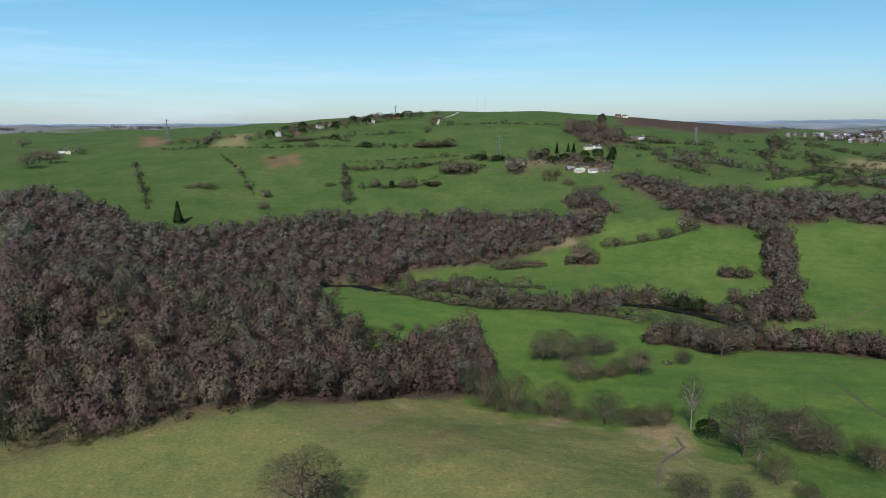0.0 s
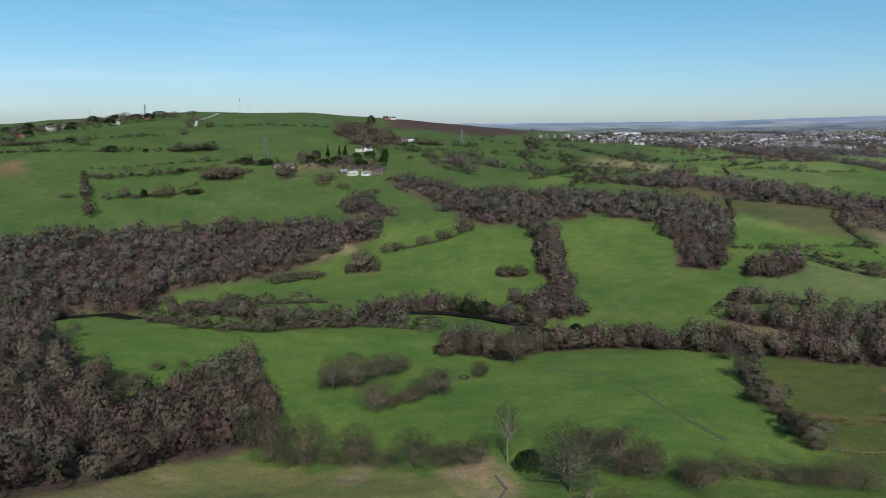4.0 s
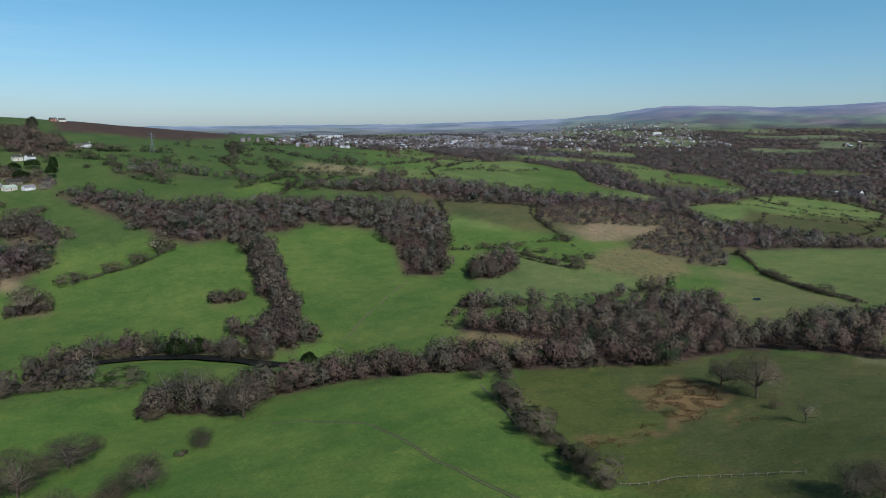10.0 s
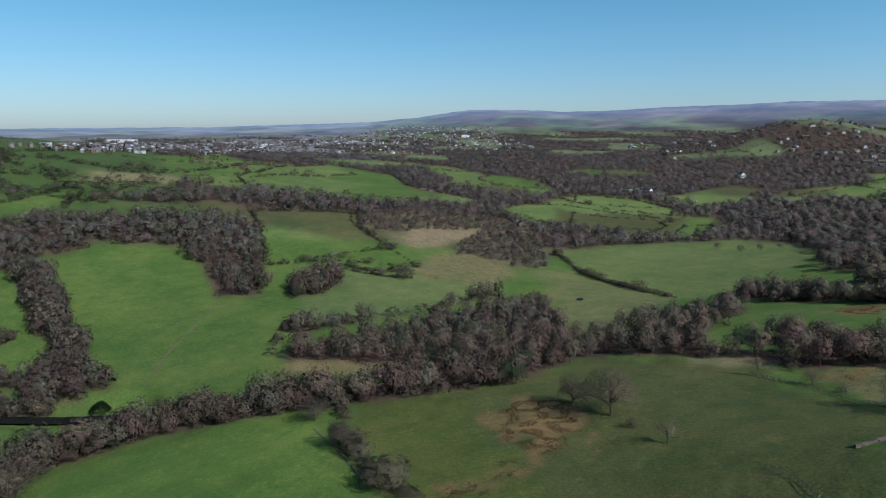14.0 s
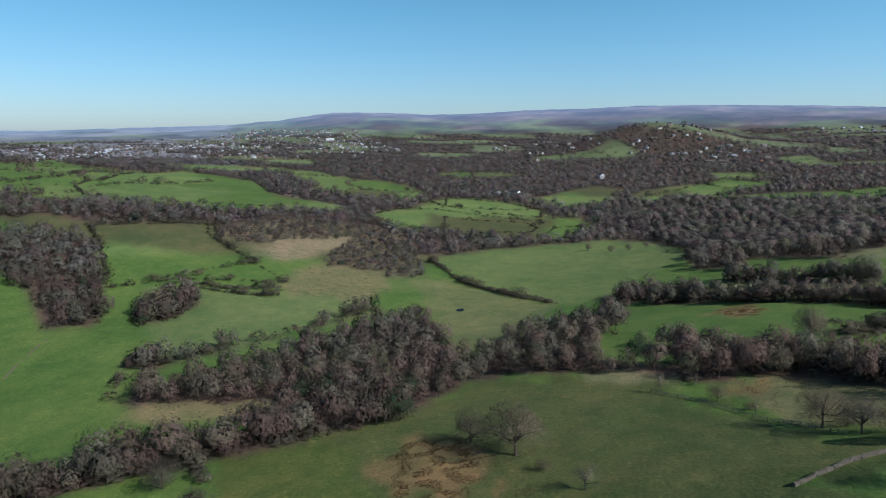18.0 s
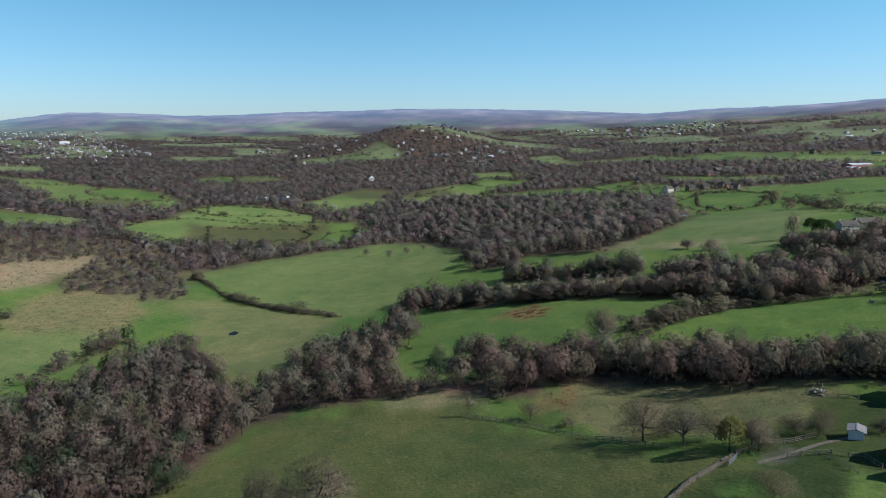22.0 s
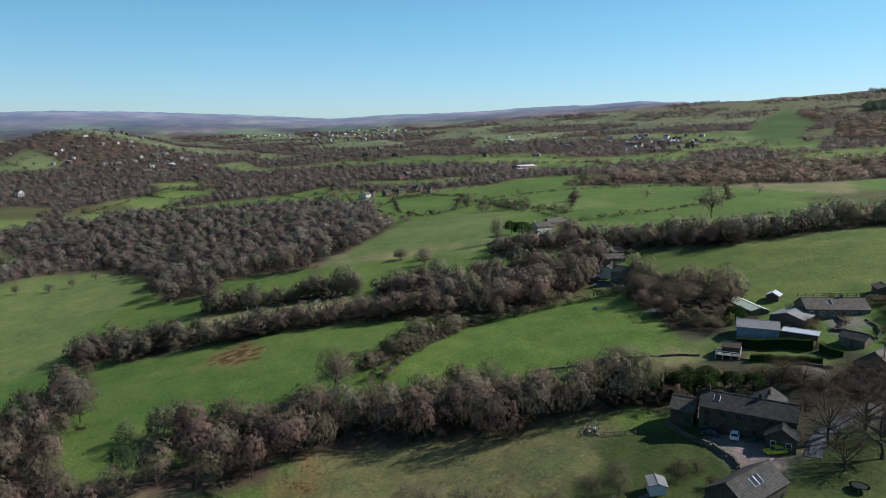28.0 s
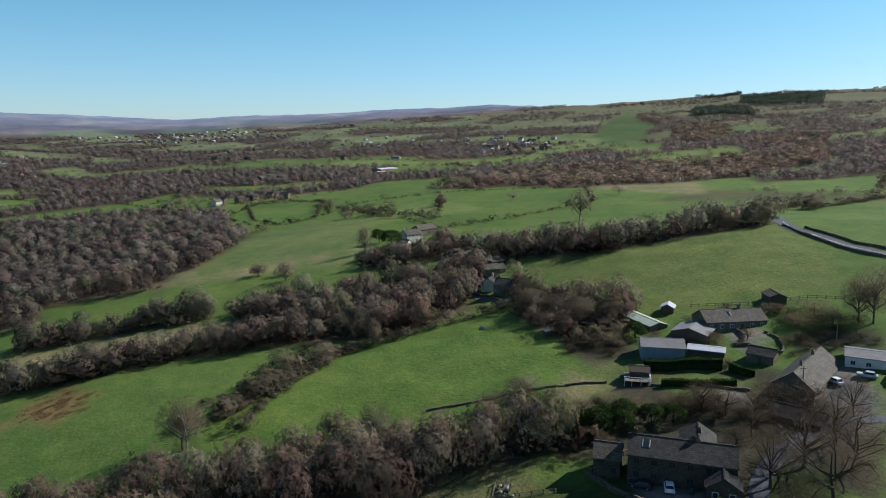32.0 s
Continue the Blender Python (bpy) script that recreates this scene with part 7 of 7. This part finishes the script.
ribbon("lane", "narrow grey lane running down past the farm", "road", ROAD, 3.2, 0.1, (221, 18.2), (226.2, 10.4), (228.8, -5.2), (227.5, -15.6), (223.6, -23.4), (213.2, -31.2))
ribbon("lane", "narrow lane between the cottages", "road", ROAD, 3.0, 0.12, (340.6, -46.8), (353.6, -41.6), (370.5, -40.3), (384.8, -52), (396.5, -71.5))
ribbon("track", "white chalky track up to the hilltop", "track", plain("chalk_grit", (0.45, 0.42, 0.36), 0.9, 0.12), 4.0, 0.3, (-7.8, 1079), (-5.2, 1144), (18.2, 1209), (28.6, 1287))
ribbon("path", "trodden earth path across the green field", "path", plain("trodden_earth", (0.13, 0.115, 0.06), 0.95, 0.25), 1.2, 0.05, (209.3, 357.5), (236.6, 379.6), (266.5, 397.8), (308.1, 423.8))
ribbon("river", "dark slow river bending below the trees", "water", WATER, 6.5, 0, *RIVERS[0][1], level=RIVERS[0][0])
ribbon("river", "dark river bend below the big wood", "water", WATER, 9.0, 0, *RIVERS[1][1], level=RIVERS[1][0])


def pond(x, y, r):
    bm = bmesh.new()
    rng = np.random.default_rng(5)
    ring_v = [bm.verts.new((x + r * 1.5 * math.cos(a) * k, y + r * math.sin(a) * k, float(top_of(x, y)) + 0.18)) for a, k in ((math.tau * i / 22, rng.uniform(0.8, 1.15)) for i in range(22))]
    bm.faces.new(ring_v)
    me = bpy.data.meshes.new("pond")
    bm.to_mesh(me)
    me.materials.append(WATER)
    tagged(new("pond", me), "small dark pool in the wet meadow", "water", kind="structure")


pond(469, 259, 2.6)


# ---- cars in the yard ----
def bm_hull(a, b, bm):
    """Closes a ring of sides between two loops of corners."""
    for i in range(4):
        bm.faces.new((a[i], a[(i + 1) % 4], b[(i + 1) % 4], b[i]))
    return bm


def car(label, x, y, turn, paint_mat, z):
    base = tagged(new("car"), label, "car", group="cars in the yard")
    base.matrix_world = pose(x, y, float(top_of(x, y)) + 0.06, 0, 0, 90 - turn)
    bm = prism([(-0.85, 0.3), (0.85, 0.3), (0.88, 0.62), (0.8, 0.86), (-0.8, 0.86), (-0.88, 0.62)], -2.05, 2.05)
    part("body", bevelled(bm, 0.08), paint_mat, base)
    bm = bmesh.new()
    lo, hi = [(-1.75, -0.76), (0.95, -0.76), (0.95, 0.76), (-1.75, 0.76)], [(-1.3, -0.6), (0.25, -0.6), (0.25, 0.6), (-1.3, 0.6)]
    a, b = [bm.verts.new((*p, 0.84)) for p in lo], [bm.verts.new((*p, 1.38)) for p in hi]
    part("cabin", bm_hull(a, b, bm), paint_mat, base)
    for i, nm in enumerate(("side_window", "windscreen", "side_window", "rear_window")):
        p0, p1, q0, q1 = Vector((*lo[i], 0.84)), Vector((*lo[(i + 1) % 4], 0.84)), Vector((*hi[i], 1.38)), Vector((*hi[(i + 1) % 4], 1.38))
        nrm = (p1 - p0).cross(q0 - p0).normalized() * 0.012
        g = bmesh.new()
        at = lambda u, w: g.verts.new((p0 * (1 - u) + p1 * u) * (1 - w) + (q0 * (1 - u) + q1 * u) * w + nrm)
        g.faces.new((at(0.06, 0.12), at(0.94, 0.12), at(0.94, 0.9), at(0.06, 0.9)))
        part(nm, g, PANE, base)
    part("roof", bevelled(boxes(((-1.32, -0.62, 1.37), (0.27, 0.62, 1.43))), 0.02), paint_mat, base)
    for wx in (-1.3, 1.3):
        for wy in (-0.8, 0.8):
            bm = bmesh.new()
            bmesh.ops.create_cone(bm, cap_ends=True, segments=14, radius1=0.31, radius2=0.31, depth=0.2, matrix=pose(wx, wy, 0.31, 90, 0, 0))
            w = part("wheel", bm, RUBBER, base)
            bm = bmesh.new()
            bmesh.ops.create_cone(bm, cap_ends=True, segments=10, radius1=0.19, radius2=0.19, depth=0.22, matrix=pose(wx, wy, 0.31, 90, 0, 0))
            part("rim", bm, ALLOY, w)
    for s in (-0.6, 0.6):
        part("headlight", boxes(((2.0, s - 0.16, 0.58), (2.07, s + 0.16, 0.72))), LAMP, base)
        part("tail_light", boxes(((-2.07, s - 0.14, 0.6), (-2.0, s + 0.14, 0.74))), BRICK, base)


car("dark grey car parked against the yard wall", 238.6, 26.0, 60, plain("dark_car_paint", (0.035, 0.037, 0.042), 0.25, 0.05, 3.0), 69.3)
car("small yellow car parked in the yard", 225.9, 22.2, 15, plain("yellow_car_paint", (0.55, 0.50, 0.03), 0.3, 0.05, 3.0), 69.7)
car("white car parked beside the farmhouse door", 234.6, 23.4, 140, plain("white_car_paint", (0.75, 0.75, 0.74), 0.3, 0.05, 3.0), 69.5)
car("silver car parked outside the white bungalow", 231.8, -42.2, 70, plain("silver_car_paint", (0.45, 0.46, 0.47), 0.3, 0.05, 3.0), 75.9)
car("white car on the lane beside the big house", 235.6, -35.6, 110, plain("white_car_paint", (0.7, 0.7, 0.69), 0.3, 0.05, 3.0), 74.9)


# ---- tussocks and rushes, too many to count ----
def tufts(name, label, kinds, step, tall, wide, rgb):
    rng = np.random.default_rng(len(name))
    vs, outs, n = [], [], 0
    for kind, poly in AREAS:
        if kind not in kinds:
            continue
        lo, hi = poly.min(0), poly.max(0)
        gx, gy = np.meshgrid(np.arange(lo[0], hi[0], step), np.arange(lo[1], hi[1], step))
        x, y = gx.ravel() + rng.uniform(-0.5, 0.5, gx.size) * step, gy.ravel() + rng.uniform(-0.5, 0.5, gx.size) * step
        ok = inside(x + 4 * soft_noise(x, y, 17, 52), y + 4 * soft_noise(x, y, 17, 53), poly) & (soft_noise(x, y, 8, 51) > -0.05)
        x, y = np.repeat(x[ok], 9), np.repeat(y[ok], 9)
        m = len(x)
        if not m:
            continue
        p = np.stack([x + rng.normal(size=m) * wide * 0.3, y + rng.normal(size=m) * wide * 0.3, top_of(x, y) - 0.05], 1)
        way = np.stack([rng.normal(size=m) * 0.5, rng.normal(size=m) * 0.5, np.ones(m)], 1)
        vs.append(slivers(p, way, rng.uniform(0.6, 1.2, m) * tall, rng.uniform(0.5, 1, m) * wide * 0.2, rng, way))
    v, f, o = join(vs)
    c = np.repeat(np.array([rgb]) * rng.uniform(0.7, 1.2, (len(v) // 3, 1)), 3, 0)
    tagged(new(name, plant_mesh(name, v, f, o, WOOD_TWIGS, c)), label, "grass", kind="stuff")


tufts("rush_tussocks", "rust-brown dead rush tussocks in the pasture", ("rush",), 0.9, 0.5, 0.8, (0.40, 0.26, 0.12))
tufts("grass_tussocks", "pale dead grass tussocks on the bank", ("tussock",), 1.0, 0.4, 0.7, (0.46, 0.42, 0.24))
tufts("rough_grass", "rough pale grass on the wet meadow", ("rough", "tan"), 2.6, 0.6, 0.9, (0.28, 0.23, 0.12))


def clipped_hedge(tall, thick, *points):
    """A dense evergreen garden hedge, cut to a box."""
    rng = np.random.default_rng(61)
    p = along(points, 0.12)
    n = len(p) * 5
    k = rng.integers(len(p) - 1, size=n)
    d = p[k + 1] - p[k]
    side = np.stack([-d[:, 1], d[:, 0]], 1) / (np.linalg.norm(d, axis=1, keepdims=True) + 1e-9)
    u, w = rng.uniform(-0.5, 0.5, n), rng.random(n)
    edge = rng.random(n) < 0.6
    u = np.where(edge, np.sign(u) * 0.5, u)
    w = np.where(edge, w, 1.0)
    q = p[k] + side * (u * thick)[:, None]
    s = np.c_[q, top_of(q[:, 0], q[:, 1]) + w * tall]
    way = np.c_[side * u[:, None], w - 0.4] + rng.normal(size=(n, 3)) * 0.4
    leafy = slivers(s, way, rng.uniform(0.25, 0.5, n), rng.uniform(0.07, 0.14, n), rng, way)
    line = along(points, 1.0)
    d = np.gradient(line, axis=0)
    nrm = np.stack([-d[:, 1], d[:, 0]], 1) / (np.linalg.norm(d, axis=1, keepdims=True) + 1e-9)
    z = top_of(line[:, 0], line[:, 1])
    rows = [np.c_[line + nrm * thick * a, z + b] for a, b in ((-0.45, -0.2), (-0.43, tall * 0.93), (0.43, tall * 0.93), (0.45, -0.2))]
    m = len(line)
    fill = np.concatenate(rows)
    quads = [(k * m + i, k * m + i + 1, (k + 1) * m + i + 1) for k in range(3) for i in range(m - 1)] + [(k * m + i, (k + 1) * m + i + 1, (k + 1) * m + i) for k in range(3) for i in range(m - 1)]
    quads += [(0, m, 2 * m), (0, 2 * m, 3 * m), (m - 1, 2 * m - 1, 3 * m - 1), (m - 1, 3 * m - 1, 4 * m - 1)]
    side_out = np.concatenate([np.c_[-nrm, z * 0], np.c_[-nrm * 0.3, z * 0 + 1], np.c_[nrm * 0.3, z * 0 + 1], np.c_[nrm, z * 0]])
    v, f, o = join([leafy, (fill, np.array(quads), side_out)])
    me = plant_mesh("garden_hedge", v, f, o, EVERGREEN)
    tagged(new("garden_hedge", me), "dense dark clipped evergreen hedge round the lawn", "hedge", group="garden hedges")


clipped_hedge(2.6, 1.8, (270.5, -14.5), (263.0, -22.5), (257.5, -27.0))
clipped_hedge(1.8, 1.4, (256.0, -28.0), (249.5, -27.0))
clipped_hedge(1.6, 1.2, (262.0, -10.0), (254.0, -16.0), (250.0, -21.0))


# ---- garden shrubs round the farm ----
stand("shrub", (281.7, 13.9, 4, 6), (264, 22.6, 4.5, 6.5), (258.6, 20.8, 5, 6), (265.3, 15, 4.5, 6), (266.7, 25.1, 4, 6), (299, -17.6, 2.4, 6), (293, -20, 2.6, 6), (287, -26.5, 3, 5), (285.5, -22.2, 2.6, 5), (267.9, -41, 2.4, 4),
      (277.6, -59.4, 3, 5), (266.4, -67.4, 3.4, 6), (262, -66.3, 3, 5.5), (257.2, -61.2, 2.6, 5), (254.3, -65.4, 3, 6), (250.3, -68, 3, 6), (246.7, -70.8, 3, 6), (246.9, -9.3, 3, 5), (262, 28, 3.5, 5), (247, -4, 4, 5.5))
stand("shrub", (243.2, -4.2, 3.5, 5), (240.4, -7.2, 3, 4.5), (275, 18, 4, 6), (271, 22, 4.5, 6), (288, 12, 3.5, 6), (251.2, -52, 2, 4), (282.5, -34.0, 2.6, 4), (302, -36, 4, 6), (303, -30, 4, 6), (308, -30, 4.5, 7), (222, 40, 2.5, 4), (232.0, 40.0, 2.2, 3.5))
stand("shrub", (253.7, -49.6, 2.1, 5.4), (252.7, -53.7, 1.9, 4.8), (251.5, -57.4, 1.8, 3.6), (247.8, -56.1, 3.6, 3.5), (247.3, -61.2, 2.9, 4.1), (243.2, -58.8, 2.5, 4.2), (242.1, -62.8, 2.0, 5.1), (238.6, -62.5, 1.8, 3.6), (249.4, -43.8, 1.6, 3.7), (248.3, -49.3, 2.4, 5.3), (244.5, -53.5, 2.4, 3.3), (294.0, -13.6, 2.1, 5.5), (296.0, -20.5, 1.7, 4.6), (289.7, -18.6, 2.4, 4.7), (283.4, -17.9, 2.3, 4.7), (270.7, -33.2, 2.6, 4.6), (268.2, -38.3, 3.4, 4.5))
stand("shrub", (279.9, -30.1, 1.9, 3.2), (268.4, -61.5, 3.5, 4.2), (266.1, -65.8, 2.0, 5.4), (267.2, 11.2, 2.8, 4.8), (265.8, 7.5, 3.4, 3.7), (259.7, 9.1, 2.3, 5.2), (259.8, 1.1, 1.9, 4.9), (254.4, 1.0, 1.8, 4.7), (253.4, -4.7, 3.0, 5.4), (248.4, -2.0, 3.3, 4.3), (247.8, -6.7, 2.0, 3.4), (243.6, -7.6, 2.7, 4.3), (239.7, -8.7, 1.7, 5.3), (236.1, -10.1, 2.6, 4.8), (257.7, -29.5, 2.0, 3.6), (266.1, -21.8, 1.6, 3.9), (263.2, -25.9, 2.1, 4.1))
stand("holly", (258.8, 13, 5.5, 7), (256.6, 9, 5, 6.5), (251.6, 6.6, 5, 6), (249.4, 2.5, 4.5, 6), (261.4, 17, 5, 6.5), (254, 12.6, 5, 6), (269.3, 20.2, 4, 6), (286.5, -30.5, 5, 7))


# ---- small things about the farm ----
def boulder(seed, size):
    """An uneven rounded stone."""
    rng = np.random.default_rng(seed)
    bm = bmesh.new()
    bmesh.ops.create_icosphere(bm, subdivisions=1, radius=1.0)
    for v in bm.verts:
        v.co = Vector((v.co.x * size[0], v.co.y * size[1], v.co.z * size[2])) * float(rng.uniform(0.8, 1.2))
    return bm


PALE_STONE = plain("pale_weathered_stone", (0.36, 0.33, 0.27), 0.9, 0.2, 2.0, bumps=0.3)
rockery = tagged(new("rockery"), "ring of stones with a pale dead stump in the grass", "rockery")
rockery.matrix_world = pose(256.6, 41.0, float(top_of(256.6, 41.0)))
for k in range(14):
    a = math.tau * k / 14
    b = boulder(900 + k, (0.45, 0.35, 0.3))
    bmesh.ops.translate(b, verts=b.verts, vec=(2.2 * math.cos(a), 1.5 * math.sin(a), 0.15))
    part("stone", b, WALL_STONE if k % 3 else PALE_STONE, rockery)
b = boulder(950, (0.8, 0.6, 0.5))
bmesh.ops.translate(b, verts=b.verts, vec=(0.4, 0, 0.4))
part("pale_rock", b, PALE_STONE, rockery)
b = bmesh.new()
for p, q, r in (((-0.4, 0, 0), (-0.5, 0.1, 1.3), 0.16), ((-0.5, 0.1, 1.25), (-0.9, 0.2, 2.0), 0.08), ((-0.5, 0.1, 1.25), (-0.2, 0.0, 2.1), 0.08), ((-0.2, 0, 2.05), (0.2, -0.1, 2.5), 0.05)):
    lattice(b, p, q, r)
part("stump", b, PALE_STONE, rockery)
fence("low wire fence beside the rockery", 0.9, 2, (260.3, 40.8), (257.2, 44.4), (253.2, 41.2), (249.0, 36.4))

deck = tagged(new("deck"), "raised pale timber deck with a white rail round the hut", "deck")
deck.matrix_world = pose(268.6, -9.4, float(top_of(268.6, -9.4)), 0, 0, -48)
for k in range(14):
    part("board", boxes(((-3.4, -3.2 + k * 0.44, 0.62), (3.2, -2.79 + k * 0.44, 0.7))), RAIL_WOOD, deck)
for px, py in ((-3.3, -3.1), (-1.2, -3.1), (1.0, -3.1), (3.1, -3.1), (-3.3, -0.9), (-3.3, 1.2), (-3.3, 2.9), (3.1, -0.9)):
    part("post", boxes(((px - 0.06, py - 0.06, -0.6), (px + 0.06, py + 0.06, 1.7))), FRAME, deck)
for h in (1.15, 1.62):
    part("rail", boxes(((-3.3, -3.16, h), (3.1, -3.06, h + 0.09))), FRAME, deck)
    part("rail", boxes(((-3.36, -3.05, h), (-3.26, 2.9, h + 0.09))), FRAME, deck)

gate = tagged(new("field_gate"), "galvanised five-bar field gate beside the stone wall", "gate")
gx0, gx1 = Vector((222.1, 76.5, 0)), Vector((226.0, 73.2, 0))
gate.matrix_world = pose(222.1, 76.5, float(top_of(222.1, 76.5)), 0, 0, math.degrees(math.atan2(-3.3, 3.9)))
for k in range(5):
    part("bar", boxes(((0, -0.03, 0.25 + 0.24 * k), (4.6, 0.03, 0.31 + 0.24 * k))), STEEL, gate)
for gx in (0.0, 2.3, 4.54):
    part("upright", boxes(((gx, -0.035, 0.1), (gx + 0.06, 0.035, 1.3))), STEEL, gate)

ribbon("track", "pale gritty track past the paddock gate", "track", plain("paddock_grit", (0.16, 0.135, 0.10), 0.92, 0.35), 1.3, 0.06, (222.6, 70.5), (223.6, 65.3), (224.2, 61.0), (226.8, 56.6), (228.1, 52.0), (229.1, 47.2))
fence("low rail fence down to the barn", 1.0, 2, (221.9, 58.9), (216.3, 57.6), (211.3, 57.4))
fence("pale wire tape fence across the horse field", 0.9, 1, (149.8, 157.7), (160.4, 149.1), (166.7, 139.1), (173.9, 125.7))
RUST = plain("rusted_white_sheets", (0.42, 0.33, 0.30), 0.7, 0.55, 0.9)
house("sheet_roofed_shed", "low shed under rust-streaked white roof sheets", "shed", 206.2, 49.6, 60, 7.0, 5.0, 2.1, 0.6, PLANKS, RUST, door=True, wins=1)
house("field_shelter", "low dark field shelter in the pasture", "shed", 310.6, -21.2, 120, 4.0, 2.6, 1.3, 0.3, PLANKS, SHEET_GREY, door=False)

trough = tagged(new("water_trough"), "grey steel water trough standing in the field", "trough")
trough.matrix_world = pose(336.7, -16.9, float(top_of(336.7, -16.9)), 0, 0, 20)
for q in (((-1.0, -0.35, 0), (1.0, 0.35, 0.12)), ((-1.0, -0.35, 0.12), (1.0, -0.28, 0.6)), ((-1.0, 0.28, 0.12), (1.0, 0.35, 0.6)), ((-1.0, -0.28, 0.12), (-0.93, 0.28, 0.6)), ((0.93, -0.28, 0.12), (1.0, 0.28, 0.6))):
    part("panel", boxes(q), STEEL, trough)

trampoline = tagged(new("trampoline"), "round garden trampoline with a green rim", "trampoline")
trampoline.matrix_world = pose(209.4, 21.6, float(top_of(209.4, 21.6)))
b = bmesh.new()
bmesh.ops.create_cone(b, cap_ends=True, segments=24, radius1=1.25, radius2=1.25, depth=0.04, matrix=Matrix.Translation((0, 0, 0.8)))
part("bed", b, RUBBER, trampoline)
b = bmesh.new()
rim = [[b.verts.new((r * math.cos(math.tau * k / 24), r * math.sin(math.tau * k / 24), 0.85)) for k in range(24)] for r in (1.25, 1.6)]
for k in range(24):
    b.faces.new((rim[0][k], rim[1][k], rim[1][(k + 1) % 24], rim[0][(k + 1) % 24]))
bmesh.ops.solidify(b, geom=b.faces[:], thickness=0.06)
part("rim", b, plain("green_padding", (0.03, 0.16, 0.12), 0.6, 0.1), trampoline)
for k in range(6):
    a = math.tau * k / 6
    part("leg", boxes(((1.5 * math.cos(a) - 0.03, 1.5 * math.sin(a) - 0.03, -0.2), (1.5 * math.cos(a) + 0.03, 1.5 * math.sin(a) + 0.03, 0.82))), STEEL, trampoline)

wheelie_bin = tagged(new("wheelie_bin"), "dark green wheeled bin beside the farmhouse wall", "bin")
wheelie_bin.matrix_world = pose(231.6, 21.4, float(top_of(231.6, 21.4)) + 0.02, 0, 0, 36)
BIN = plain("green_bin_plastic", (0.02, 0.07, 0.06), 0.5, 0.1)
part("bin_body", bevelled(boxes(((-0.3, -0.35, 0.08), (0.3, 0.35, 1.0))), 0.04), BIN, wheelie_bin)
part("lid", bevelled(boxes(((-0.33, -0.4, 1.0), (0.33, 0.38, 1.08))), 0.02), BIN, wheelie_bin)
for s in (-0.28, 0.28):
    part("wheel", boxes(((s - 0.04, 0.3, 0.0), (s + 0.04, 0.5, 0.2))), RUBBER, wheelie_bin)


def pole(x, y, tall):
    base = tagged(new("telegraph_pole"), "brown wooden telegraph pole with a crosspiece", "pole", group="telegraph poles")
    base.matrix_world = pose(x, y, float(top_of(x, y)), 0, 0, 40)
    b = bmesh.new()
    bmesh.ops.create_cone(b, cap_ends=True, segments=8, radius1=0.15, radius2=0.1, depth=tall + 0.5, matrix=Matrix.Translation((0, 0, tall / 2 - 0.25)))
    part("shaft", b, RAIL_WOOD, base)
    part("crosspiece", boxes(((-0.7, -0.15, tall - 0.7), (0.7, -0.07, tall - 0.58))), RAIL_WOOD, base)


pole(244.3, -54.1, 7.5)
pole(236.0, -22.5, 8.0)
stone_wall("tumbled stones along a gully in the pasture", 0.36, (44.2, 132.3), (49.7, 147.4), (55.2, 157.2), (60.6, 162.9), (61.5, 171.3))
GULLY = plain("dark_gully_earth", (0.085, 0.088, 0.04), 0.95, 0.35)
ribbon("ditch", "dark ditch along the tumbled wall", "ditch", GULLY, 0.4, 0.05, (125.6, 278.2), (133.4, 269.1), (142.6, 244.4), (138.7, 223.6), (132.2, 202.8), (129.6, 184.6), (127, 169))
stone_wall("stone retaining wall below the garden lawn", 0.9, (264.0, -9.0), (257.0, -14.0), (251.0, -18.0), (246.0, -20.0))
stone_wall("curved stone wall beside the bungalow drive", 1.0, (262.0, -53.0), (257.0, -50.5), (253.5, -47.0), (252.0, -43.5))
stone_wall("broken field wall above the farm belt", 0.7, (300.0, 30.0), (292.0, 20.0), (285.0, 10.0), (279.0, 2.0), (273.0, -4.0))
stone_wall("far wall of the climbing road", 1.1, (243.0, -131.5), (262.0, -136.8), (280.5, -142.4), (295.5, -151.4), (309.0, -162.0))
